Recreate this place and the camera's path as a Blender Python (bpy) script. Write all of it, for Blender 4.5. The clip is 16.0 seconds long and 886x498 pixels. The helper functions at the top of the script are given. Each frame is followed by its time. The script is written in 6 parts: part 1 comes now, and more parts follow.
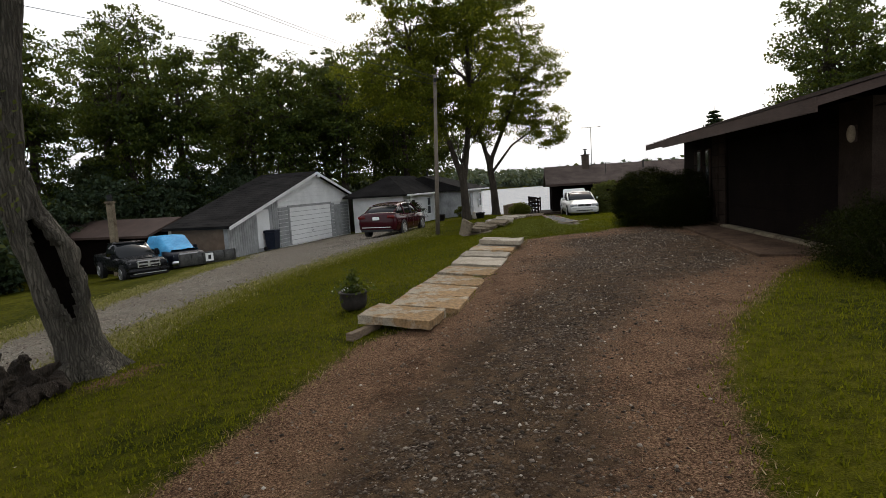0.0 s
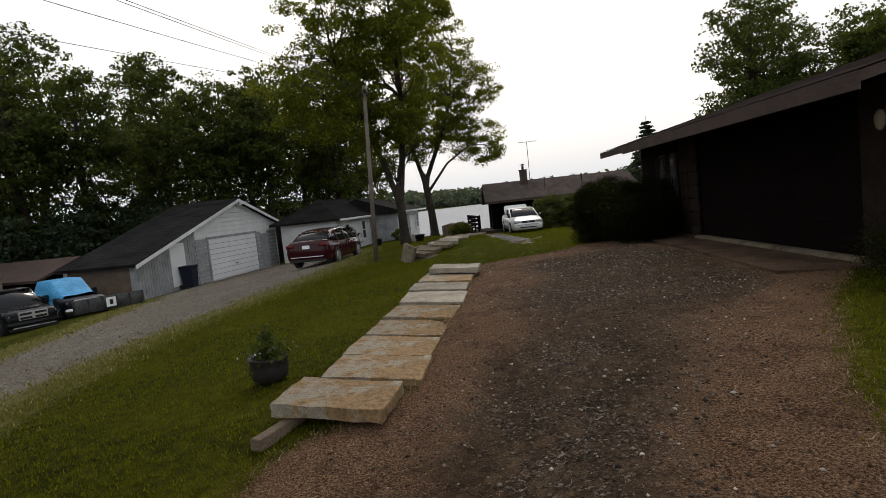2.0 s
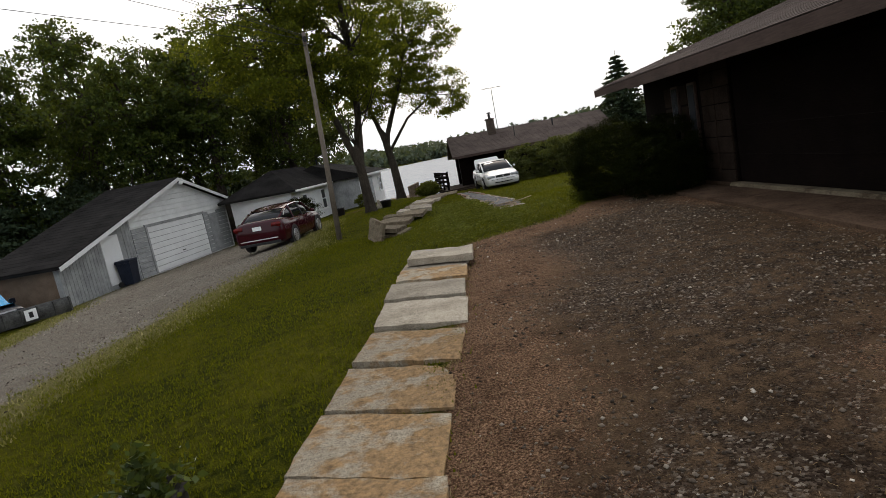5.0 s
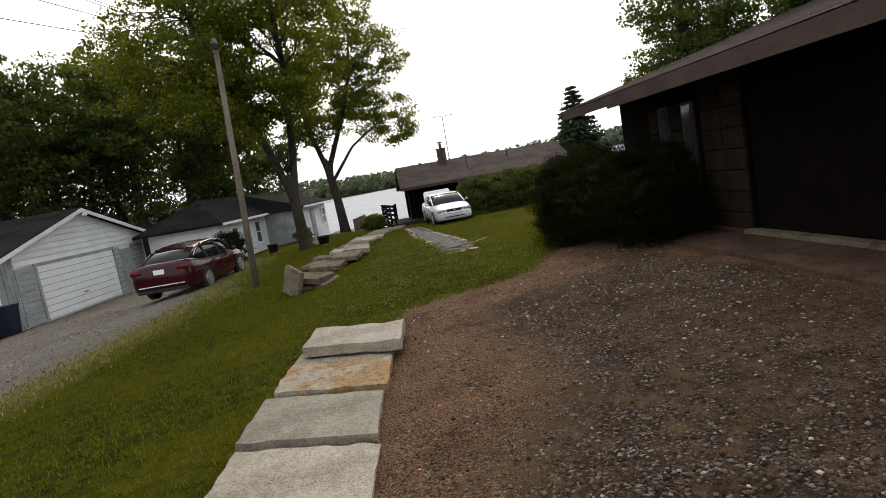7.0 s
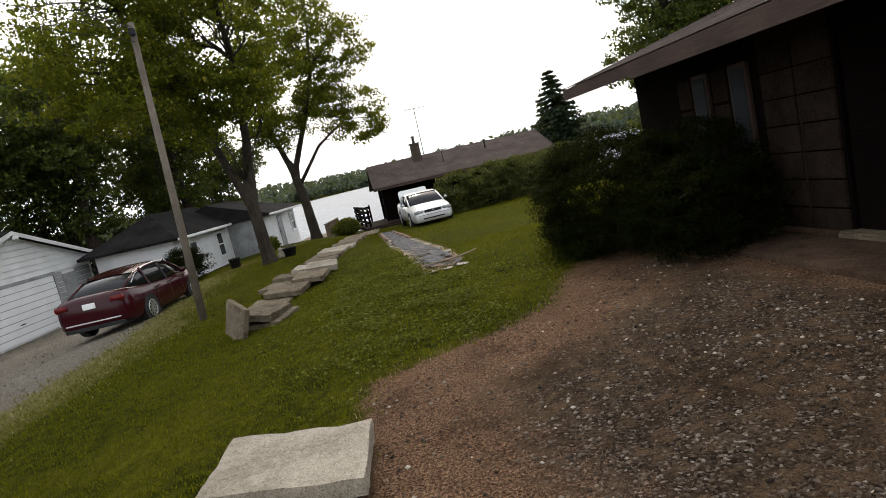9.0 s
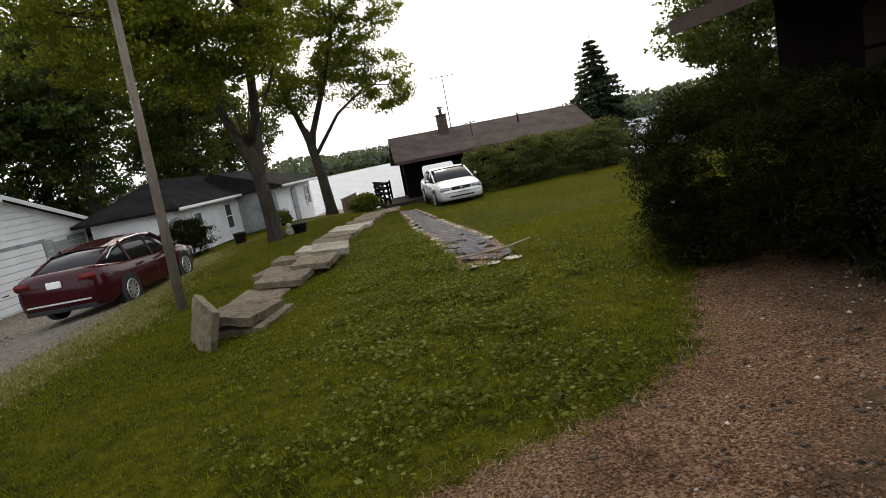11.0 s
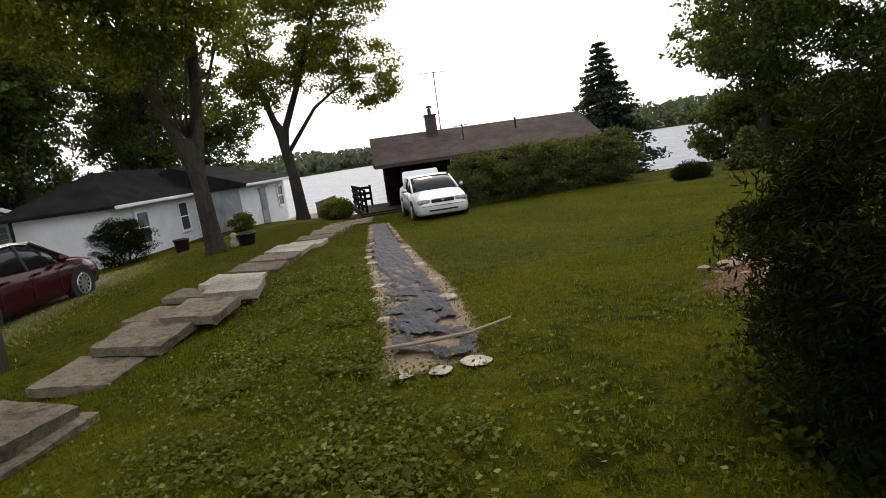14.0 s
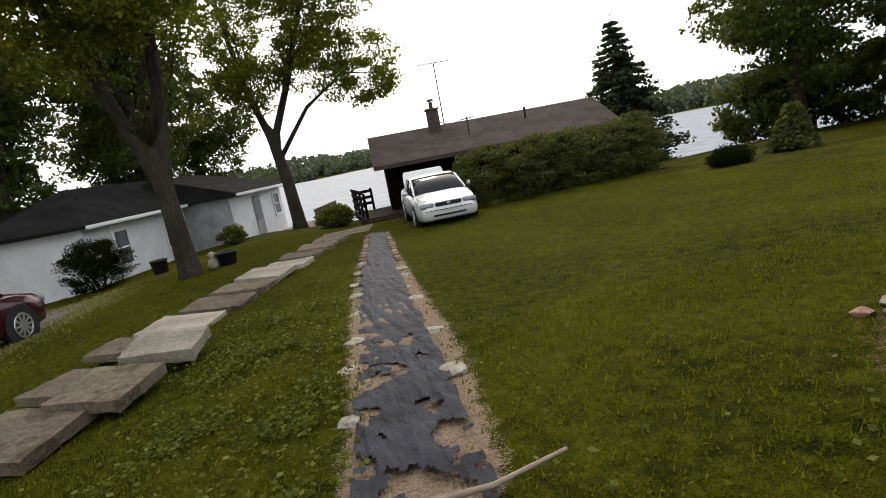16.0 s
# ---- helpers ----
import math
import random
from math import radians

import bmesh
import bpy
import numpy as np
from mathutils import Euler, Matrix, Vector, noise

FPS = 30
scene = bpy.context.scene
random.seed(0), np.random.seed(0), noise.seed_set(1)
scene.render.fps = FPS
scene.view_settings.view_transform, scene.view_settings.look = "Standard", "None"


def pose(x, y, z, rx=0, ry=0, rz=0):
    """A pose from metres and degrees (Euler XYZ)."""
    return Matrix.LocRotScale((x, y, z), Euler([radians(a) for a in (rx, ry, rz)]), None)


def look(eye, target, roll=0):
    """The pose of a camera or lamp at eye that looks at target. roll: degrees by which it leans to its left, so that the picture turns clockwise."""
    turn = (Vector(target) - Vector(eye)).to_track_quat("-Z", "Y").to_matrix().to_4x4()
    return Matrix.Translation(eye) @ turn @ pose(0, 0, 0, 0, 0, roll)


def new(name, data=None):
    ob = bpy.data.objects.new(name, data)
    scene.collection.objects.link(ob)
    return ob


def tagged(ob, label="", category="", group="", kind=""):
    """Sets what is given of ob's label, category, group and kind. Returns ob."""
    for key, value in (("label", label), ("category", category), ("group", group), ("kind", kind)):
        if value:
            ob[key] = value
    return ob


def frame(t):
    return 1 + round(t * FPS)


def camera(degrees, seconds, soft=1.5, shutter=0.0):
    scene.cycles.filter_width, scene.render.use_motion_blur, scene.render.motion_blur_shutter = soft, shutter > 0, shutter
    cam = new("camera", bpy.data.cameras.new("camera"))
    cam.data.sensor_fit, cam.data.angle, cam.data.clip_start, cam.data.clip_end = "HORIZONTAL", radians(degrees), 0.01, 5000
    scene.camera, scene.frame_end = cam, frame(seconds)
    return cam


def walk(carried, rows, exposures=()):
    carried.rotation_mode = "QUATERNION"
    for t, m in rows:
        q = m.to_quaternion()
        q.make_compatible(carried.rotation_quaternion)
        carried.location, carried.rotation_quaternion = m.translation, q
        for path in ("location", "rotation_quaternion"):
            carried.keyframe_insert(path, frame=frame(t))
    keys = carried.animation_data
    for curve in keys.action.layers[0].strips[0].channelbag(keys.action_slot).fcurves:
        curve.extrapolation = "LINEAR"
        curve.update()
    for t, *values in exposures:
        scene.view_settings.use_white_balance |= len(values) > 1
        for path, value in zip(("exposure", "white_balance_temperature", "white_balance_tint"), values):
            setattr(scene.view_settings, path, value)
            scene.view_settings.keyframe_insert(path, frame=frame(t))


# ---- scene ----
cam = camera(74.0, 16.0, soft=0.6)
PATH = [
    (0, (0.048, 1.42, 1.435), (0.034, 3.408, 1.222), -3.40),
    (0.5, (-0.018, 1.96, 1.414), (-0.054, 3.946, 1.174), -2.89),
    (1, (-0.005, 2.611, 1.404), (0.013, 4.604, 1.239), -3.45),
    (1.5, (-0.017, 3.026, 1.391), (0.251, 5.005, 1.275), -4.02),
    (2, (-0.07, 3.673, 1.392), (0.138, 5.656, 1.234), -5.90),
    (2.5, (-0.111, 4.051, 1.419), (0.229, 6.015, 1.261), -9.14),
    (3, (-0.206, 4.608, 1.381), (0.086, 6.572, 1.143), -8.83),
    (3.5, (-0.159, 5.027, 1.427), (0.101, 6.991, 1.149), -10.54),
    (3.7, (-0.11, 5.146, 1.469), (0.232, 7.088, 1.132), -12.19),
    (5.8, (0.348, 7.628, 1.598), (0.615, 9.585, 1.283), -10.20),
    (6, (0.461, 7.925, 1.581), (0.798, 9.87, 1.258), -13.30),
    (6.5, (0.692, 8.521, 1.601), (1.156, 10.449, 1.345), -9.80),
    (7, (0.959, 9.235, 1.55), (1.425, 11.164, 1.299), -9.90),
    (7.5, (1.124, 9.714, 1.59), (1.614, 11.626, 1.267), -10.80),
    (8, (1.347, 10.381, 1.593), (1.808, 12.305, 1.298), -14.40),
    (8.5, (1.567, 10.726, 1.629), (2.228, 12.59, 1.333), -13.50),
    (8.7, (1.559, 11.042, 1.644), (2.165, 12.927, 1.362), -13.20),
    (10.8, (1.883, 13.921, 1.426), (2.271, 15.854, 1.087), -12.20),
    (11, (1.957, 14.117, 1.425), (2.412, 16.035, 1.088), -10.90),
    (11.5, (2.232, 14.737, 1.434), (2.663, 16.669, 1.148), -10.30),
    (12, (2.44, 15.148, 1.415), (2.98, 17.054, 1.14), -9.30),
    (12.5, (2.638, 15.773, 1.398), (3.123, 17.69, 1.095), -10.50),
    (13, (2.907, 16.297, 1.374), (3.364, 18.219, 1.063), -10.00),
    (13.5, (3.085, 16.718, 1.416), (3.563, 18.639, 1.134), -9.70),
    (14, (3.384, 17.175, 1.399), (3.859, 19.089, 1.068), -7.90),
    (14.5, (3.528, 17.507, 1.445), (4.052, 19.406, 1.099), -9.00),
    (15, (3.66, 18.416, 1.315), (3.92, 20.371, 0.985), -10.40),
    (15.5, (3.871, 18.891, 1.323), (4.187, 20.843, 1.021), -10.50),
    (16, (4.062, 19.294, 1.351), (4.498, 21.217, 1.017), -10.70),
]
walk(cam, [(t, look(eye, target, roll)) for t, eye, target, roll in PATH],
     exposures=[(0, -0.36), (1.5, -0.62), (3.5, -0.55), (6.0, -0.18), (8.5, 0.08), (11.0, 0.12), (16.0, 0.1)])

# ---- world and sun: a bright overcast noon over a lake ----
world = bpy.data.worlds.new("overcast_sky")
scene.world = world
world.use_nodes = True
wn, wl = world.node_tree.nodes, world.node_tree.links
sky = wn.new("ShaderNodeTexSky")
sky.sky_type, sky.sun_disc = "NISHITA", False
sky.sun_elevation, sky.sun_rotation = radians(40), radians(8)
sky.air_density, sky.dust_density, sky.ozone_density = 1.0, 8.0, 0.6
wmix = wn.new("ShaderNodeMix")
wmix.data_type = "RGBA"
wmix.inputs[0].default_value = 0.68
wmix.inputs[7].default_value = (10.7, 10.9, 11.3, 1)
wl.new(sky.outputs[0], wmix.inputs[6])
wl.new(wmix.outputs[2], wn["Background"].inputs[0])
wn["Background"].inputs[1].default_value = 0.165
sun = new("sun", bpy.data.lights.new("sun", "SUN"))
sun.data.energy, sun.data.angle, sun.data.color = 0.9, radians(14), (1.0, 0.96, 0.9)
sun.matrix_world = pose(0, 0, 30, -50, 0, -8)

# ---- small helpers ----
RNG = np.random.default_rng(7)


def softplus(v, k):
    return np.logaddexp(0.0, np.asarray(v, float) / k) * k


def height(x, y):
    """The ground's height: level round the drive, falling to the left and to the lake."""
    x, y = np.asarray(x, float), np.asarray(y, float)
    z = -0.095 * softplus(1.5 - x, 1.0) - (0.032 + 0.013 / (1 + np.exp(-np.clip(x - 4.5, -40, 40) / 0.8))) * softplus(y - 20, 2.5)
    z = z - 0.2 * np.exp(-((x - 0.8) / 2) ** 2 - ((y - 24) / 4) ** 2)
    z = np.maximum(z, -2.2)
    shore = 50.5 - 4.5 / (1 + np.exp(-np.clip(x - 10, -60, 60) / 1.5))
    z = z - 0.42 * softplus(y - shore, 1.2)
    return np.maximum(z, -5.0)


def gz(x, y):
    return float(height(x, y))


def bm_new():
    return bmesh.new()


def finish(name, bm, material, smooth=False):
    me = bpy.data.meshes.new(name)
    bm.to_mesh(me)
    bm.free()
    if material:
        me.materials.append(material)
    if smooth:
        me.polygons.foreach_set("use_smooth", [True] * len(me.polygons))
    return me


def thing(name, x, y, z, turn, label, category, group="", kind=""):
    """An Empty at a thing's base."""
    ob = new(name)
    ob.empty_display_size = 0.2
    ob.matrix_basis = pose(x, y, z, 0, 0, turn)
    return tagged(ob, label, category, group, kind)


def part(name, bm, material, parent=None, label="", smooth=False, m=None):
    ob = new(name, finish(name, bm, material, smooth))
    if parent:
        ob.parent = parent
    if m is not None:
        ob.matrix_basis = m
    if label:
        ob["label"] = label
    return ob


def part_me(name, me, parent, m=None, label=""):
    ob = new(name, me)
    ob.parent = parent
    if m is not None:
        ob.matrix_basis = m
    if label:
        ob["label"] = label
    return ob


def box(bm, x0, x1, y0, y1, z0, z1, bevel=0.0, m=None):
    r = bmesh.ops.create_cube(bm, size=1.0)
    mm = Matrix.Translation(((x0 + x1) / 2, (y0 + y1) / 2, (z0 + z1) / 2)) @ Matrix.Diagonal((x1 - x0, y1 - y0, z1 - z0, 1))
    bmesh.ops.transform(bm, matrix=mm, verts=r["verts"])
    if bevel:
        es = {e for v in r["verts"] for e in v.link_edges}
        out = bmesh.ops.bevel(bm, geom=list(es), offset=bevel, segments=2, affect="EDGES")
        vs = {v for f in out["faces"] for v in f.verts} | {v for v in r["verts"] if v.is_valid}
    else:
        vs = set(r["verts"])
    if m is not None:
        bmesh.ops.transform(bm, matrix=m, verts=list(vs))
    return list(vs)


def boxed(x0, x1, y0, y1, z0, z1, bevel=0.0, m=None):
    bm = bm_new()
    box(bm, x0, x1, y0, y1, z0, z1, bevel, m)
    return bm


def cyl(bm, p, q, r0, r1=None, seg=12, caps=True):
    p, q = Vector(p), Vector(q)
    d = q - p
    r = bmesh.ops.create_cone(bm, cap_ends=caps, segments=seg, radius1=r0, radius2=r0 if r1 is None else r1, depth=d.length)
    turn = d.to_track_quat("Z", "Y").to_matrix().to_4x4()
    bmesh.ops.transform(bm, matrix=Matrix.Translation((p + q) / 2) @ turn, verts=r["verts"])
    return r["verts"]


def tube(bm, pts, radii, seg=8):
    """A tapered tube along points."""
    pts = [Vector(p) for p in pts]
    rings = []
    side = None
    for i, p in enumerate(pts):
        d = (pts[min(i + 1, len(pts) - 1)] - pts[max(i - 1, 0)]).normalized()
        if side is None:
            side = d.orthogonal().normalized()
        side = (side - d * side.dot(d)).normalized()
        up = d.cross(side)
        rings.append([bm.verts.new(p + (side * math.cos(2 * math.pi * k / seg) + up * math.sin(2 * math.pi * k / seg)) * radii[i]) for k in range(seg)])
    for a, b in zip(rings, rings[1:]):
        for k in range(seg):
            bm.faces.new((a[k], a[(k + 1) % seg], b[(k + 1) % seg], b[k]))
    bm.faces.new(rings[0][::-1])
    bm.faces.new(rings[-1])


def prism(bm, outline, y0, y1, axis="y"):
    """A flat outline (a, b) drawn out along an axis: x-z outlines along y, y-z outlines along x, x-y outlines along z."""
    def place(a, b, c):
        return {"y": (a, c, b), "x": (c, a, b), "z": (a, b, c)}[axis]
    v0 = [bm.verts.new(place(a, b, y0)) for a, b in outline]
    v1 = [bm.verts.new(place(a, b, y1)) for a, b in outline]
    n = len(outline)
    fs = [bm.faces.new(v0), bm.faces.new(v1[::-1])]
    for i in range(n):
        fs.append(bm.faces.new((v0[i], v1[i], v1[(i + 1) % n], v0[(i + 1) % n])))
    bmesh.ops.recalc_face_normals(bm, faces=fs)
    return v0 + v1


def np_mesh(name, verts, faces, material):
    """A mesh from arrays: verts n x 3, faces m x 3 or m x 4."""
    me = bpy.data.meshes.new(name)
    verts, faces = np.asarray(verts, np.float32), np.asarray(faces, np.int32)
    n, k = faces.shape
    me.vertices.add(len(verts))
    me.vertices.foreach_set("co", verts.ravel())
    me.loops.add(n * k)
    me.loops.foreach_set("vertex_index", faces.ravel())
    me.polygons.add(n)
    me.polygons.foreach_set("loop_start", np.arange(0, n * k, k, dtype=np.int32))
    me.update(calc_edges=True)
    if material:
        me.materials.append(material)
    return me

# ---- materials ----
def nodes_of(name):
    m = bpy.data.materials.new(name)
    m.use_nodes = True
    nt = m.node_tree
    nt.nodes["Principled BSDF"].inputs["Specular IOR Level"].default_value = 0.2
    return m, nt.nodes, nt.links, nt.nodes["Principled BSDF"]


def ramp(n, l, src, stops):
    r = n.new("ShaderNodeValToRGB")
    el = r.color_ramp.elements
    while len(el) < len(stops):
        el.new(0.5)
    for e, (p, c) in zip(el, stops):
        e.position, e.color = p, (*c, 1)
    l.new(src, r.inputs[0])
    return r.outputs[0]


def noise_tex(n, l, scale, detail=6, rough=0.6, coords=None, stretch=None):
    t = n.new("ShaderNodeTexNoise")
    t.inputs["Scale"].default_value, t.inputs["Detail"].default_value, t.inputs["Roughness"].default_value = scale, detail, rough
    src = coords
    if src is None:
        src = n.new("ShaderNodeTexCoord").outputs["Object"]
    if stretch:
        mp = n.new("ShaderNodeMapping")
        mp.inputs["Scale"].default_value = stretch
        l.new(src, mp.inputs[0])
        src = mp.outputs[0]
    l.new(src, t.inputs["Vector"])
    return t.outputs["Fac"]


def mixc(n, l, fac, a, b, mode="MIX"):
    m = n.new("ShaderNodeMix")
    m.data_type, m.blend_type = "RGBA", mode
    for sock, v in ((m.inputs[0], fac), (m.inputs[6], a), (m.inputs[7], b)):
        if isinstance(v, (int, float)):
            sock.default_value = v
        elif isinstance(v, tuple):
            sock.default_value = (*v, 1)
        else:
            l.new(v, sock)
    return m.outputs[2]


def mathn(n, l, op, a, b=None, clamp=False):
    m = n.new("ShaderNodeMath")
    m.operation, m.use_clamp = op, clamp
    for sock, v in zip(m.inputs, (a, b)):
        if v is None:
            continue
        if isinstance(v, (int, float)):
            sock.default_value = v
        else:
            l.new(v, sock)
    return m.outputs[0]


def bump(n, l, bsdf, src, strength=0.4, dist=0.01):
    b = n.new("ShaderNodeBump")
    b.inputs["Strength"].default_value, b.inputs["Distance"].default_value = strength, dist
    l.new(src, b.inputs["Height"])
    l.new(b.outputs[0], bsdf.inputs["Normal"])


def rough_mat(name, a, b, rough=0.8, fine=40, coarse=2, metal=0.0, bumpy=0.3, dist=0.01, stretch=None, spot=None, vary=0.0, spec=0.2):
    """A two-scale surface: a fine grain and coarse stains between colours a and b; vary: per-object lightness."""
    m, n, l, p = nodes_of(name)
    f, c = noise_tex(n, l, fine, stretch=stretch), noise_tex(n, l, coarse, 4)
    mix = mathn(n, l, "ADD", mathn(n, l, "MULTIPLY", f, 0.5), mathn(n, l, "MULTIPLY", c, 0.5))
    col = ramp(n, l, mix, [(0.36, a), (0.64, b)])
    if spot:
        col = mixc(n, l, ramp(n, l, noise_tex(n, l, coarse * 2.7, 8, 0.7), [(0.52, (0, 0, 0)), (0.66, (1, 1, 1))]), col, spot)
    if vary:
        oi = n.new("ShaderNodeObjectInfo")
        hsv = n.new("ShaderNodeHueSaturation")
        l.new(mathn(n, l, "ADD", mathn(n, l, "MULTIPLY", oi.outputs["Random"], 2 * vary), 1 - vary), hsv.inputs["Value"])
        l.new(col, hsv.inputs["Color"])
        col = hsv.outputs[0]
    l.new(col, p.inputs["Base Color"])
    p.inputs["Roughness"].default_value, p.inputs["Metallic"].default_value = rough, metal
    p.inputs["Specular IOR Level"].default_value = spec
    if bumpy:
        bump(n, l, p, f, bumpy, dist)
    return m


def leaf_mat(name, a, b, back=0.35, tip=None, sheen=0.12):
    m, n, l, p = nodes_of(name)
    g = n.new("ShaderNodeNewGeometry")
    col = ramp(n, l, g.outputs["Random Per Island"], [(0.0, a), (0.75, b), (1.0, tip or b)])
    big = noise_tex(n, l, 0.45, 3)
    hsv = n.new("ShaderNodeHueSaturation")
    l.new(mathn(n, l, "ADD", mathn(n, l, "MULTIPLY", big, 0.9), 0.55), hsv.inputs["Value"])
    l.new(col, hsv.inputs["Color"])
    col = hsv.outputs[0]
    l.new(col, p.inputs["Base Color"])
    p.inputs["Roughness"].default_value = 0.6
    p.inputs["Specular IOR Level"].default_value = sheen
    tr = n.new("ShaderNodeBsdfTranslucent")
    l.new(mixc(n, l, 0.5, col, (0.30, 0.32, 0.02)), tr.inputs["Color"])
    mx = n.new("ShaderNodeMixShader")
    mx.inputs[0].default_value = back
    l.new(p.outputs[0], mx.inputs[1])
    l.new(tr.outputs[0], mx.inputs[2])
    l.new(mx.outputs[0], n["Material Output"].inputs[0])
    return m


def paint_mat(name, c, rough=0.25, metal=0.0, coat=0.6, spec=0.5):
    m, n, l, p = nodes_of(name)
    d = noise_tex(n, l, 3, 5)
    l.new(mixc(n, l, mathn(n, l, "MULTIPLY", d, 0.25), c, tuple(v * 0.75 + 0.02 for v in c)), p.inputs["Base Color"])
    l.new(mathn(n, l, "ADD", mathn(n, l, "MULTIPLY", noise_tex(n, l, 14, 4), 0.15), rough - 0.06), p.inputs["Roughness"])
    p.inputs["Metallic"].default_value = metal
    p.inputs["Specular IOR Level"].default_value = spec
    p.inputs["Coat Weight"].default_value = coat
    p.inputs["Coat Roughness"].default_value = 0.06
    return m


def glass_mat(name, tint=(0.05, 0.06, 0.065), spec=0.5):
    m, n, l, p = nodes_of(name)
    p.inputs["Base Color"].default_value = (*tint, 1)
    l.new(mathn(n, l, "ADD", mathn(n, l, "MULTIPLY", noise_tex(n, l, 6, 4), 0.08), 0.02), p.inputs["Roughness"])
    p.inputs["IOR"].default_value = 1.5
    p.inputs["Specular IOR Level"].default_value = spec
    return m


def bark_mat(name, a, b, scale=1.0):
    m, n, l, p = nodes_of(name)
    f = noise_tex(n, l, 9 * scale, 9, 0.7, stretch=(1.6, 1.6, 0.22))
    c = noise_tex(n, l, 1.3, 4)
    v = n.new("ShaderNodeTexVoronoi")
    v.feature = "DISTANCE_TO_EDGE"
    v.inputs["Scale"].default_value = 24 * scale
    mp = n.new("ShaderNodeMapping")
    mp.inputs["Scale"].default_value = (1.7, 1.7, 0.11)
    l.new(n.new("ShaderNodeTexCoord").outputs["Object"], mp.inputs[0])
    wob = n.new("ShaderNodeVectorMath")
    wob.operation = "MULTIPLY_ADD"
    wn = n.new("ShaderNodeTexNoise")
    wn.inputs["Scale"].default_value, wn.inputs["Detail"].default_value = 5.0, 5
    l.new(n.new("ShaderNodeTexCoord").outputs["Object"], wn.inputs["Vector"])
    l.new(wn.outputs["Color"], wob.inputs[0])
    wob.inputs[1].default_value = (0.16, 0.16, 0.03)
    l.new(mp.outputs[0], wob.inputs[2])
    l.new(wob.outputs[0], v.inputs["Vector"])
    crack = ramp(n, l, v.outputs["Distance"], [(0.0, (0.15, 0.14, 0.12)), (0.22, (1, 1, 1))])
    col = mixc(n, l, mathn(n, l, "MULTIPLY", f, 0.95), ramp(n, l, mathn(n, l, "ADD", mathn(n, l, "MULTIPLY", f, 0.6), mathn(n, l, "MULTIPLY", c, 0.4)), [(0.35, a), (0.65, b)]), crack, "MULTIPLY")
    l.new(col, p.inputs["Base Color"])
    p.inputs["Roughness"].default_value = 0.95
    bump(n, l, p, mathn(n, l, "ADD", crack, f), 0.9, 0.03)
    return m


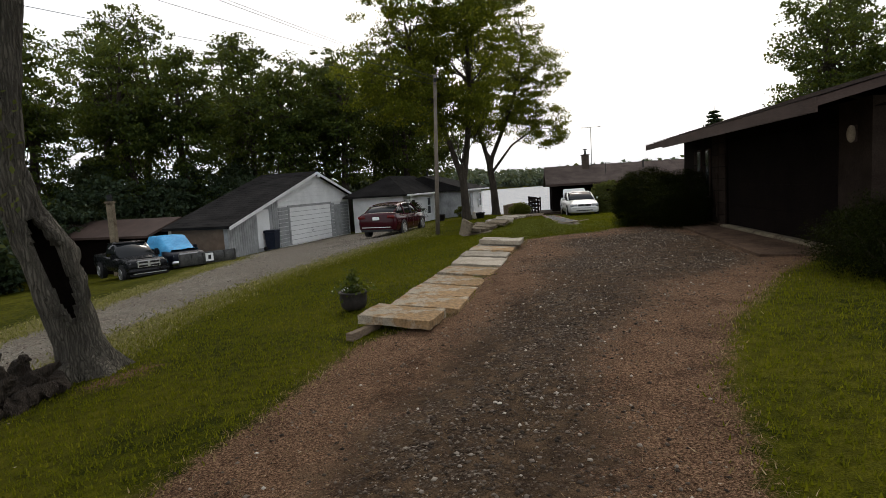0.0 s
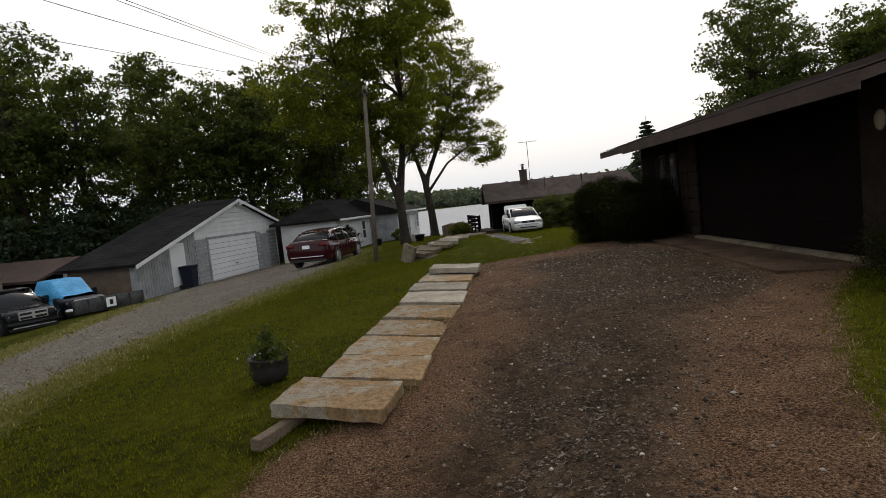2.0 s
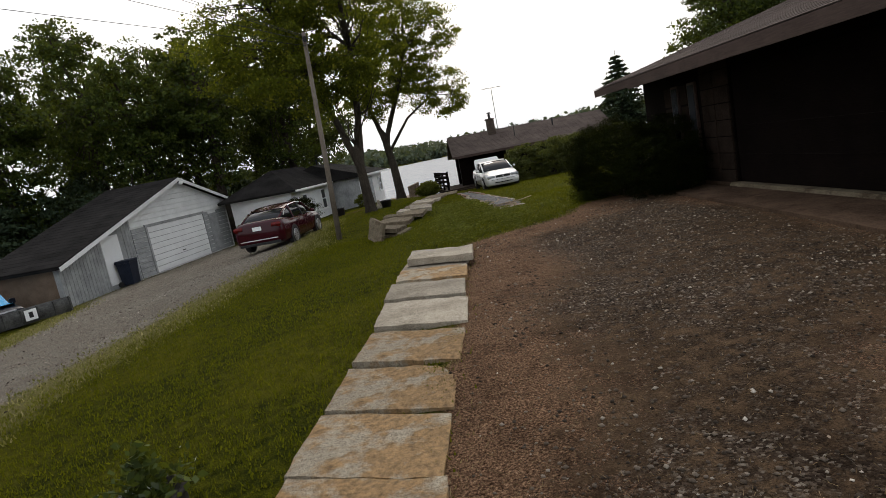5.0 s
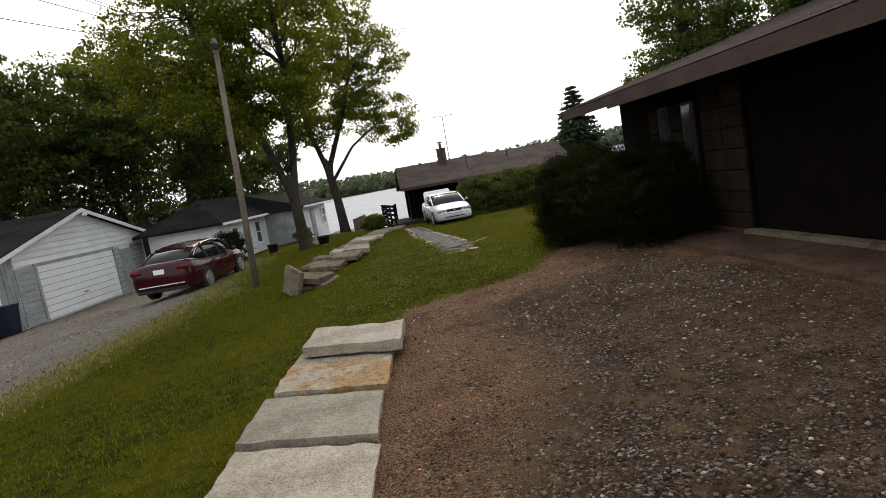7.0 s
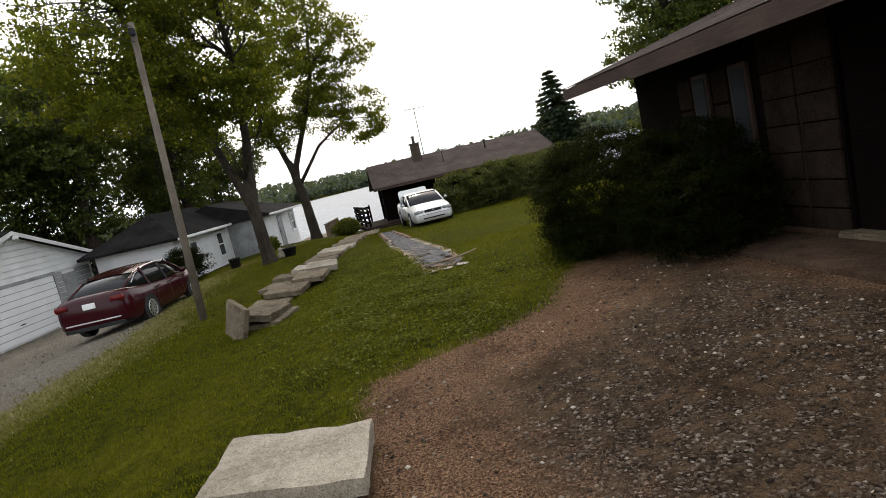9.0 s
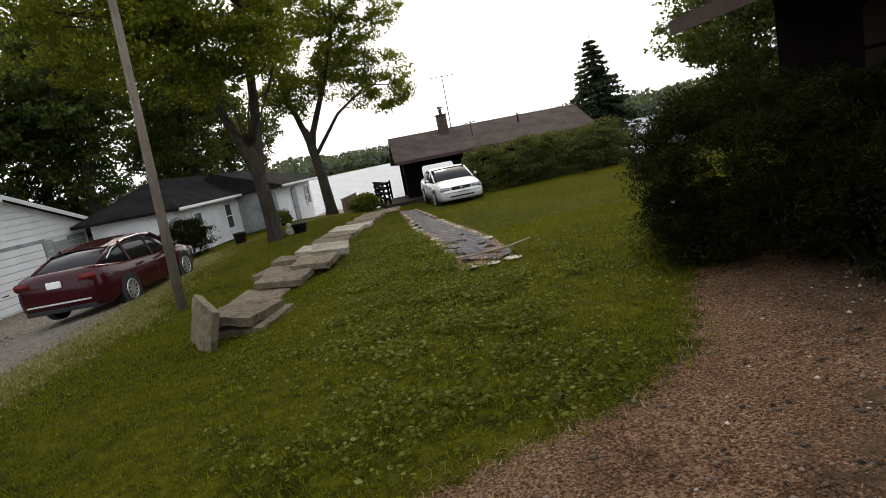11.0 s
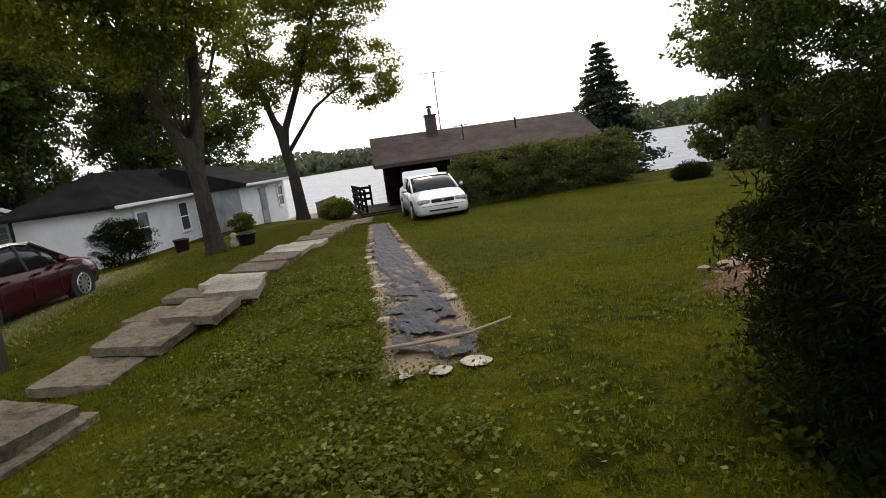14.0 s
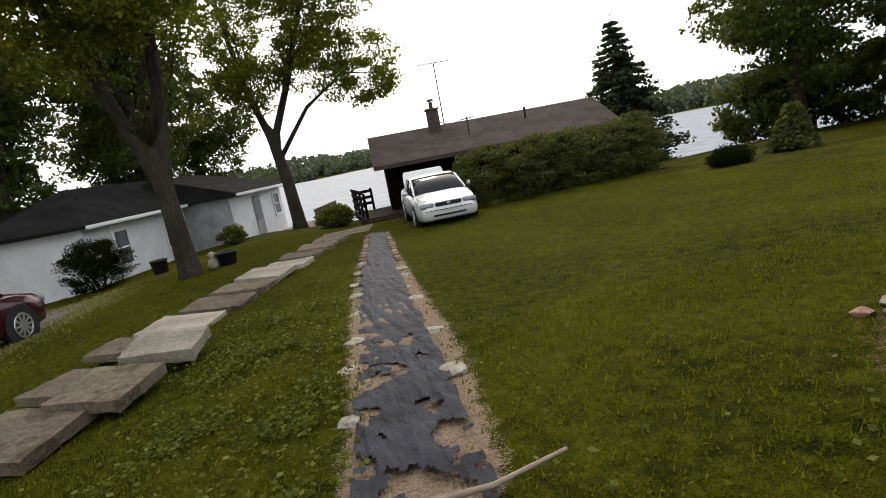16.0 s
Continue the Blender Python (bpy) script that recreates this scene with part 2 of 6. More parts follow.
def ground_mat():
    """Lawn, pale gravel, straw and earth, weeds and beach earth, mixed by masks with ragged edges."""
    m, n, l, p = nodes_of("ground_cover")
    co = n.new("ShaderNodeTexCoord").outputs["Object"]
    def attr(name):
        a = n.new("ShaderNodeAttribute")
        a.attribute_name = name
        return a.outputs["Fac"]
    fine, mid, big = noise_tex(n, l, 90, 6, 0.7, co), noise_tex(n, l, 7, 6, 0.65, co), noise_tex(n, l, 0.55, 4, 0.55, co)
    both = mathn(n, l, "ADD", mathn(n, l, "MULTIPLY", fine, 0.55), mathn(n, l, "MULTIPLY", mid, 0.45))
    lawn = ramp(n, l, both, [(0.4, (0.006, 0.009, 0.0003)), (0.5, (0.031, 0.0355, 0.001)), (0.6, (0.08, 0.0795, 0.003))])
    lawn = mixc(n, l, ramp(n, l, big, [(0.42, (0, 0, 0)), (0.62, (1, 1, 1))]), lawn, ramp(n, l, both, [(0.36, (0.019, 0.022, 0.001)), (0.64, (0.105, 0.099, 0.005))]))
    # gravel: stones of two sizes over earth
    v1 = n.new("ShaderNodeTexVoronoi")
    v1.inputs["Scale"].default_value = 60
    l.new(co, v1.inputs["Vector"])
    stone = n.new("ShaderNodeSeparateColor")
    l.new(v1.outputs["Color"], stone.inputs[0])
    grey = ramp(n, l, stone.outputs[0], [(0.0, (0.0167, 0.0106, 0.0068)), (0.5, (0.0532, 0.0372, 0.0274)), (0.85, (0.1292, 0.1003, 0.076)), (1.0, (0.3344, 0.2964, 0.2508))])
    earth = ramp(n, l, both, [(0.42, (0.0105, 0.0067, 0.0038)), (0.58, (0.126, 0.083, 0.05))])
    straw = ramp(n, l, noise_tex(n, l, 60, 9, 0.82, co), [(0.4, (0.018, 0.0083, 0.0042)), (0.5, (0.13, 0.074, 0.043)), (0.61, (0.38, 0.245, 0.155))])
    patch = ramp(n, l, mathn(n, l, "ADD", mathn(n, l, "MULTIPLY", mid, 0.6), mathn(n, l, "MULTIPLY", big, 0.4)), [(0.40, (0, 0, 0)), (0.53, (1, 1, 1))])
    gravel = mixc(n, l, patch, grey, earth)
    pale = ramp(n, l, stone.outputs[1], [(0.0, (0.07, 0.062, 0.048)), (0.5, (0.18, 0.165, 0.135)), (1.0, (0.36, 0.335, 0.29))])
    pale = mixc(n, l, mathn(n, l, "MULTIPLY", patch, 0.35), pale, earth)
    dry = ramp(n, l, noise_tex(n, l, 38, 8, 0.8, co), [(0.36, (0.05, 0.05, 0.012)), (0.52, (0.15, 0.135, 0.05)), (0.68, (0.34, 0.29, 0.15))])
    blot = ramp(n, l, mathn(n, l, "ADD", mathn(n, l, "MULTIPLY", noise_tex(n, l, 1.7, 6, 0.65, co), 0.65), mathn(n, l, "MULTIPLY", noise_tex(n, l, 13, 6, 0.7, co), 0.35)), [(0.36, (0.36, 0.34, 0.33)), (0.5, (0.82, 0.81, 0.8)), (0.64, (1.0, 1.0, 1.0))])
    gravel, straw = mixc(n, l, 0.9, gravel, blot, "MULTIPLY"), mixc(n, l, 0.9, straw, blot, "MULTIPLY")
    def edge(name):
        s = mathn(n, l, "ADD", attr(name), mathn(n, l, "MULTIPLY", mathn(n, l, "SUBTRACT", both, 0.5), 1.6))
        return ramp(n, l, s, [(0.42, (0, 0, 0)), (0.58, (1, 1, 1))])
    col = mixc(n, l, edge("straw"), lawn, straw)
    col = mixc(n, l, mathn(n, l, "MULTIPLY", edge("verge"), 0.8), col, dry)
    col = mixc(n, l, edge("pale"), col, pale)
    col = mixc(n, l, edge("gravel"), col, gravel)
    col = mixc(n, l, edge("mulch"), col, ramp(n, l, noise_tex(n, l, 45, 8, 0.8, co), [(0.35, (0.12, 0.078, 0.05)), (0.65, (0.38, 0.285, 0.2))]))
    l.new(col, p.inputs["Base Color"])
    p.inputs["Roughness"].default_value = 0.95
    p.inputs["Specular IOR Level"].default_value = 0.04
    bump(n, l, p, mathn(n, l, "ADD", both, mathn(n, l, "MULTIPLY", v1.outputs["Distance"], -0.5)), 1.0, 0.03)
    return m


def water_mat():
    m, n, l, p = nodes_of("sky_painted_lake_water")
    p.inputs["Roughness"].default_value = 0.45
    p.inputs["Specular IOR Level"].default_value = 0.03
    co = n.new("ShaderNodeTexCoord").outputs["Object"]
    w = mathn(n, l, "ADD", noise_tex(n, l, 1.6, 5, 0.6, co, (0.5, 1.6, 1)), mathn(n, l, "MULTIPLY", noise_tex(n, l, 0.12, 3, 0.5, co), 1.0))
    # Sky reflection and ripple glints painted as pale grey streaks; real reflection nearly off.
    painted_chop = noise_tex(n, l, 0.9, 6, 0.65, co, (0.35, 1.0, 1))
    l.new(ramp(n, l, painted_chop, [(0.36, (0.155, 0.175, 0.195)), (0.64, (0.3, 0.315, 0.33))]), p.inputs["Base Color"])
    bump(n, l, p, w, 0.6, 0.2)
    return m


M_GROUND, M_WATER = ground_mat(), water_mat()
def slab_mat(name, a, b, lichen=None, amount=0.5):
    """Broken concrete: stained, with fine aggregate specks and, on some, crusts of lichen and earth."""
    m, n, l, p = nodes_of(name)
    coarse, mid, speck = noise_tex(n, l, 2.4, 5), noise_tex(n, l, 22, 7, 0.7), noise_tex(n, l, 85, 5, 0.8)
    col = ramp(n, l, mathn(n, l, "ADD", mathn(n, l, "MULTIPLY", coarse, 0.55), mathn(n, l, "MULTIPLY", mid, 0.45)), [(0.36, a), (0.62, b)])
    col = mixc(n, l, 0.75, col, ramp(n, l, speck, [(0.38, (0.22, 0.2, 0.18)), (0.48, (0.78, 0.77, 0.75)), (0.58, (1, 1, 1))]), "MULTIPLY")
    relief = mathn(n, l, "ADD", speck, mid)
    if lichen:
        crust = mathn(n, l, "ADD", mathn(n, l, "MULTIPLY", noise_tex(n, l, 3.4, 3), 0.7), mathn(n, l, "MULTIPLY", noise_tex(n, l, 16, 8, 0.75), 0.3))
        f = ramp(n, l, crust, [(amount - 0.03, (0, 0, 0)), (amount + 0.07, (1, 1, 1))])
        col = mixc(n, l, mathn(n, l, "MULTIPLY", f, 0.85), col, ramp(n, l, mid, [(0.36, tuple(v * 0.35 for v in lichen)), (0.62, lichen)]))
        relief = mathn(n, l, "ADD", relief, mathn(n, l, "MULTIPLY", f, 0.8))
    oi = n.new("ShaderNodeObjectInfo")
    hsv = n.new("ShaderNodeHueSaturation")
    l.new(mathn(n, l, "ADD", mathn(n, l, "MULTIPLY", oi.outputs["Random"], 0.35), 0.82), hsv.inputs["Value"])
    l.new(col, hsv.inputs["Color"])
    l.new(hsv.outputs[0], p.inputs["Base Color"])
    p.inputs["Roughness"].default_value = 0.95
    bump(n, l, p, relief, 0.8, 0.015)
    return m


M_CONC = slab_mat("old_concrete", (0.22, 0.19, 0.145), (0.47, 0.42, 0.34))
M_CONC_Y = slab_mat("lichened_concrete", (0.27, 0.235, 0.18), (0.50, 0.44, 0.34), (0.34, 0.2, 0.08), 0.465)
M_CONC_G = slab_mat("weathered_concrete", (0.11, 0.088, 0.058), (0.255, 0.212, 0.15), (0.10, 0.072, 0.045), 0.55)
M_APRON = rough_mat("stained_apron_concrete", (0.04, 0.026, 0.018), (0.12, 0.08, 0.055), 0.95, 45, 1.4, bumpy=0.5, spot=(0.05, 0.03, 0.02), spec=0.04)
# Brown taken near black: the shade under the eaves is put into this colour.
M_BROWN = rough_mat("shade_darkened_brown_siding", (0.003, 0.002, 0.0016), (0.009, 0.006, 0.005), 0.85, 26, 1.6, bumpy=0.3, stretch=(0.3, 0.3, 3), spec=0.04)
M_BROWN_TRIM = rough_mat("brown_fascia_paint", (0.04, 0.026, 0.021), (0.08, 0.054, 0.045), 0.65, 30, 1.5, bumpy=0.2, stretch=(1, 0.2, 3))
# Tan block, likewise darkened in its colour for the eave shade.
M_BROWN_BLOCK = rough_mat("shade_darkened_tan_block", (0.015, 0.01, 0.0075), (0.036, 0.026, 0.02), 0.9, 40, 3, bumpy=0.4, vary=0.12, spec=0.06)
M_SHINGLE_B = rough_mat("brown_shingles", (0.045, 0.035, 0.031), (0.105, 0.084, 0.075), 0.95, 60, 1.2, bumpy=0.6, vary=0.06, spec=0.04)
M_SHINGLE_G = rough_mat("charcoal_shingles", (0.007, 0.0068, 0.0068), (0.026, 0.0245, 0.024), 0.95, 60, 1.2, bumpy=0.6, vary=0.06, spec=0.03)
M_WHITE = rough_mat("white_siding_paint", (0.64, 0.65, 0.65), (0.82, 0.83, 0.83), 0.6, 30, 1.5, bumpy=0.15, stretch=(0.4, 0.4, 3))
M_WHITE_DOOR = rough_mat("white_door_paint", (0.74, 0.75, 0.75), (0.86, 0.87, 0.87), 0.5, 20, 1.0, bumpy=0.08)
M_GREYWOOD = rough_mat("weathered_grey_boards", (0.20, 0.205, 0.21), (0.40, 0.41, 0.41), 0.85, 22, 2, bumpy=0.4, stretch=(3, 3, 0.25))
M_TANWALL = rough_mat("tan_side_wall", (0.10, 0.07, 0.05), (0.2, 0.145, 0.105), 0.9, 30, 2, bumpy=0.3)
M_WOOD = rough_mat("weathered_deck_wood", (0.09, 0.065, 0.045), (0.22, 0.165, 0.115), 0.85, 30, 2, bumpy=0.4, stretch=(2, 0.3, 2))
M_POLE = rough_mat("creosoted_pole_wood", (0.085, 0.07, 0.055), (0.22, 0.185, 0.15), 0.9, 30, 1.2, bumpy=0.6, stretch=(4, 4, 0.15))
M_BARK = bark_mat("grey_brown_bark", (0.026, 0.021, 0.016), (0.105, 0.086, 0.065))
M_BARK_OLD = bark_mat("old_grey_bark", (0.034, 0.03, 0.024), (0.15, 0.135, 0.108), 0.7)
M_ROOT = bark_mat("rotten_root_wood", (0.014, 0.010, 0.007), (0.085, 0.065, 0.048), 1.4)
M_BARK_D = bark_mat("dark_bark", (0.03, 0.024, 0.018), (0.10, 0.08, 0.06))
# Near black so that the hollow's inner shade lies in the colour.
M_HOLLOW = rough_mat("hollow_shade_black", (0.003, 0.002, 0.0016), (0.014, 0.009, 0.006), 1.0, 25, 3, bumpy=0.6)
M_BLACK = rough_mat("black_plastic", (0.012, 0.012, 0.013), (0.03, 0.03, 0.032), 0.5, 30, 3, bumpy=0.1)
M_RUBBER = rough_mat("tyre_rubber", (0.012, 0.012, 0.012), (0.03, 0.03, 0.03), 0.85, 40, 4, bumpy=0.2)
M_RIM = rough_mat("alloy_rim", (0.45, 0.45, 0.46), (0.65, 0.65, 0.66), 0.35, 20, 5, metal=0.9, bumpy=0.0)
M_CHROME = rough_mat("chrome_trim", (0.6, 0.6, 0.62), (0.8, 0.8, 0.82), 0.38, 20, 5, metal=1.0, bumpy=0.0)
M_RED = paint_mat("maroon_car_paint", (0.032, 0.0005, 0.004), 0.16, 0.0, 0.14, 0.2)
M_SILVER = paint_mat("silver_car_paint", (0.7, 0.7, 0.69), 0.3, 0.35)
M_BLACKCAR = paint_mat("black_car_paint", (0.004, 0.0045, 0.006), 0.25, 0.0, 0.05, 0.16)
M_NAVYCAR = paint_mat("dark_blue_car_paint", (0.004, 0.006, 0.013), 0.3, 0.0, 0.05, 0.16)
M_GLASS = glass_mat("car_glass", (0.012, 0.014, 0.016), 0.22)
M_WINDOW = glass_mat("window_glass", (0.04, 0.045, 0.05))
M_LAMP_RED = rough_mat("red_tail_lens", (0.08, 0.004, 0.004), (0.14, 0.008, 0.008), 0.2, 30, 4, bumpy=0.0)
M_LAMP_CLR = rough_mat("clear_headlight_lens", (0.16, 0.17, 0.18), (0.42, 0.44, 0.45), 0.1, 30, 6, bumpy=0.0)
M_BLUE_TARP = rough_mat("blue_tarpaulin", (0.03, 0.20, 0.42), (0.08, 0.38, 0.66), 0.5, 12, 2, bumpy=0.7, dist=0.04)
M_GREY_TARP = rough_mat("grey_black_plastic_sheet", (0.009, 0.0095, 0.013), (0.043, 0.045, 0.056), 0.5, 9, 2, bumpy=0.9, dist=0.05, stretch=(2.2, 0.6, 1), spec=0.08)
M_STEEL = rough_mat("worn_plow_steel", (0.03, 0.03, 0.03), (0.11, 0.11, 0.105), 0.6, 25, 3, metal=0.5, bumpy=0.2)
M_ROCK = rough_mat("pale_field_stone", (0.17, 0.15, 0.115), (0.4, 0.36, 0.29), 0.9, 30, 5, bumpy=0.5, vary=0.2)
M_CHIMNEY = rough_mat("grey_brown_chimney_brick", (0.055, 0.042, 0.033), (0.13, 0.1, 0.08), 0.9, 40, 5, bumpy=0.4, vary=0.12)
M_BRICK = rough_mat("red_brick", (0.13, 0.07, 0.05), (0.30, 0.185, 0.135), 0.9, 40, 6, bumpy=0.4, vary=0.2)
M_STICK = rough_mat("bare_stick_wood", (0.17, 0.13, 0.09), (0.36, 0.29, 0.21), 0.85, 30, 3, bumpy=0.3, stretch=(0.3, 3, 3))
M_TERRA = rough_mat("dark_planter_resin", (0.014, 0.012, 0.011), (0.04, 0.034, 0.03), 0.6, 20, 4, bumpy=0.2)
M_BLUEBIN = rough_mat("dark_blue_bin_plastic", (0.006, 0.009, 0.018), (0.017, 0.023, 0.042), 0.5, 20, 3, bumpy=0.1)
M_WIRE = rough_mat("black_cable", (0.02, 0.02, 0.02), (0.05, 0.05, 0.05), 0.7, 20, 3, bumpy=0.0)
M_LEAF_MAPLE = leaf_mat("maple_leaves", (0.022, 0.038, 0.004), (0.088, 0.108, 0.009), 0.5, (0.26, 0.24, 0.02))
M_LEAF_OAK = leaf_mat("dark_oak_leaves", (0.010, 0.021, 0.006), (0.044, 0.066, 0.012), 0.25, (0.1, 0.125, 0.025))
# Weed and yew greens near black: the bush's own deep shade is in the colour.
M_LEAF_WEED = leaf_mat("shade_darkened_weed_leaves", (0.004, 0.008, 0.002), (0.012, 0.021, 0.004), 0.3, (0.03, 0.042, 0.008), 0.04)
M_LEAF_YEW = leaf_mat("shade_darkened_yew_needles", (0.0014, 0.0026, 0.0005), (0.006, 0.0095, 0.0012), 0.05, (0.022, 0.03, 0.003), 0.03)
M_LEAF_HEDGE = leaf_mat("hedge_leaves", (0.024, 0.032, 0.010), (0.062, 0.075, 0.022), 0.25, (0.12, 0.13, 0.04))
M_LEAF_SPRUCE = leaf_mat("spruce_needles", (0.012, 0.022, 0.012), (0.03, 0.048, 0.026), 0.1, (0.05, 0.07, 0.035))
# Paler, bluer green: distance haze is painted into the far leaves.
M_LEAF_FAR = leaf_mat("haze_tinted_far_leaves", (0.035, 0.052, 0.042), (0.07, 0.09, 0.068), 0.2, (0.1, 0.12, 0.085))
M_GRASS = leaf_mat("grass_blades", (0.0227, 0.0286, 0.0017), (0.0605, 0.0655, 0.0025), 0.4, (0.126, 0.1159, 0.0084), 0.03)
M_CLOVER = leaf_mat("clover_leaves", (0.027, 0.036, 0.006), (0.085, 0.098, 0.016), 0.3, (0.175, 0.184, 0.048), 0.03)
M_STRAW = leaf_mat("dry_straw", (0.08, 0.0496, 0.0288), (0.176, 0.12, 0.072), 0.2, (0.288, 0.208, 0.136), 0.03)
M_VERGE = leaf_mat("yellowed_verge_grass", (0.06, 0.062, 0.014), (0.15, 0.14, 0.045), 0.3, (0.34, 0.29, 0.15))
M_DRYGRASS = leaf_mat("bleached_grass", (0.128, 0.08, 0.044), (0.272, 0.188, 0.112), 0.25, (0.416, 0.32, 0.208), 0.03)


def pebble_mat():
    m, n, l, p = nodes_of("loose_gravel")
    g = n.new("ShaderNodeNewGeometry")
    l.new(ramp(n, l, g.outputs["Random Per Island"], [(0.0, (0.02, 0.0145, 0.01)), (0.45, (0.075, 0.057, 0.042)), (0.88, (0.19, 0.155, 0.122)), (0.97, (0.3, 0.26, 0.21)), (1.0, (0.55, 0.5, 0.43))]), p.inputs["Base Color"])
    p.inputs["Roughness"].default_value = 0.9
    return m


M_PEBBLES = pebble_mat()
M_DRYLEAF = leaf_mat("fallen_leaves", (0.16, 0.11, 0.07), (0.36, 0.29, 0.22), 0.1, (0.6, 0.55, 0.48))

# ---- ground, lake and far shore ----
WATER = -3.2
SHORE_X, SHORE_Y = (-600, -200, -30, 16, 55, 95, 140, 185, 320, 700), (300, 330, 380, 370, 440, 480, 340, 280, 250, 240)


def far_land(x, y):
    """How far a place lies behind the far shoreline."""
    return y - np.interp(x, SHORE_X, SHORE_Y)


def seg_dist(px, py, pts):
    d = np.full(px.shape, 1e9)
    for (ax, ay), (bx, by) in zip(pts, pts[1:]):
        vx, vy = bx - ax, by - ay
        t = np.clip(((px - ax) * vx + (py - ay) * vy) / (vx * vx + vy * vy), 0, 1)
        d = np.minimum(d, np.hypot(px - ax - t * vx, py - ay - t * vy))
    return d


def inside(px, py, poly):
    r = np.zeros(px.shape, bool)
    for (ax, ay), (bx, by) in zip(poly, poly[1:] + poly[:1]):
        c = ((ay > py) != (by > py)) & (px < (bx - ax) * (py - ay) / (by - ay + 1e-9) + ax)
        r ^= c
    return r


def signed(px, py, poly):
    d = seg_dist(px, py, poly + poly[:1])
    return np.where(inside(px, py, poly), d, -d)


MAIN_DRIVE = [(-2.6, -6), (-2.3, 2), (-1.95, 4.6), (-1.45, 6.0), (-1.0, 7.7), (0.0, 8.6), (2.0, 16.5), (3.4, 16.65), (4.15, 17.1), (4.75, 18.0), (5.3, 18.6), (7.2, 18.6), (6.6, 12.0),
              (6.0, 10.6), (4.6, 9.3), (2.8, 7.0), (2.0, 5.5), (1.4, 3.7), (1.2, 0), (1.4, -6)]
SIDE_DRIVE = [(-5.0, -30), (-5.0, 11.6), (-4.6, 14.4), (-3.2, 18.3), (-1.9, 22.7), (-1.45, 25), (-1.2, 30), (-0.7, 33.2), (-1.2, 36.5), (-4.5, 37.5), (-6.8, 42.2),
              (-7.5, 41), (-9.6, 34.6), (-10.6, 30.5), (-9.2, 26), (-8.8, 20), (-8.6, 12.3), (-8.4, -30)]
TARP_PATH = [(3.82, 21.1), (4.05, 22.6), (4.3, 25.2), (4.75, 29.0), (5.75, 36.0), (6.35, 36.0), (5.68, 30.2), (5.28, 26.4), (5.02, 23.5), (4.72, 21.8), (4.5, 21.1)]


def ground_z(x, y):
    x, y = np.asarray(x, float), np.asarray(y, float)
    z = height(x, y)
    back = far_land(x, y)
    z = np.where(back > -15, np.maximum(z, np.minimum(WATER + 0.05 * back, WATER + 6)), z)
    # a shallow crown in the drive and small unevenness
    z = z + 0.018 * np.sin(0.9 * x + 1.3) * np.sin(0.7 * y) + 0.012 * np.sin(2.3 * x - 1.1 * y)
    return z


def axis_lines(a, b, step, reach):
    core = np.arange(a, b + step / 2, step)
    out, s = [], step
    while sum(out) < reach:
        s *= 1.16
        out.append(s)
    far = np.cumsum(out)
    return np.concatenate(((a - far)[::-1], core, b + far))


gx, gy = axis_lines(-9.5, 9.0, 0.13, 3500), axis_lines(2.5, 34.0, 0.13, 4000)
GX, GY = np.meshgrid(gx, gy)
GZ = ground_z(GX, GY)
nx, ny = len(gx), len(gy)
idx = np.arange(nx * ny).reshape(ny, nx)
quads = np.stack((idx[:-1, :-1], idx[:-1, 1:], idx[1:, 1:], idx[1:, :-1]), -1).reshape(-1, 4)
ground = new("ground", np_mesh("ground", np.stack((GX, GY, GZ), -1).reshape(-1, 3), quads, M_GROUND))
tagged(ground, "mown lawn with gravel drives and earth, falling to the lake", "ground", kind="structure")
ground.data.polygons.foreach_set("use_smooth", [True] * len(ground.data.polygons))


def mask(name, values):
    a = ground.data.attributes.new(name, "FLOAT", "POINT")
    a.data.foreach_set("value", np.clip(values, 0, 1).astype(np.float32).ravel())


S_MAIN, S_SIDE, S_TARP = signed(GX, GY, MAIN_DRIVE), signed(GX, GY, SIDE_DRIVE), signed(GX, GY, TARP_PATH)
mask("gravel", 0.5 + (S_MAIN - 1.0) / 2.4 + 0.14 * np.sin(1.3 * GX + 0.8 * GY) * np.sin(0.9 * GY - 0.7 * GX + 1))
RUBBLE_LINE = [(7.1, 21.35), (7.45, 21.65), (7.95, 22.0)]
mask("straw", 0.5 + np.maximum(0.5 - 1.3 * seg_dist(GX, GY, RUBBLE_LINE), np.maximum((S_MAIN - 0.02) / 0.6, -np.minimum(seg_dist(GX, GY, [(-3.75, 7.6), (-3.6, 8.0)]), seg_dist(GX, GY, [(-1.6, 36.2), (-0.6, 37.4), (0.9, 38.6)]) - 0.25) / 1.2 + 0.16)))
mask("pale", 0.5 + (S_SIDE - 0.55) / 1.3)
mask("verge", 0.5 + (S_SIDE + 0.75 - 0.4 * (GY > 26)) / 1.1)
mask("mulch", 0.5 + S_TARP / 0.35)

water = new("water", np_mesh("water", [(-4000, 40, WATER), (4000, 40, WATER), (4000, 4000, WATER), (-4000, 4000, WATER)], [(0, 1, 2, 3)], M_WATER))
tagged(water, "rippled lake with the overcast sky's reflection painted pale grey", "lake", kind="structure")


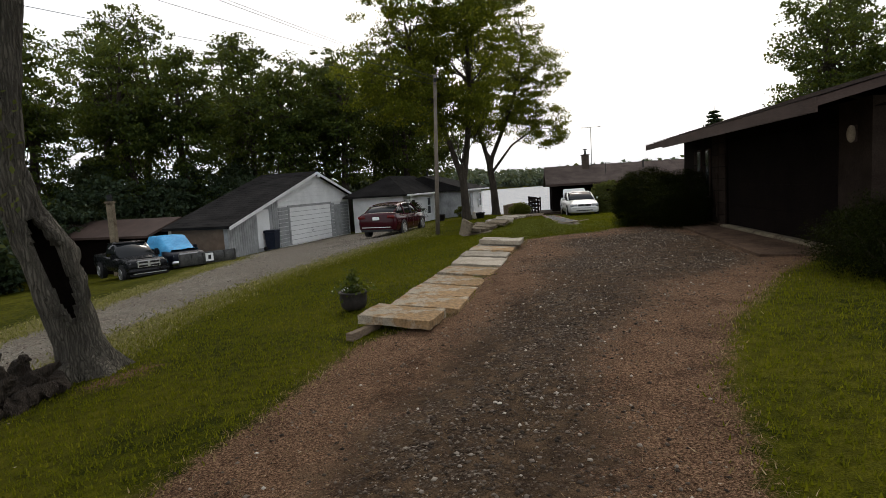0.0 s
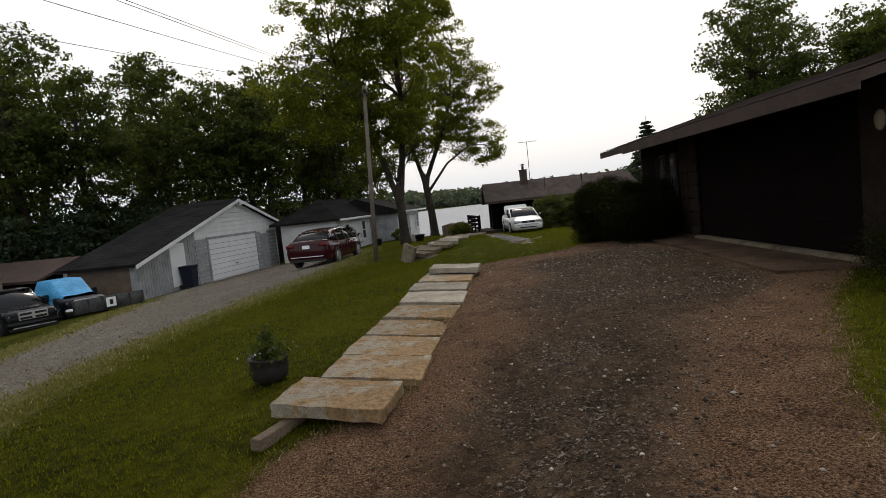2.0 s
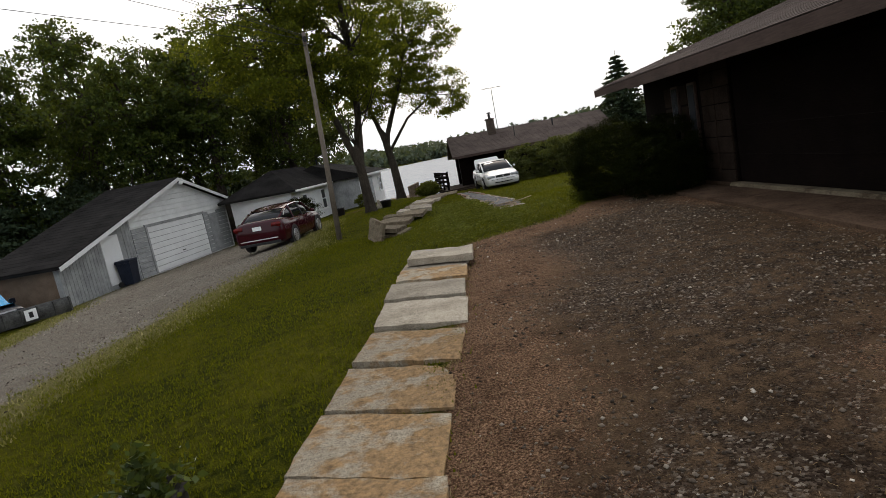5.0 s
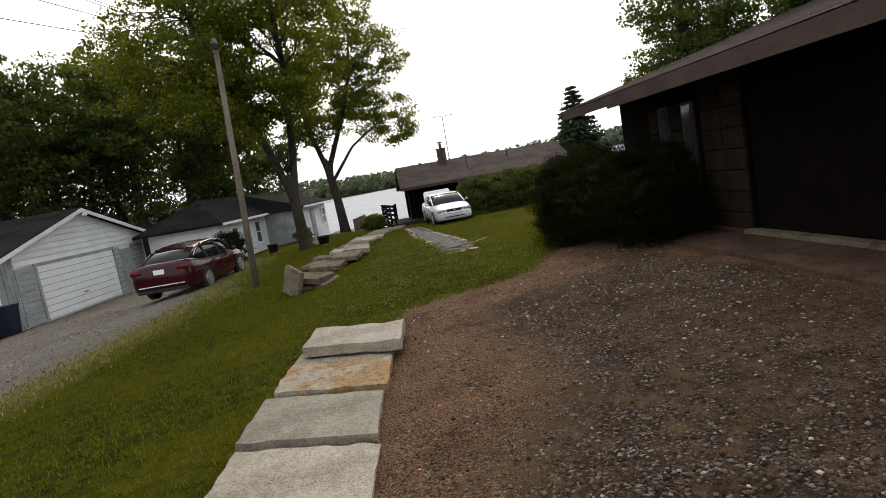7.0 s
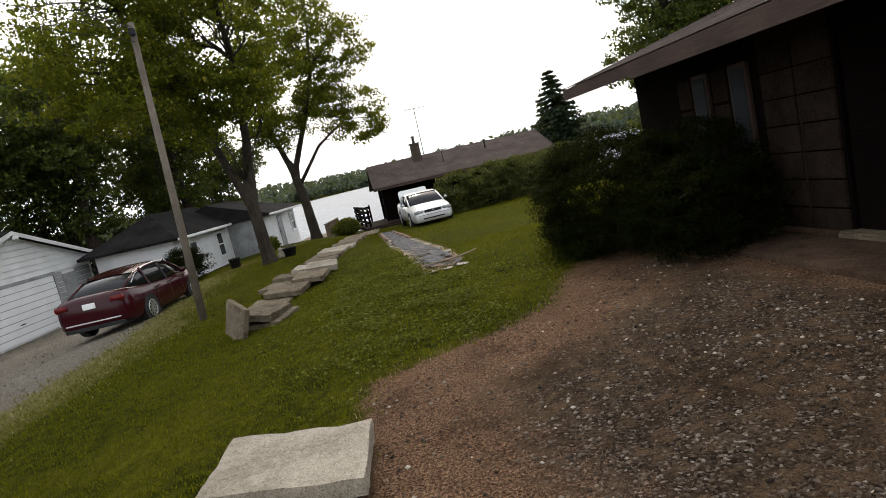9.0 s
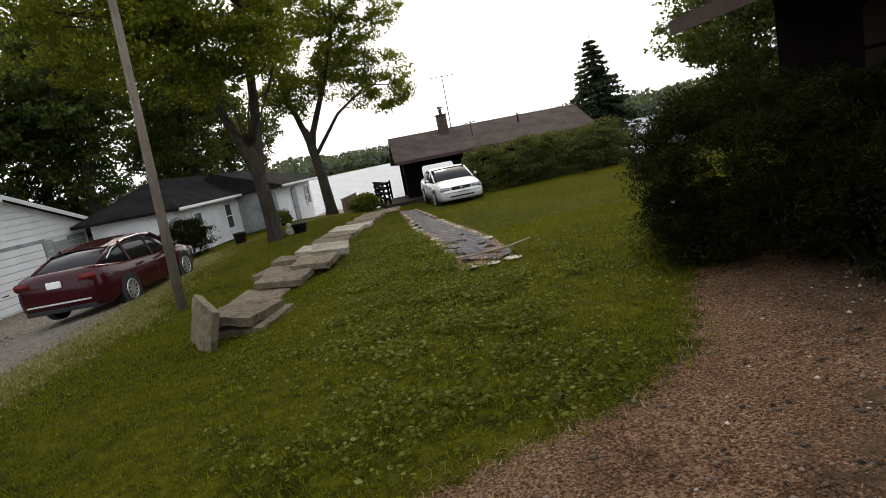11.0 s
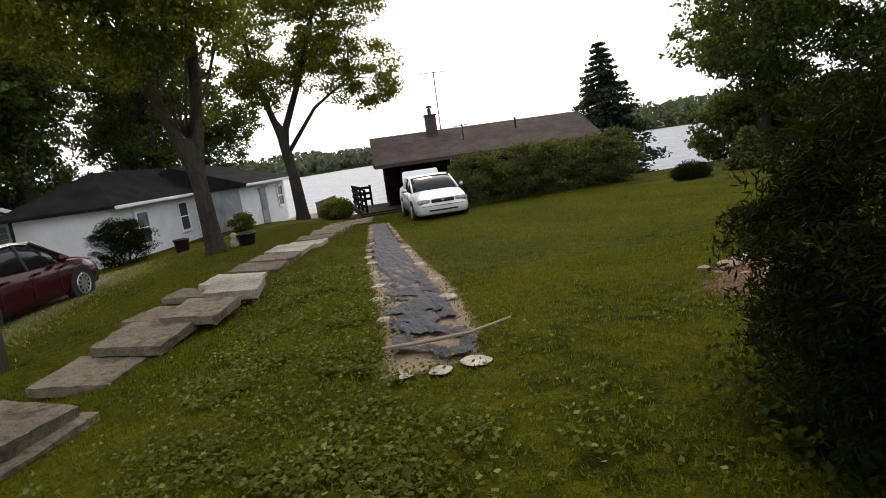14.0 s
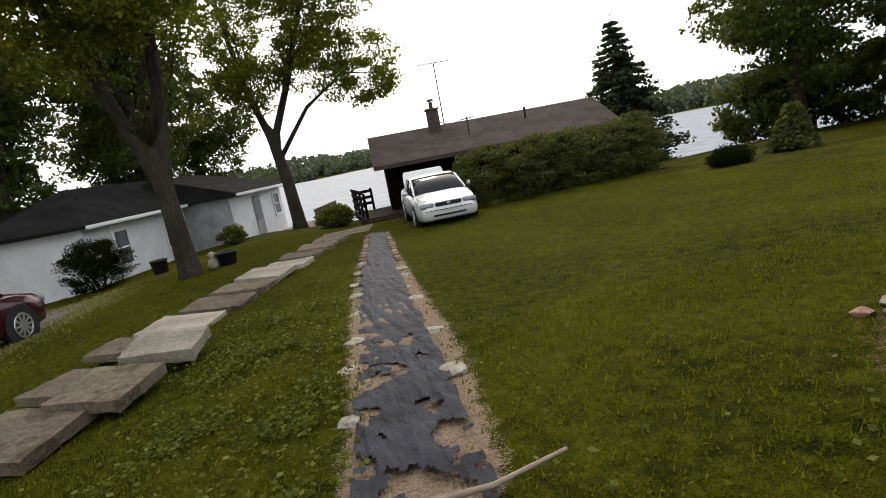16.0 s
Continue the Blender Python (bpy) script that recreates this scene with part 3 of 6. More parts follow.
# ---- leaves, trunks and trees ----
def leaf_cloud(points, size, rng, flat=0.0, jitter=0.5, slim=0.32):
    """Folded four-cornered leaves at points, turned at random. flat: how much they lie level."""
    n = len(points)
    a = rng.normal(size=(n, 3))
    a[:, 2] *= 1 - flat
    a /= np.linalg.norm(a, axis=1)[:, None]
    b = np.cross(a, rng.normal(size=(n, 3)))
    b /= np.linalg.norm(b, axis=1)[:, None]
    c = np.cross(a, b)
    s = size * (1 - jitter / 2 + jitter * rng.random(n))[:, None]
    p = np.asarray(points)
    v = np.stack((p - a * s * 0.5, p + b * s * slim + c * s * 0.08, p + a * s * 0.55, p - b * s * slim + c * s * 0.08), 1).reshape(-1, 3)
    f = np.arange(n * 4).reshape(-1, 4)
    return v, f


def clumps(blobs, count, per, spread, rng, shell=0.55):
    """Leaf points in clumps near the surface of ellipsoids (cx, cy, cz, rx, ry, rz)."""
    w = np.array([b[3] * b[4] * b[5] for b in blobs]) ** 0.67
    which = rng.choice(len(blobs), count, p=w / w.sum())
    d = rng.normal(size=(count, 3))
    d /= np.linalg.norm(d, axis=1)[:, None]
    r = shell + (1.08 - shell) * rng.random(count) ** 0.7
    bl = np.array(blobs)[which]
    c = bl[:, :3] + d * r[:, None] * bl[:, 3:]
    q = rng.normal(size=(count, per, 3))
    q *= (rng.random((count, per, 1)) ** 0.45 * 1.75) / np.linalg.norm(q, axis=2, keepdims=True)
    pts = c[:, None, :] + q * np.array([1, 1, 0.5]) * spread * (0.55 + 0.9 * rng.random((count, 1, 1)))
    return c, pts.reshape(-1, 3)


def limb(bm, p, q, r0, r1, rng, bend=0.12, steps=5, seg=7):
    p, q = Vector(p), Vector(q)
    d = (q - p).length
    pts = []
    for i in range(steps + 1):
        t = i / steps
        o = Vector(rng.normal(size=3)) * bend * d * 0.35 * math.sin(math.pi * t)
        o.z += bend * d * 0.5 * math.sin(math.pi * t)
        pts.append(p.lerp(q, t) + o)
    tube(bm, pts, [r0 + (r1 - r0) * (i / steps) ** 0.8 for i in range(steps + 1)], seg)
    return pts


def broad_tree(x, y, trunk, blobs, label, leaf, bark, seed, count=220, per=90, leaf_size=0.2, spread=0.5, limbs=14, group="", shell=0.5):
    """A broadleaf tree: trunk is a list of stems, each a list of (dx, dy, dz, r); blobs are crown masses, both from the base."""
    rng = np.random.default_rng(seed)
    z = gz(x, y) - 0.05
    t = thing("tree", x, y, z, 0, label, "tree", group)
    bm = bm_new()
    for stem in trunk:
        tube(bm, [s[:3] for s in stem], [s[3] for s in stem], 14)
    centres, pts = clumps(blobs, count, per, spread, rng, shell)
    tops = [s for stem in trunk for s in stem[len(stem) // 2:]]
    for c in centres[:: max(1, count // limbs)]:
        s = min(tops, key=lambda s: (s[0] - c[0]) ** 2 + (s[1] - c[1]) ** 2 + 2.2 * (s[2] - c[2] + 1.2) ** 2)
        pl = limb(bm, s[:3], c, max(0.035, s[3] * 0.45), 0.015, rng, seg=6)
        for q in centres[rng.integers(0, count, 3)]:
            if (Vector(q) - pl[3]).length < 3.5:
                limb(bm, pl[3], q, max(0.02, s[3] * 0.15), 0.01, rng, steps=3, seg=4)
    bmesh.ops.recalc_face_normals(bm, faces=bm.faces[:])
    part("trunk", bm, bark, t, smooth=True)
    v, f = leaf_cloud(pts, leaf_size, rng)
    part_me("crown", np_mesh("crown", v, f, leaf), t)
    return t


def shrub(name, x, y, blobs, label, category, leaf, seed, count=160, per=120, leaf_size=0.06, spread=0.16, group="", flat=0.0, stems=9, shell=0.7):
    rng = np.random.default_rng(seed)
    t = thing(name, x, y, gz(x, y) - 0.03, 0, label, category, group)
    centres, pts = clumps(blobs, count, per, spread, rng, shell)
    pts = pts[pts[:, 2] > 0.03]
    bm = bm_new()
    for c in centres[:: max(1, count // stems)]:
        limb(bm, (c[0] * 0.25, c[1] * 0.25, 0), c, 0.03, 0.008, rng, steps=4, seg=5)
    part("branch_frame", bm, M_BARK_D, t)
    v, f = leaf_cloud(pts, leaf_size, rng, flat, slim=0.11 if leaf is M_LEAF_YEW else 0.32)
    part_me("foliage", np_mesh("foliage", v, f, leaf), t)
    return t


def spruce(name, x, y, h, r, label, leaf, seed, tiers=26, z=None, low=0.03):
    rng = np.random.default_rng(seed)
    t = thing(name, x, y, gz(x, y) if z is None else z, 0, label, "tree")
    bm = bm_new()
    cyl(bm, (0, 0, 0), (0, 0, h), r * 0.07, 0.01, 9)
    pts = []
    for k in range(tiers):
        f = k / tiers
        zz = h * (low + (0.97 - low) * f)
        rr = r * (1 - f) ** 0.9 + 0.06
        for j in range(11):
            a = rng.random() * 6.28
            L = rr * (0.65 + 0.45 * rng.random())
            tip = np.array([math.cos(a) * L, math.sin(a) * L, zz - 0.22 * L])
            root = np.array([0, 0, zz])
            limb(bm, root, tip, 0.02 + 0.012 * rr, 0.006, rng, 0.04, 2, 4)
            m = int(30 + 110 * L / r)
            u = rng.random(m) ** 0.6
            q = root + (tip - root) * u[:, None] + rng.normal(size=(m, 3)) * np.array([0.12, 0.12, 0.05]) * (0.5 + L * 0.4)
            pts.append(q)
    part("trunk", bm, M_BARK_D, t)
    v, f = leaf_cloud(np.concatenate(pts), 0.13 + 0.02 * r, rng, 0.55)
    part_me("needles", np_mesh("needles", v, f, leaf), t)
    return t

# ---- buildings ----
def wall_part(name, parent, x0, x1, y0, y1, z0, z1, material, label=""):
    return part(name, boxed(x0, x1, y0, y1, z0, z1), material, parent, label)


def lap_boards(parent, rows, x, y0, y1, material, name="siding_board", step=0.235, outline=None, gap=0.024, lip=0.055):
    """Lapped boards on the plane x, facing +x, one object a board; outline(z) gives the ends."""
    z = rows[0]
    while z < rows[1] - 0.02:
        a, b = outline(z + step / 2) if outline else (y0, y1)
        if b - a > 0.1:
            bm = bm_new()
            prism(bm, [(x + lip, z), (x + lip * 0.5, z + step - gap), (x + 0.002, z + step - gap), (x + 0.002, z)], a, b, "y")
            part(name, bm, material, parent)
        z += step


def shingle_courses(parent, p, q, run, rise, n, material, name="shingle_course", thick=0.005):
    """Courses from the eave line p-q up a slope: run is the level way to the ridge, rise its height."""
    p, q, run = Vector(p), Vector(q), Vector(run)
    up = run + Vector((0, 0, rise))
    nrm = (q - p).cross(up).normalized()
    if nrm.z < 0:
        nrm = -nrm
    for k in range(n):
        a, b = p + up * (k / n), q + up * (k / n)
        c, d = p + up * ((k + 1.0) / n), q + up * ((k + 1.0) / n)
        bm = bm_new()
        vs = [bm.verts.new(v) for v in (a + nrm * thick * 1.6, b + nrm * thick * 1.6, d + nrm * thick * 0.6, c + nrm * thick * 0.6, a, b, d, c)]
        for f in ((0, 1, 2, 3), (4, 7, 6, 5), (0, 4, 5, 1), (1, 5, 6, 2), (2, 6, 7, 3), (3, 7, 4, 0)):
            bm.faces.new([vs[i] for i in f])
        bmesh.ops.recalc_face_normals(bm, faces=bm.faces[:])
        part(name, bm, material, parent)


def window_unit(parent, m, w, h, frame_mat, split=True):
    """A sash window: frame, sill, panes; m puts it with its width along y and its face to +x."""
    bm = bm_new()
    for a in ((-w / 2 - 0.07, -w / 2, -0.07, h + 0.07), (w / 2, w / 2 + 0.07, -0.07, h + 0.07), (-w / 2, w / 2, h, h + 0.07), (-w / 2, w / 2, -0.07, 0)):
        box(bm, 0.0, 0.06, a[0], a[1], a[2], a[3])
    if split:
        box(bm, 0.0, 0.045, -w / 2, w / 2, h / 2 - 0.025, h / 2 + 0.025)
    win = part("window", bm, frame_mat, parent, "white framed window", m=m)
    for a, b in ((0.0, h / 2 - 0.025), (h / 2 + 0.025, h)) if split else ((0.0, h),):
        part("pane", boxed(0.005, 0.02, -w / 2, w / 2, a, b), M_WINDOW, win)
    part("sill", boxed(0.0, 0.1, -w / 2 - 0.1, w / 2 + 0.1, -0.11, -0.07), frame_mat, win)
    return win


def dark_garage():
    """The low brown building beside the main drive, gable ends to the lake and to the road."""
    X, Y = 7.0, 15.95
    g = thing("garage_building", X, Y, 0.0, -7.5, "low dark brown garage building with wide eaves and brown shingle roof", "building")
    N, F, W, H = -6.05, 3.6, 8.0, 2.35
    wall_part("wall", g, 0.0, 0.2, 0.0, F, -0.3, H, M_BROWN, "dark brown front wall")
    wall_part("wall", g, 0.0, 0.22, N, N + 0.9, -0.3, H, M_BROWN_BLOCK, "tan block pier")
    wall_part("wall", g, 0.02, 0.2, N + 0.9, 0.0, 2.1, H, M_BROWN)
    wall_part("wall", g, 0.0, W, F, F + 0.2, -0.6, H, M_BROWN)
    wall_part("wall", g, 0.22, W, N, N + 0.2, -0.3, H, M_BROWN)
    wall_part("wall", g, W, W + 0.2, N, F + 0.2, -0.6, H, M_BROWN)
    wall_part("floor_slab", g, -0.05, W, N + 0.2, F, -0.35, 0.07, M_APRON)
    # block panels and narrow windows by the door
    for i, z in enumerate(np.arange(0.0, 2.1, 0.3)):
        for j, y in enumerate((0.02, 0.52)):
            part("wall_block", boxed(-0.035, 0.0, y + 0.008, y + 0.492, z + 0.008, z + 0.292, 0.008), M_BROWN_BLOCK, g)
    for y in (1.35, 2.1):
        win = part("window", boxed(-0.05, 0.0, y - 0.17, y + 0.17, 0.7, 2.0, 0.01), M_BROWN_TRIM, g, "narrow window in brown frame")
        part("pane", boxed(-0.06, -0.051, y - 0.12, y + 0.12, 0.75, 1.95), M_WINDOW, win)
        for z in (0.75, 1.18, 1.6):
            part("wall_block", boxed(-0.04, 0.0, y + 0.22, y + 0.52, z, z + 0.38, 0.01), M_BROWN_BLOCK, g)
    part("drain_rod", (lambda b: (cyl(b, (-0.12, 0.42, 0.25), (-0.1, 0.4, 1.35), 0.012), b)[1])(bm_new()), M_BROWN_BLOCK, g, "pale rod leaning on the wall")
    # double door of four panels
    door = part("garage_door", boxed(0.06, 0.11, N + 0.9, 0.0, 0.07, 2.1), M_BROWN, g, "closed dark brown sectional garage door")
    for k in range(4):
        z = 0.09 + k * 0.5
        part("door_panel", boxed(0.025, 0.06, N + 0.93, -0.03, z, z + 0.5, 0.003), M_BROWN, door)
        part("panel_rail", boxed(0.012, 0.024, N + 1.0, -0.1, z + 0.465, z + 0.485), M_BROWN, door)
    part("threshold", boxed(-0.14, 0.06, N + 0.8, 0.1, -0.2, 0.085, 0.02), M_CONC_G, g, "pale concrete door threshold")
    lamp = part("wall_lamp", boxed(-0.03, 0.0, N + 0.36, N + 0.5, 1.72, 1.98, 0.012), M_BROWN_TRIM, g, "oval wall lamp, unlit")
    bm = bm_new()
    bmesh.ops.create_uvsphere(bm, u_segments=14, v_segments=10, radius=0.12)
    bmesh.ops.transform(bm, matrix=Matrix.Translation((-0.06, N + 0.43, 1.85)) @ Matrix.Diagonal((0.5, 0.6, 1.1, 1)), verts=bm.verts[:])
    part("lamp_shade", bm, M_STICK, lamp, smooth=True)
    # roof: eave over the door side, ridge along y
    E0, E1, OV, RX, RZ, EZ = N - 0.7, F + 0.5, -1.05, 4.1, 3.62, 2.22
    bm = bm_new()
    prism(bm, [(OV, EZ - 0.02), (RX, RZ - 0.14), (W + 1.1, EZ - 0.1), (W + 1.1, EZ + 0.02), (RX, RZ), (OV, EZ + 0.1)], E0, E1, "y")
    part("roof", bm, M_BROWN_TRIM, g, "brown roof deck with wide eaves")
    shingle_courses(g, (OV - 0.03, E0 - 0.03, EZ + 0.11), (OV - 0.03, E1 + 0.03, EZ + 0.11), (RX - OV + 0.03, 0, 0), RZ - EZ - 0.1, 26, M_SHINGLE_B)
    shingle_courses(g, (W + 1.1, E0, EZ + 0.03), (W + 1.1, E1, EZ + 0.03), (RX - W - 1.1, 0, 0), RZ - EZ - 0.02, 8, M_SHINGLE_B)
    part("fascia", boxed(OV - 0.03, OV, E0, E1 - 2.2, EZ - 0.1, EZ + 0.1), M_BROWN_TRIM, g, "brown fascia board")
    part("fascia", boxed(OV - 0.025, OV, E1 - 2.19, E1, EZ - 0.06, EZ + 0.1), M_BROWN_TRIM, g)
    for yy in (N, F + 0.1):
        bm = bm_new()
        prism(bm, [(0.0, H - 0.15), (W + 0.2, H - 0.15), (RX, RZ - 0.15)], yy, yy + 0.1, "y")
        part("gable_wall", bm, M_BROWN, g)
    return g


def apron():
    bm = bm_new()
    prism(bm, [(6.95, 16.9), (6.2, 16.75), (5.55, 13.2), (5.1, 10.9), (6.25, 10.3)], -0.25, 0.03, "z")
    a = part("driveway_apron", bm, M_APRON)
    tagged(a, "stained concrete apron before the brown garage doors", "pavement", kind="structure")


V17 = 17.0


def white_garage():
    """Gabled garage with a lower lean-to; its front faces the drive."""
    X, Y = -8.8, 34.8
    zg = -1.4
    g = thing("detached_garage", X, Y, zg, -V17, "white sided gable garage with charcoal roof and grey lean-to", "garage")
    L0, L1, R1, PK = -5.5, -1.1, 7.5, 3.0
    zp, zr, zl = 4.15, 2.75, 1.6
    slope = (zp - zl) / (PK - L0)
    def top(y):
        return zl + slope * (y - L0) if y < PK else zp - (zp - zr) / (R1 - PK) * (y - PK)
    D = -3.3
    bm = bm_new()
    prism(bm, [(L1, -0.5), (R1, -0.5), (R1, top(R1) - 0.1), (PK, zp - 0.1), (L1, top(L1) - 0.1)], -0.2, 0.0, "x")
    part("front_wall", bm, M_WHITE, g)
    bm = bm_new()
    prism(bm, [(L0, -0.6), (L1, -0.6), (L1, top(L1) - 0.1), (L0, zl - 0.1)], -0.25, -0.05, "x")
    part("lean_to_wall", bm, M_GREYWOOD, g, "weathered grey vertical boards")
    y = L0
    while y < L1 - 0.1:
        if not (-3.2 < y < -1.75):
            bm = bm_new()
            prism(bm, [(y + 0.01, -0.6), (y + 0.175, -0.6), (y + 0.175, top(y + 0.17) - 0.12), (y + 0.01, top(y) - 0.12)], -0.05, -0.02, "x")
            part("vertical_board", bm, M_GREYWOOD, g)
        y += 0.185
    part("lean_to_door", boxed(-0.05, -0.01, -3.05, -1.95, 0.15, 2.15, 0.01), M_WHITE_DOOR, g, "white lean-to door")
    part("side_wall", boxed(D, -0.25, L0, L0 + 0.18, -0.8, zl - 0.1), M_TANWALL, g, "tan side wall")
    bm = bm_new()
    prism(bm, [(L0, -0.6), (R1, -0.5), (R1, top(R1) - 0.15), (PK, zp - 0.15), (L0, zl - 0.15)], D - 0.2, D, "x")
    part("back_wall", bm, M_WHITE, g)
    part("side_wall", boxed(D, -0.2, R1 - 0.18, R1, -0.5, zr - 0.1), M_WHITE, g)
    # sectional door, 16 ft wide
    door = part("garage_door", boxed(0.0, 0.012, 0.0, 4.88, 0.0, 2.13), M_GREYWOOD, g, "closed white sectional garage door")
    for k in range(8):
        part("door_panel", boxed(0.012, 0.05, 0.02, 4.86, k * 0.266 + 0.012, k * 0.266 + 0.254, 0.008), M_WHITE_DOOR, door)
    part("door_handle", boxed(0.05, 0.075, 2.3, 2.58, 0.62, 0.66, 0.006), M_BLACK, door)
    for a, b, c, d in ((-0.12, 0.0, 0.0, 2.25), (4.88, 5.0, 0.0, 2.25), (0.0, 4.88, 2.13, 2.25)):
        part("door_trim", boxed(0.0, 0.07, a, b, c, d), M_GREYWOOD, g)
    sd = part("side_door", boxed(0.0, 0.045, 5.45, 6.35, 0.0, 2.05, 0.01), M_GREYWOOD, g, "grey service door")
    part("door_panel", boxed(0.045, 0.06, 5.55, 6.25, 0.15, 1.9, 0.01), M_GREYWOOD, sd)
    lap_boards(g, (2.25, 4.05), 0.0, 0, 0, M_WHITE, outline=lambda z: (max(L1, L0 + (z + 0.18 - zl) / slope), min(R1, PK + (zp - z - 0.18) * (R1 - PK) / (zp - zr))))
    lap_boards(g, (0.0, 2.2), 0.0, L1, -0.13, M_GREYWOOD, step=0.22)
    lap_boards(g, (0.0, 2.2), 0.0, 5.02, 5.44, M_GREYWOOD, step=0.22)
    lap_boards(g, (0.0, 2.2), 0.0, 6.36, R1, M_GREYWOOD, step=0.22)
    part("corner_trim", boxed(0.0, 0.06, R1 - 0.1, R1 + 0.02, -0.1, zr - 0.1), M_WHITE, g)
    # roof
    bm = bm_new()
    prism(bm, [(L0 - 0.3, zl - 0.19), (PK, zp - 0.1), (R1 + 0.35, zr - 0.2), (R1 + 0.35, zr - 0.08), (PK, zp + 0.03), (L0 - 0.3, zl - 0.07)], D - 0.3, 0.32, "x")
    part("roof", bm, M_SHINGLE_G, g, "charcoal shingle roof")
    shingle_courses(g, (D - 0.3, L0 - 0.32, zl - 0.06), (0.34, L0 - 0.32, zl - 0.06), (0, PK - L0 + 0.32, 0), zp - zl + 0.09, 26, M_SHINGLE_G)
    shingle_courses(g, (D - 0.3, R1 + 0.37, zr - 0.07), (0.34, R1 + 0.37, zr - 0.07), (0, PK - R1 - 0.37, 0), zp - zr + 0.1, 14, M_SHINGLE_G)
    for a, b, c, d in ((L0 - 0.3, zl - 0.2, PK, zp - 0.1), (R1 + 0.35, zr - 0.2, PK, zp - 0.1)):
        bm = bm_new()
        prism(bm, [(a, b - 0.06), (c, d - 0.06), (c, d + 0.1), (a, b + 0.1)], 0.322, 0.35, "x")
        part("rake_board", bm, M_WHITE, g, "white rake board")
    part("flood_lamp", boxed(0.34, 0.5, PK - 0.08, PK + 0.08, zp - 0.35, zp - 0.2, 0.02), M_WHITE_DOOR, g, "small white gable lamp")
    return g


def white_house():
    """Long white bungalow: a set-back part with windows and a part with the door and deck nearer the lake."""
    zg = -1.25
    h = thing("bungalow", -3.0, 39.1, zg, -V17, "long white bungalow with dark hipped roof and lakeside deck", "house")
    L, J = 7.6, 12.6
    EV = 2.2
    st = 2.2
    part("wall", boxed(-3.6, 0.0, 1.1, L, -0.8, EV), M_WHITE, h)
    part("wall", boxed(-3.6, st, L, J + 1.6, -0.8, EV), M_WHITE, h)
    lap_boards(h, (-0.3, EV - 0.05), 0.0, 1.1, L, M_WHITE, step=0.19, gap=0.004, lip=0.03)
    lap_boards(h, (-0.3, EV - 0.05), st, L, J + 1.6, M_WHITE, step=0.19, gap=0.004, lip=0.03)
    part("wall_panel", boxed(0.04, st - 0.02, L - 0.03, L, -0.5, EV), M_GREYWOOD, h, "grey end wall")
    for y, z, w, hh in ((1.85, 0.85, 0.6, 0.8), (2.95, 0.7, 0.75, 1.15), (6.3, 0.75, 0.75, 1.15)):
        window_unit(h, pose(0.036, y, z), w, hh, M_WHITE_DOOR)
    window_unit(h, pose(st + 0.036, J + 0.6, 0.9), 0.8, 1.0, M_WHITE_DOOR)
    dr = part("house_door", boxed(st + 0.036, st + 0.07, 10.0, 10.95, 0.05, 2.05, 0.01), M_GREYWOOD, h, "grey screen door with dark glass")
    part("pane", boxed(st + 0.071, st + 0.08, 10.12, 10.83, 0.9, 1.95), M_WINDOW, dr)
    for k in range(3):
        part("step", boxed(st + 0.05, st + 1.3 - 0.3 * k, 9.7, 11.2, -0.55 + 0.18 * k, -0.37 + 0.18 * k, 0.01), M_WOOD, h)
    dk = part("deck", boxed(st + 0.05, st + 2.5, 11.3, J + 3.4, -0.18, -0.06, 0.01), M_WOOD, h, "weathered deck with railing")
    part("deck_skirt", boxed(st + 0.3, st + 2.4, 11.5, J + 3.3, -1.2, -0.19), M_WOOD, dk)
    for y in np.arange(11.35, J + 3.5, 0.16):
        part("baluster", boxed(st + 2.42, st + 2.46, y, y + 0.05, -0.06, 0.78), M_WOOD, dk)
    part("handrail", boxed(st + 2.4, st + 2.48, 11.3, J + 3.45, 0.78, 0.84), M_WOOD, dk)
    # roofs
    O = 0.5
    def hip(x0, x1, y0, y1, z, zr, rx, ya, yb, name):
        bm = bm_new()
        lo = [bm.verts.new(p) for p in ((x0, y0, z), (x1, y0, z), (x1, y1, z), (x0, y1, z))]
        lw = [bm.verts.new((v.co.x, v.co.y, z - 0.12)) for v in lo]
        a, b = bm.verts.new((rx, ya, zr)), bm.verts.new((rx, yb, zr))
        for f in ((lo[0], lo[1], a), (lo[1], lo[2], b, a), (lo[2], lo[3], b), (lo[3], lo[0], a, b), lw):
            bm.faces.new(f)
        for i in range(4):
            bm.faces.new((lo[i], lw[i], lw[(i + 1) % 4], lo[(i + 1) % 4]))
        bmesh.ops.recalc_face_normals(bm, faces=bm.faces[:])
        return part(name, bm, M_SHINGLE_G, h, "dark hipped shingle roof")
    hip(-4.1, O, 0.6, L + 1, EV + 0.1, EV + 1.4, -1.8, 3.3, L + 1.0, "roof")
    hip(-4.05, st + O, L - 0.4, J + 2.2, EV + 0.16, EV + 1.3, -0.7, L - 0.3, J - 1.0, "roof")
    part("gutter", boxed(O, O + 0.1, 0.6, L - 0.42, EV - 0.04, EV + 0.08, 0.02), M_WHITE_DOOR, h, "white gutter")
    part("gutter", boxed(st + O, st + O + 0.1, L - 0.4, J + 2.2, EV + 0.02, EV + 0.14, 0.02), M_WHITE_DOOR, h)
    for y in (2.42, L - 0.1):
        part("downpipe", boxed(0.05, 0.13, y - 0.04, y + 0.04, -0.3, EV - 0.05), M_WHITE_DOOR, h)
    part("vent_pipe", (lambda b: (cyl(b, (-1.0, 9.5, EV + 0.8), (-1.0, 9.5, EV + 1.7), 0.06), b)[1])(bm_new()), M_BLACK, h)
    return h


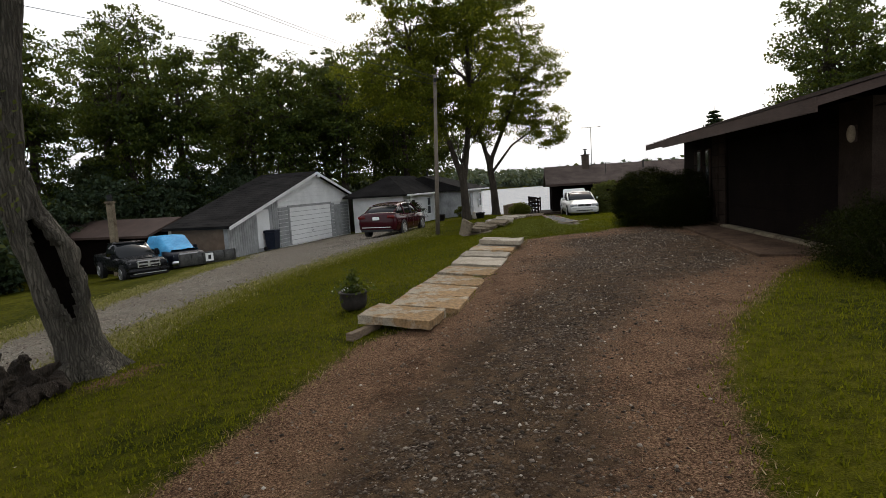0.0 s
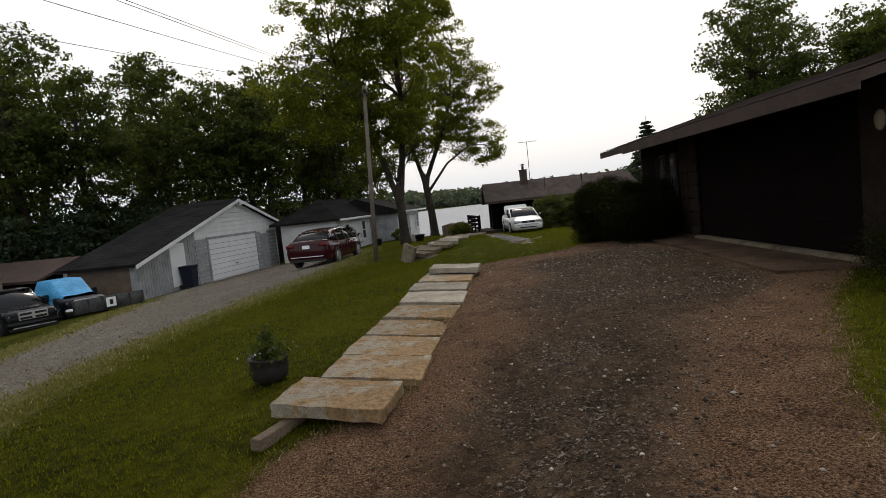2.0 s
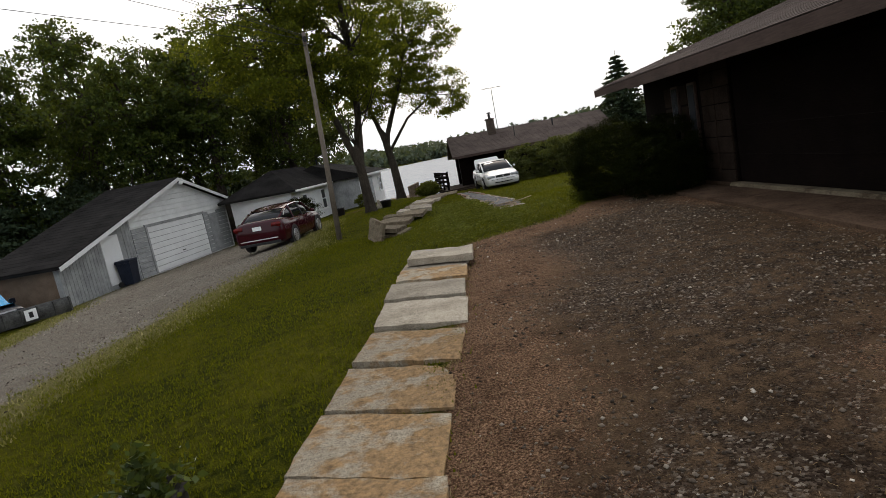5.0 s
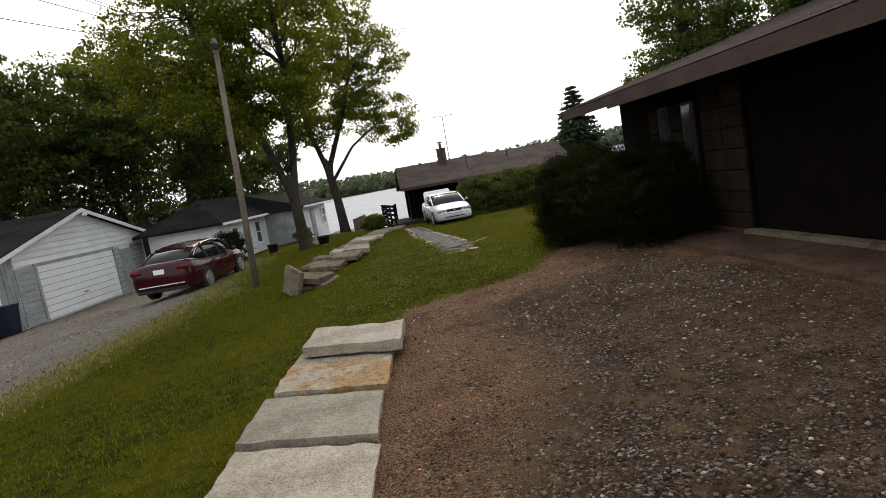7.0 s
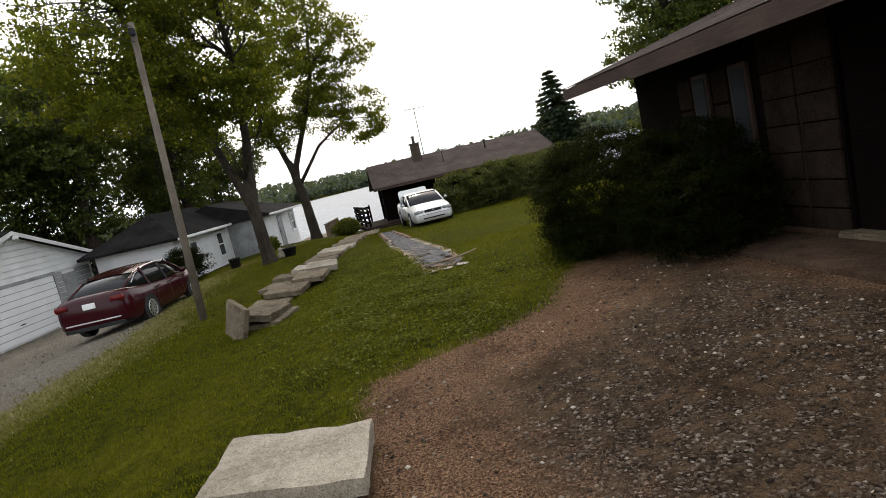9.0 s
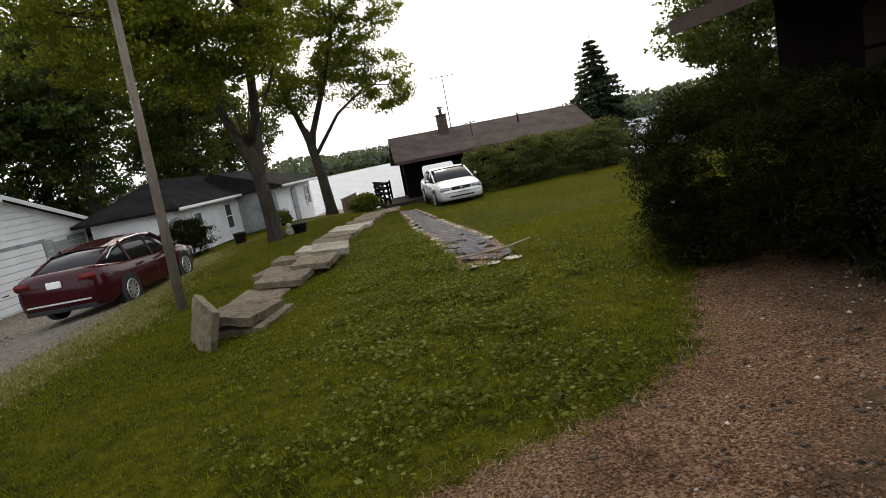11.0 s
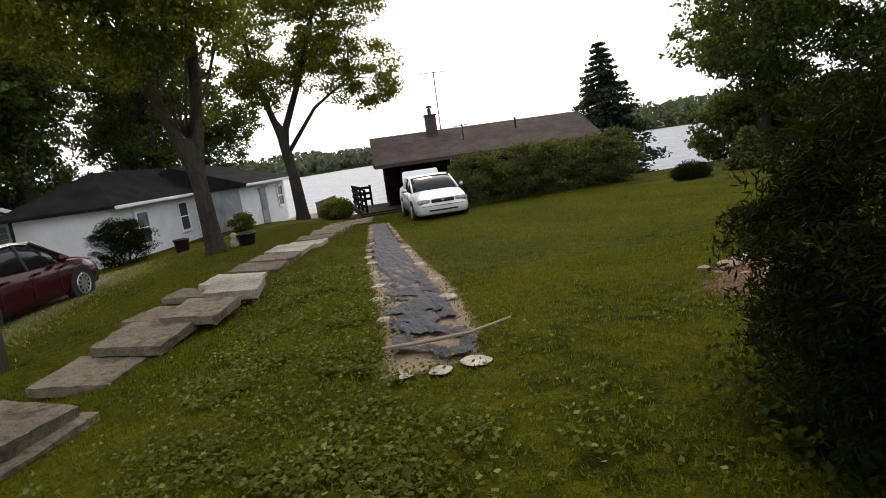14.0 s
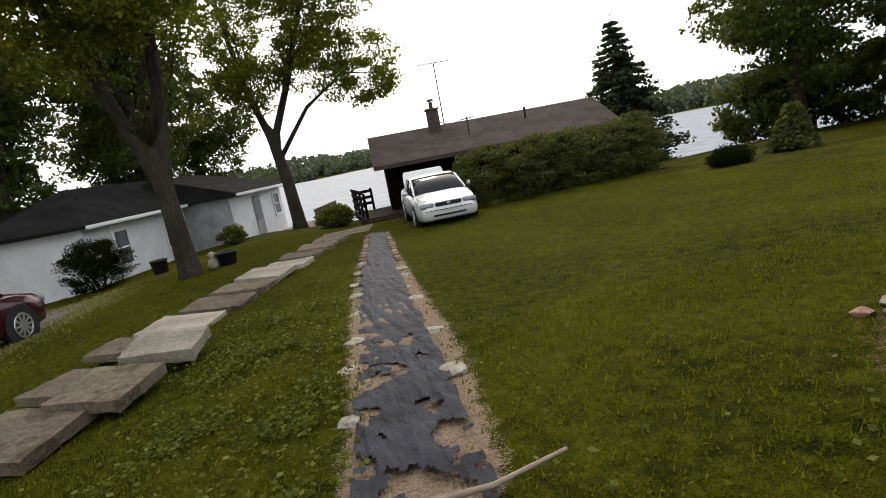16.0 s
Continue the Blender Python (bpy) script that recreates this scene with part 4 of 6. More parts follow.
def lake_house():
    """The low brown house at the shore with a carport at its near end."""
    zg = -1.0
    X, Y = 7.3, 43.4
    h = thing("lake_house", X, Y, zg, -8, "low brown lake house with long shingle roof and carport", "house")
    L, Dp = 10.5, 6.2
    EZ, RZ, RY = 1.95, 3.35, 2.7
    part("wall", boxed(3.7, L - 0.4, 0.5, 0.7, -1.5, EZ + 0.2), M_BROWN, h)
    part("wall", boxed(L - 0.6, L - 0.4, 0.7, Dp - 0.3, -1.5, EZ + 0.2), M_BROWN, h)
    part("wall", boxed(3.7, L - 0.4, Dp - 0.5, Dp - 0.3, -1.5, EZ + 0.2), M_BROWN, h)
    part("wall", boxed(3.7, 3.9, 0.7, Dp - 0.5, -1.5, EZ + 0.2), M_BROWN, h)
    part("brick_pier", boxed(0.45, 1.6, 1.3, 1.9, -0.4, EZ + 0.25), M_BROWN, h, "dark brick pier")
    part("brick_pier", boxed(0.45, 1.0, 4.6, 5.2, -0.6, EZ + 0.25), M_BROWN, h)
    part("wall", boxed(1.6, 3.7, 3.6, 3.8, -1.5, EZ + 0.7), M_BROWN, h, "dark back wall of the carport")
    part("carport_beam", boxed(0.2, 3.7, 0.45, 0.62, EZ - 0.02, EZ + 0.25), M_BROWN_TRIM, h)
    bm = bm_new()
    ext = [(-0.35, EZ), (RY, RZ - 0.12), (Dp + 0.5, EZ - 0.1), (Dp + 0.5, EZ + 0.05), (RY, RZ), (-0.35, EZ + 0.13)]
    prism(bm, ext, 0.0, L, "x")
    part("roof", bm, M_SHINGLE_B, h, "brown shingle roof")
    shingle_courses(h, (-0.02, -0.38, EZ + 0.14), (L + 0.02, -0.38, EZ + 0.14), (0, RY + 0.38, 0), RZ - EZ - 0.12, 16, M_SHINGLE_B)
    part("fascia", boxed(0.0, L, -0.38, -0.352, EZ - 0.02, EZ + 0.13), M_BROWN_TRIM, h)
    ch = part("chimney", boxed(2.76, 3.24, 1.94, 2.46, 2.6, 4.05), M_CHIMNEY, h, "brown brick chimney")
    for k in range(8):
        part("brick_course", boxed(2.75, 3.25, 1.93, 2.47, 3.02 + k * 0.12, 3.125 + k * 0.12, 0.01), M_CHIMNEY, ch)
    part("chimney_cap", boxed(2.7, 3.3, 1.88, 2.52, 4.05, 4.11, 0.01), M_CHIMNEY, ch)
    bm = bm_new()
    cyl(bm, (3.0, 2.2, 4.11), (3.0, 2.2, 4.4), 0.09, 0.08, 14)
    cyl(bm, (3.0, 2.2, 4.43), (3.0, 2.2, 4.52), 0.17, 0.1, 14)
    cyl(bm, (3.0, 2.2, 4.38), (3.0, 2.2, 4.45), 0.03, None, 8)
    part("flue", bm, M_STEEL, ch, "metal flue pipe with a rain cap")
    an = part("aerial", (lambda b: (cyl(b, (3.5, 2.6, 3.2), (3.5, 2.6, 6.1), 0.022), b)[1])(bm_new()), M_STEEL, h, "tall thin television aerial")
    part("aerial_boom", (lambda b: (cyl(b, (2.8, 2.4, 6.05), (4.25, 2.9, 6.12), 0.014), b)[1])(bm_new()), M_STEEL, an)
    for k in range(5):
        x = 2.9 + k * 0.3
        part("aerial_rod", (lambda b: (cyl(b, (x - 0.1, 2.3 + k * 0.1, 6.1), (x + 0.1, 2.7 + k * 0.1, 6.1), 0.008), b)[1])(bm_new()), M_STEEL, an)
    part("roof_vent", (lambda b: (cyl(b, (7.0, 1.7, 2.7), (7.0, 1.7, 3.45), 0.05), b)[1])(bm_new()), M_BLACK, h)
    mast = part("service_mast", (lambda b: (cyl(b, (4.3, 1.0, 2.4), (4.3, 1.0, 3.45), 0.03), b)[1])(bm_new()), M_STEEL, h, "rusty service mast with a crossbar")
    part("crossbar", (lambda b: (cyl(b, (3.95, 1.0, 3.35), (4.6, 1.0, 3.4), 0.018), b)[1])(bm_new()), M_STEEL, mast)
    bm = bm_new()
    tube(bm, [(4.1, 1.0, 3.37), (3.8, 1.4, 3.3), (3.5, 1.9, 3.35), (3.24, 2.2, 3.5)], [0.012] * 4, 5)
    part("service_cable", bm, M_WIRE, mast)
    return h


def lake_deck():
    """Dark wooden steps and railing beside the carport."""
    d = thing("wooden_deck", 6.5, 42.6, gz(6.5, 42.6), 0, "dark wooden deck with plank railing and steps", "deck")
    part("platform", boxed(0.0, 2.2, 0.0, 4.5, -0.1, 0.12, 0.01), M_BROWN_BLOCK, d)
    for i in range(3):
        part("step", boxed(-0.2, 1.8, -0.9 + 0.3 * i, -0.55 + 0.3 * i, -0.15, 0.02 + 0.07 * i, 0.01), M_BROWN_BLOCK, d)
    for x, y in ((0.05, 0.1), (0.05, 1.6), (0.05, 3.0), (0.05, 4.4), (0.9, 4.4)):
        part("post", boxed(x, x + 0.1, y, y + 0.1, 0.1, 1.15), M_BROWN, d)
    for z in (0.35, 0.62, 0.9, 1.12):
        part("rail", boxed(0.02, 0.06, 0.05, 4.5, z, z + 0.13), M_BROWN, d)
    for z in (0.4, 0.68, 0.96):
        part("rail", boxed(0.1, 1.0, 4.42, 4.46, z, z + 0.13), M_BROWN, d)
    return d


dark_garage()
apron()
white_garage()
white_house()
lake_house()
lake_deck()

# ---- trees ----
def big_maples():
    broad_tree(1.25, 34.3, [[(0, 0, -0.3, 0.37), (0, 0, 0.25, 0.271), (-0.03, 0, 0.9, 0.231), (-0.06, 0, 1.7, 0.218), (-0.1, 0, 2.5, 0.218), (-0.12, 0, 2.95, 0.172), (-0.12, 0, 3.2, 0.066)],
                           [(-0.1, 0, 1.9, 0.132), (-0.25, 0, 2.7, 0.155), (-0.75, -0.1, 4.4, 0.142), (-1.7, -0.3, 6.8, 0.112), (-2.6, -0.4, 9.5, 0.073), (-3.0, -0.3, 12.5, 0.026)],
                           [(-0.05, 0, 1.9, 0.132), (0.03, 0.03, 2.7, 0.165), (0.3, 0.2, 4.6, 0.152), (0.55, 0.2, 7.5, 0.119), (0.5, 0.4, 11, 0.079), (0.3, 0.5, 14.5, 0.026)]],
               [(-3.4, 0, 8.0, 3.2, 3.2, 2.4), (0.2, 0, 8.6, 2.9, 3.2, 3.2), (-1.2, 0, 12.4, 4.3, 4.0, 3.4), (-2.2, -1.5, 6.6, 2.2, 2.0, 1.2), (0.1, -1.4, 6.0, 1.9, 1.3, 0.9), (-1.2, -1.0, 5.2, 1.3, 1.0, 0.7), (0.8, 0.4, 14.6, 3.0, 3.0, 2.4)],
               "tall maple with forked grey trunk on the lawn", M_LEAF_MAPLE, M_BARK, 11, 740, 115, 0.135, 0.34, 110, "lawn maples", 0.35)
    broad_tree(3.95, 46.5, [[(0, 0, -0.3, 0.432), (0, 0, 0.4, 0.304), (-0.1, 0, 2.2, 0.256), (-0.3, 0, 3.8, 0.232), (-0.35, 0, 4.4, 0.176), (-0.36, 0, 4.7, 0.064)],
                           [(-0.28, 0, 3.3, 0.136), (-0.45, 0, 4.4, 0.168), (-1.0, 0, 6.5, 0.136), (-1.4, 0, 10, 0.096), (-1.4, 0, 14.5, 0.032)],
                           [(-0.26, 0, 3.3, 0.136), (-0.1, 0, 4.4, 0.168), (0.9, 0, 6.6, 0.136), (2.0, 0, 9.5, 0.096), (2.6, 0, 13.0, 0.032)],
                           [(-0.2, 0, 3.2, 0.112), (1.4, -0.2, 5.2, 0.08), (3.2, -0.4, 6.4, 0.048), (4.6, -0.4, 6.2, 0.016)]],
               [(0.2, 0, 8.8, 3.2, 3.0, 2.6), (2.9, 0, 7.2, 2.5, 2.4, 1.7), (3.2, 0, 11.0, 2.6, 2.6, 2.2), (0.2, 0, 13.4, 3.6, 3.2, 2.8), (4.2, -0.3, 5.6, 1.5, 1.6, 0.8), (-0.8, -1.0, 6.4, 1.7, 1.4, 1.0), (1.0, 0, 16.5, 2.2, 2.2, 1.6)],
               "tall maple with slender trunk near the lakeshore", M_LEAF_MAPLE, M_BARK, 12, 560, 120, 0.135, 0.34, 90, "lawn maples", 0.35)


def back_woods():
    """The tall dark trees behind the side drive, the garage and the bungalow."""
    spots = [(-32, 40, 15), (-27, 50, 17), (-22.5, 47, 17.5), (-19, 56, 19), (-15.5, 50, 16), (-12.5, 57, 18.5), (-9.5, 52, 14.5), (-6.5, 60, 17), (-4, 56, 13.5), (-1.5, 62, 14),
             (-24, 36, 13), (-29, 30, 14), (-35, 24, 15), (-20, 62, 18), (-38, 34, 16), (-27, 20, 13), (-7.5, 47.5, 13), (-3.0, 52, 15), (-11.5, 46, 12), (-17.8, 43, 13), (-21, 41.5, 13.5)]
    rng = np.random.default_rng(5)
    for i, (x, y, h) in enumerate(spots):
        h *= 1.1
        w = 0.18 * h
        dx = rng.normal(size=6) * 0.5
        broad_tree(x, y, [[(0, 0, -0.3, 0.4), (dx[0] * 0.3, 0, h * 0.3, 0.27), (dx[1], 0.2, h * 0.6, 0.18), (dx[2], 0, h * 0.92, 0.05)]],
                   [(dx[3], 0, h * 0.52, w * 0.9, w, h * 0.15), (dx[4], 0, h * 0.72, w, w, h * 0.17), (dx[5], 0, h * 0.88, w * 0.7, w * 0.7, h * 0.1), (-w * 0.6, 0.4, h * 0.6, w * 0.7, w * 0.7, h * 0.1), (w * 0.6, -0.4, h * 0.66, w * 0.7, w * 0.7, h * 0.1), (0, 0, h * 0.33, w * 0.7, w * 0.7, h * 0.1)],
                   "tall dark broadleaf tree in the wood edge", M_LEAF_OAK, M_BARK_D, 30 + i, 240, 55, 0.23, 0.4, 36, "wood edge trees", 0.4)
    # low bushy growth closing the wood below the crowns
    for i, (x, y, r, hh) in enumerate([(-15.5, 43.5, 2.6, 5.2), (-13.0, 46, 2.3, 4.6), (-19.5, 40, 3.0, 4.4), (-24, 31, 3.2, 3.4), (-21, 27, 2.2, 2.4), (-10, 49, 3, 3.6), (-28, 24, 3.4, 4), (-6, 53, 3, 4.5), (-1, 56, 3, 4.4), (-18.5, 42.5, 2.8, 6), (-21.5, 37, 2.6, 5.5), (-24, 42, 3.2, 7), (-28, 46, 3.4, 7), (-17, 47.5, 2.8, 6.5), (-13, 51, 3, 6.5), (-9, 55, 3, 6), (-27, 36, 3, 5.5), (-32, 33, 3.2, 6), (-31, 27, 3, 5), (-22.5, 33, 2.2, 4)]):
        shrub("bush", x, y, [(0, 0, hh * 0.45, r, r, hh * 0.5), (r * 0.4, 0.3, hh * 0.65, r * 0.6, r * 0.6, hh * 0.35)], "large dark evergreen bush at the wood edge", "bush", M_LEAF_SPRUCE, 60 + i, 120, 62, 0.24, 0.38, "wood edge bushes", 0, 6)


def right_trees():
    for i, (x, y, h, w) in enumerate([(25.4, 40.5, 14.5, 3.3), (29.5, 44, 15, 3.8), (31.5, 38, 12, 3.2), (29, 31, 12.5, 3.4), (28.5, 34.5, 9.5, 2.4), (36, 30, 13, 3.6)]):
        broad_tree(x, y, [[(0, 0, -0.3, 0.34), (0.1, 0, h * 0.3, 0.24), (-0.2, 0, h * 0.6, 0.15), (0.1, 0, h * 0.95, 0.04)]],
                   [(0.8, 0, h * 0.2, w * 0.7, w * 0.7, h * 0.12), (0, 0, h * 0.42, w, w, h * 0.17), (0.3, 0, h * 0.66, w * 0.95, w, h * 0.18), (-0.3, 0.2, h * 0.86, w * 0.65, w * 0.65, h * 0.12), (-w * 0.7, 0, h * 0.36, w * 0.6, w * 0.6, h * 0.1), (w * 0.7, 0, h * 0.5, w * 0.6, w * 0.6, h * 0.12)],
                   "dark leafy tree by the lakeshore lawn", M_LEAF_OAK, M_BARK_D, 80 + i, 330, 60, 0.22, 0.45, 30, "lakeshore trees", 0.35)
    for i, (x, y, r, hh) in enumerate([(26.5, 43.5, 2.2, 3.2), (30.5, 41.0, 2.4, 3.4), (34.5, 38.0, 2.6, 3.6), (33.0, 33.0, 2.2, 3.0)]):
        shrub("bush", x, y, [(0, 0, hh * 0.45, r, r, hh * 0.5), (r * 0.4, 0.3, hh * 0.65, r * 0.6, r * 0.6, hh * 0.35)], "dark thicket under the lakeshore trees", "bush", M_LEAF_OAK, 140 + i, 130, 55, 0.26, 0.34, "lakeshore bushes", 0, 6)
    spruce("spruce_tree", 20.7, 46.5, 7.9, 3.5, "dark pointed spruce beside the lake house", M_LEAF_SPRUCE, 91, 26, z=-1.6)
    spruce("conifer_shrub", 18.5, 33.9, 1.45, 0.68, "small cone-shaped evergreen on the lawn edge", M_LEAF_HEDGE, 92, 16)
    shrub("bush", 16.0, 33.6, [(0, 0, 0.24, 0.52, 0.45, 0.26)], "low rounded evergreen bush at the lawn edge", "bush", M_LEAF_YEW, 93, 90, 100, 0.08, 0.14)


def shrubs():
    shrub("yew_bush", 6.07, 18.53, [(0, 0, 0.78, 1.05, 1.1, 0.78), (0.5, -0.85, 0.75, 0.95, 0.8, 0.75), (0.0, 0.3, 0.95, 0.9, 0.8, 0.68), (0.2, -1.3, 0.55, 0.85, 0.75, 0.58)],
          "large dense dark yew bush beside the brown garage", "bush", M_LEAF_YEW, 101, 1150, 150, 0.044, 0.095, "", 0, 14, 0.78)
    # Weeds whose dark colour carries the shade at the yew's foot.
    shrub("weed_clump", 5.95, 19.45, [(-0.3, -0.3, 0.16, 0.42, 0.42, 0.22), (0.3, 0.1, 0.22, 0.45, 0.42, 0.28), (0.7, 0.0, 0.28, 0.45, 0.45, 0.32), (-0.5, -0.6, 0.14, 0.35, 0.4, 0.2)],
          "broad-leaved weeds at the foot of the yew, coloured dark as if shaded", "weeds", M_LEAF_WEED, 107, 190, 70, 0.045, 0.12, "", 0, 24, 0.3)
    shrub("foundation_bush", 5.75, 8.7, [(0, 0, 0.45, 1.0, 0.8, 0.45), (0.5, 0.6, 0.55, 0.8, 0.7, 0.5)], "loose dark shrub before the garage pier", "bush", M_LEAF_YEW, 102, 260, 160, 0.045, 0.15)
    shrub("hedge", 13.1, 38.4, [(-2.58, 0.0, 0.9, 1.34, 1.01, 1.06), (-1.01, 0.11, 0.95, 1.34, 1.01, 1.12), (0.45, 0.0, 0.95, 1.34, 1.01, 1.06), (1.9, 0.11, 0.95, 1.34, 1.12, 1.06), (3.02, 0.0, 1.01, 1.01, 1.01, 1.12)],
          "tall dense evergreen hedge before the lake house", "hedge", M_LEAF_HEDGE, 103, 620, 110, 0.085, 0.17, "", 0, 30, 0.7)
    shrub("bush", -2.3, 39.3, [(0, 0, 0.75, 0.95, 0.95, 0.75), (0.1, 0, 1.1, 0.65, 0.65, 0.5)], "dark round shrub by the bungalow wall", "bush", M_LEAF_YEW, 104, 150, 80, 0.1, 0.16)
    shrub("bush", 5.35, 43.2, [(0, 0, 0.42, 0.6, 0.5, 0.4)], "pale green shrub at the top of the bank", "bush", M_CLOVER, 105, 110, 70, 0.1, 0.15)
    shrub("bush", 1.3, 43.9, [(0, 0, 0.35, 0.5, 0.4, 0.4)], "small flowering shrub by the bungalow", "bush", M_CLOVER, 106, 50, 60, 0.08, 0.12)


def hollow_tree():
    """The old leaning trunk with a long hollow in its side, standing over broken roots."""
    x, y = -4.25, 8.2
    t = thing("old_tree", x, y, gz(x, y) - 0.05, 30, "old leaning tree with a long hollow in its bark", "tree")
    stem = [(0.05, 0, -0.2, 0.45), (0, 0, 0.12, 0.31), (-0.08, 0, 0.5, 0.225), (-0.2, 0, 1.1, 0.235), (-0.33, 0, 1.65, 0.25), (-0.47, 0, 2.05, 0.19), (-0.58, 0, 2.55, 0.15), (-0.5, 0, 3.4, 0.17), (-0.35, 0.1, 4.6, 0.15), (-0.5, 0.2, 6.5, 0.12), (-0.8, 0.3, 9, 0.05)]
    bm = bm_new()
    pts, rad = [], []
    for a, b in zip(stem, stem[1:]):
        for k in range(9):
            u = k / 9
            pts.append(tuple(a[i] + (b[i] - a[i]) * u for i in range(3)))
            rad.append(a[3] + (b[3] - a[3]) * u)
    tube(bm, pts, rad, 64)
    def axis(z):
        zs = [q[2] for q in stem]
        return Vector((float(np.interp(z, zs, [q[0] for q in stem])), float(np.interp(z, zs, [q[1] for q in stem])), z)), float(np.interp(z, zs, [q[3] for q in stem]))
    def pocket(c):
        """Positive inside the opening of the hollow, 1 at its middle; the opening faces the drive."""
        o, r = axis(c.z)
        if c.y > o.y:
            return -9.0
        half = 0.62 * r * max(0.0, 1 - ((c.z - 1.36) / 0.62) ** 2) ** 0.6
        half *= 1 + 0.25 * noise.noise(Vector((0, 3.1, c.z * 4)))
        return -9.0 if half < 0.012 else 1 - ((c.x - o.x - 0.05) / half) ** 2
    bm.verts.ensure_lookup_table()
    opening = set()
    for v in bm.verts:
        c = v.co.copy()
        o, r = axis(c.z)
        d = c - o
        d.z = 0
        if d.length < 1e-4:
            continue
        az = math.atan2(d.y, d.x)
        ridge = abs(math.sin(az * 8 + 2.8 * noise.noise(Vector((0, az, c.z * 0.8)))))
        n = noise.noise(Vector((c.x * 3.5, c.y * 3.5, c.z * 0.9))) * 0.05 + ridge * 0.03 + noise.noise(Vector((c.x * 13, c.y * 13, c.z * 2.5))) * 0.025
        flare = max(0.0, 0.32 - c.z) * 0.6 * max(0, math.sin(az * 5 + 1))
        w = pocket(c)
        if w > 0.05:
            opening.add(v)
        lip = 0.05 if -0.9 < w <= 0.3 else 0.0
        v.co += d.normalized() * (n + flare + lip)
    gone = [f for f in bm.faces if all(v in opening for v in f.verts)]
    bmesh.ops.delete(bm, geom=gone, context="FACES")
    rim = [e for e in bm.edges if e.is_boundary and 0.5 < e.verts[0].co.z < 2.2]
    lipped = bmesh.ops.extrude_edge_only(bm, edges=rim)["geom"]
    for v in lipped:
        if isinstance(v, bmesh.types.BMVert):
            o, r = axis(v.co.z)
            v.co = v.co.lerp(o, 0.45)
    bmesh.ops.recalc_face_normals(bm, faces=bm.faces[:])
    trunk = part("trunk", bm, M_BARK_OLD, t, smooth=True)
    # the cavity behind the opening, its shade put into a near-black colour
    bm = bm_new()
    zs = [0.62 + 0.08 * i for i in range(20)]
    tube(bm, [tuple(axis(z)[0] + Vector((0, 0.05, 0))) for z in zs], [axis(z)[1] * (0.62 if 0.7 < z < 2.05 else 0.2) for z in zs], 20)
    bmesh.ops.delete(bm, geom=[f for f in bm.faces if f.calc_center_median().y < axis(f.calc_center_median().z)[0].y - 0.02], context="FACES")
    part("hollow", bm, M_HOLLOW, t, "inner wall of the hollow, coloured near black as its shade")
    rng = np.random.default_rng(3)
    pts = np.concatenate([rng.normal(size=(60, 3)) * (0.16, 0.12, 0.3) + (-0.72, -0.28, 2.2), rng.normal(size=(40, 3)) * (0.2, 0.15, 0.25) + (-0.5, -0.3, 2.9)])
    v, f = leaf_cloud(pts, 0.085, rng)
    part_me("ivy_leaves", np_mesh("ivy", v, f, M_LEAF_HEDGE), t)
    # Crown widened with unseen overhead masses, added to shade the near lawn and drive.
    blobs = [(-2.0, 0.5, 6.8, 1.8, 1.6, 0.9), (0.5, -2.6, 9.0, 3.0, 2.6, 1.1), (-1.0, 0.5, 10.0, 3.0, 2.6, 1.2), (-2.8, -3.0, 9.0, 2.8, 2.6, 1.2), (-2.6, 0, 4.8, 0.9, 0.9, 0.8), (0.8, -4.8, 9.6, 2.6, 2.2, 1.1),
             (1.2, 1.6, 7.4, 2.6, 2.4, 1.3), (-0.4, 4.0, 8.2, 2.8, 2.6, 1.4), (-3.4, 2.6, 7.8, 2.8, 2.6, 1.4), (1.4, -1.4, 7.6, 2.4, 2.4, 1.2), (-3.2, -1.2, 7.4, 2.6, 2.4, 1.3)]
    cc, pts = clumps(blobs, 420, 95, 0.5, rng, 0.3)
    bm = bm_new()
    for q in cc[::7]:
        limb(bm, (-0.55, 0.1, 5.2), q, 0.06, 0.012, rng)
    part("limb", bm, M_BARK, t, smooth=True)
    v, f = leaf_cloud(pts, 0.17, rng)
    part_me("crown", np_mesh("crown", v, f, M_LEAF_MAPLE), t)
    # broken roots and stump wood at the foot
    rg = random.Random(17)
    for i, (dx, dy, L, a, up) in enumerate([(-0.15, -0.8, 0.55, 20, 35), (-0.42, -0.6, 0.6, -30, 50), (0.02, -1.1, 0.5, 60, 15), (-0.2, -1.3, 0.55, 5, 40), (-0.5, -1.0, 0.6, 80, 60), (-0.05, -0.6, 0.5, 120, 20), (-0.35, -1.5, 0.45, 40, 10), (-0.62, -1.3, 0.5, -60, 30), (-0.3, -0.95, 0.5, 150, 65), (-0.1, -1.5, 0.4, 100, 12)]):
        r = thing("root_stump", x + dx, y + dy, gz(x + dx, y + dy), a, "broken dark rotting root by the old tree", "stump", "root pieces")
        bm = bm_new()
        ca, sa = math.cos(radians(up)), math.sin(radians(up))
        n = 9
        tube(bm, [((k / n - 0.4) * L * ca + rg.uniform(-0.025, 0.025), rg.uniform(-0.04, 0.04), 0.05 + k / n * L * sa + rg.uniform(-0.015, 0.015)) for k in range(n + 1)],
             [0.135 * (1 - 0.75 * (k / n) ** 1.5) * rg.uniform(0.75, 1.2) for k in range(n + 1)], 14)
        for v in bm.verts:
            o = Vector((i * 3.1, 0, 0))
            v.co += noise.noise_vector(v.co * 8 + o) * 0.05 + noise.noise_vector(v.co * 22 + o) * 0.03
        part("root", bm, M_ROOT, r)


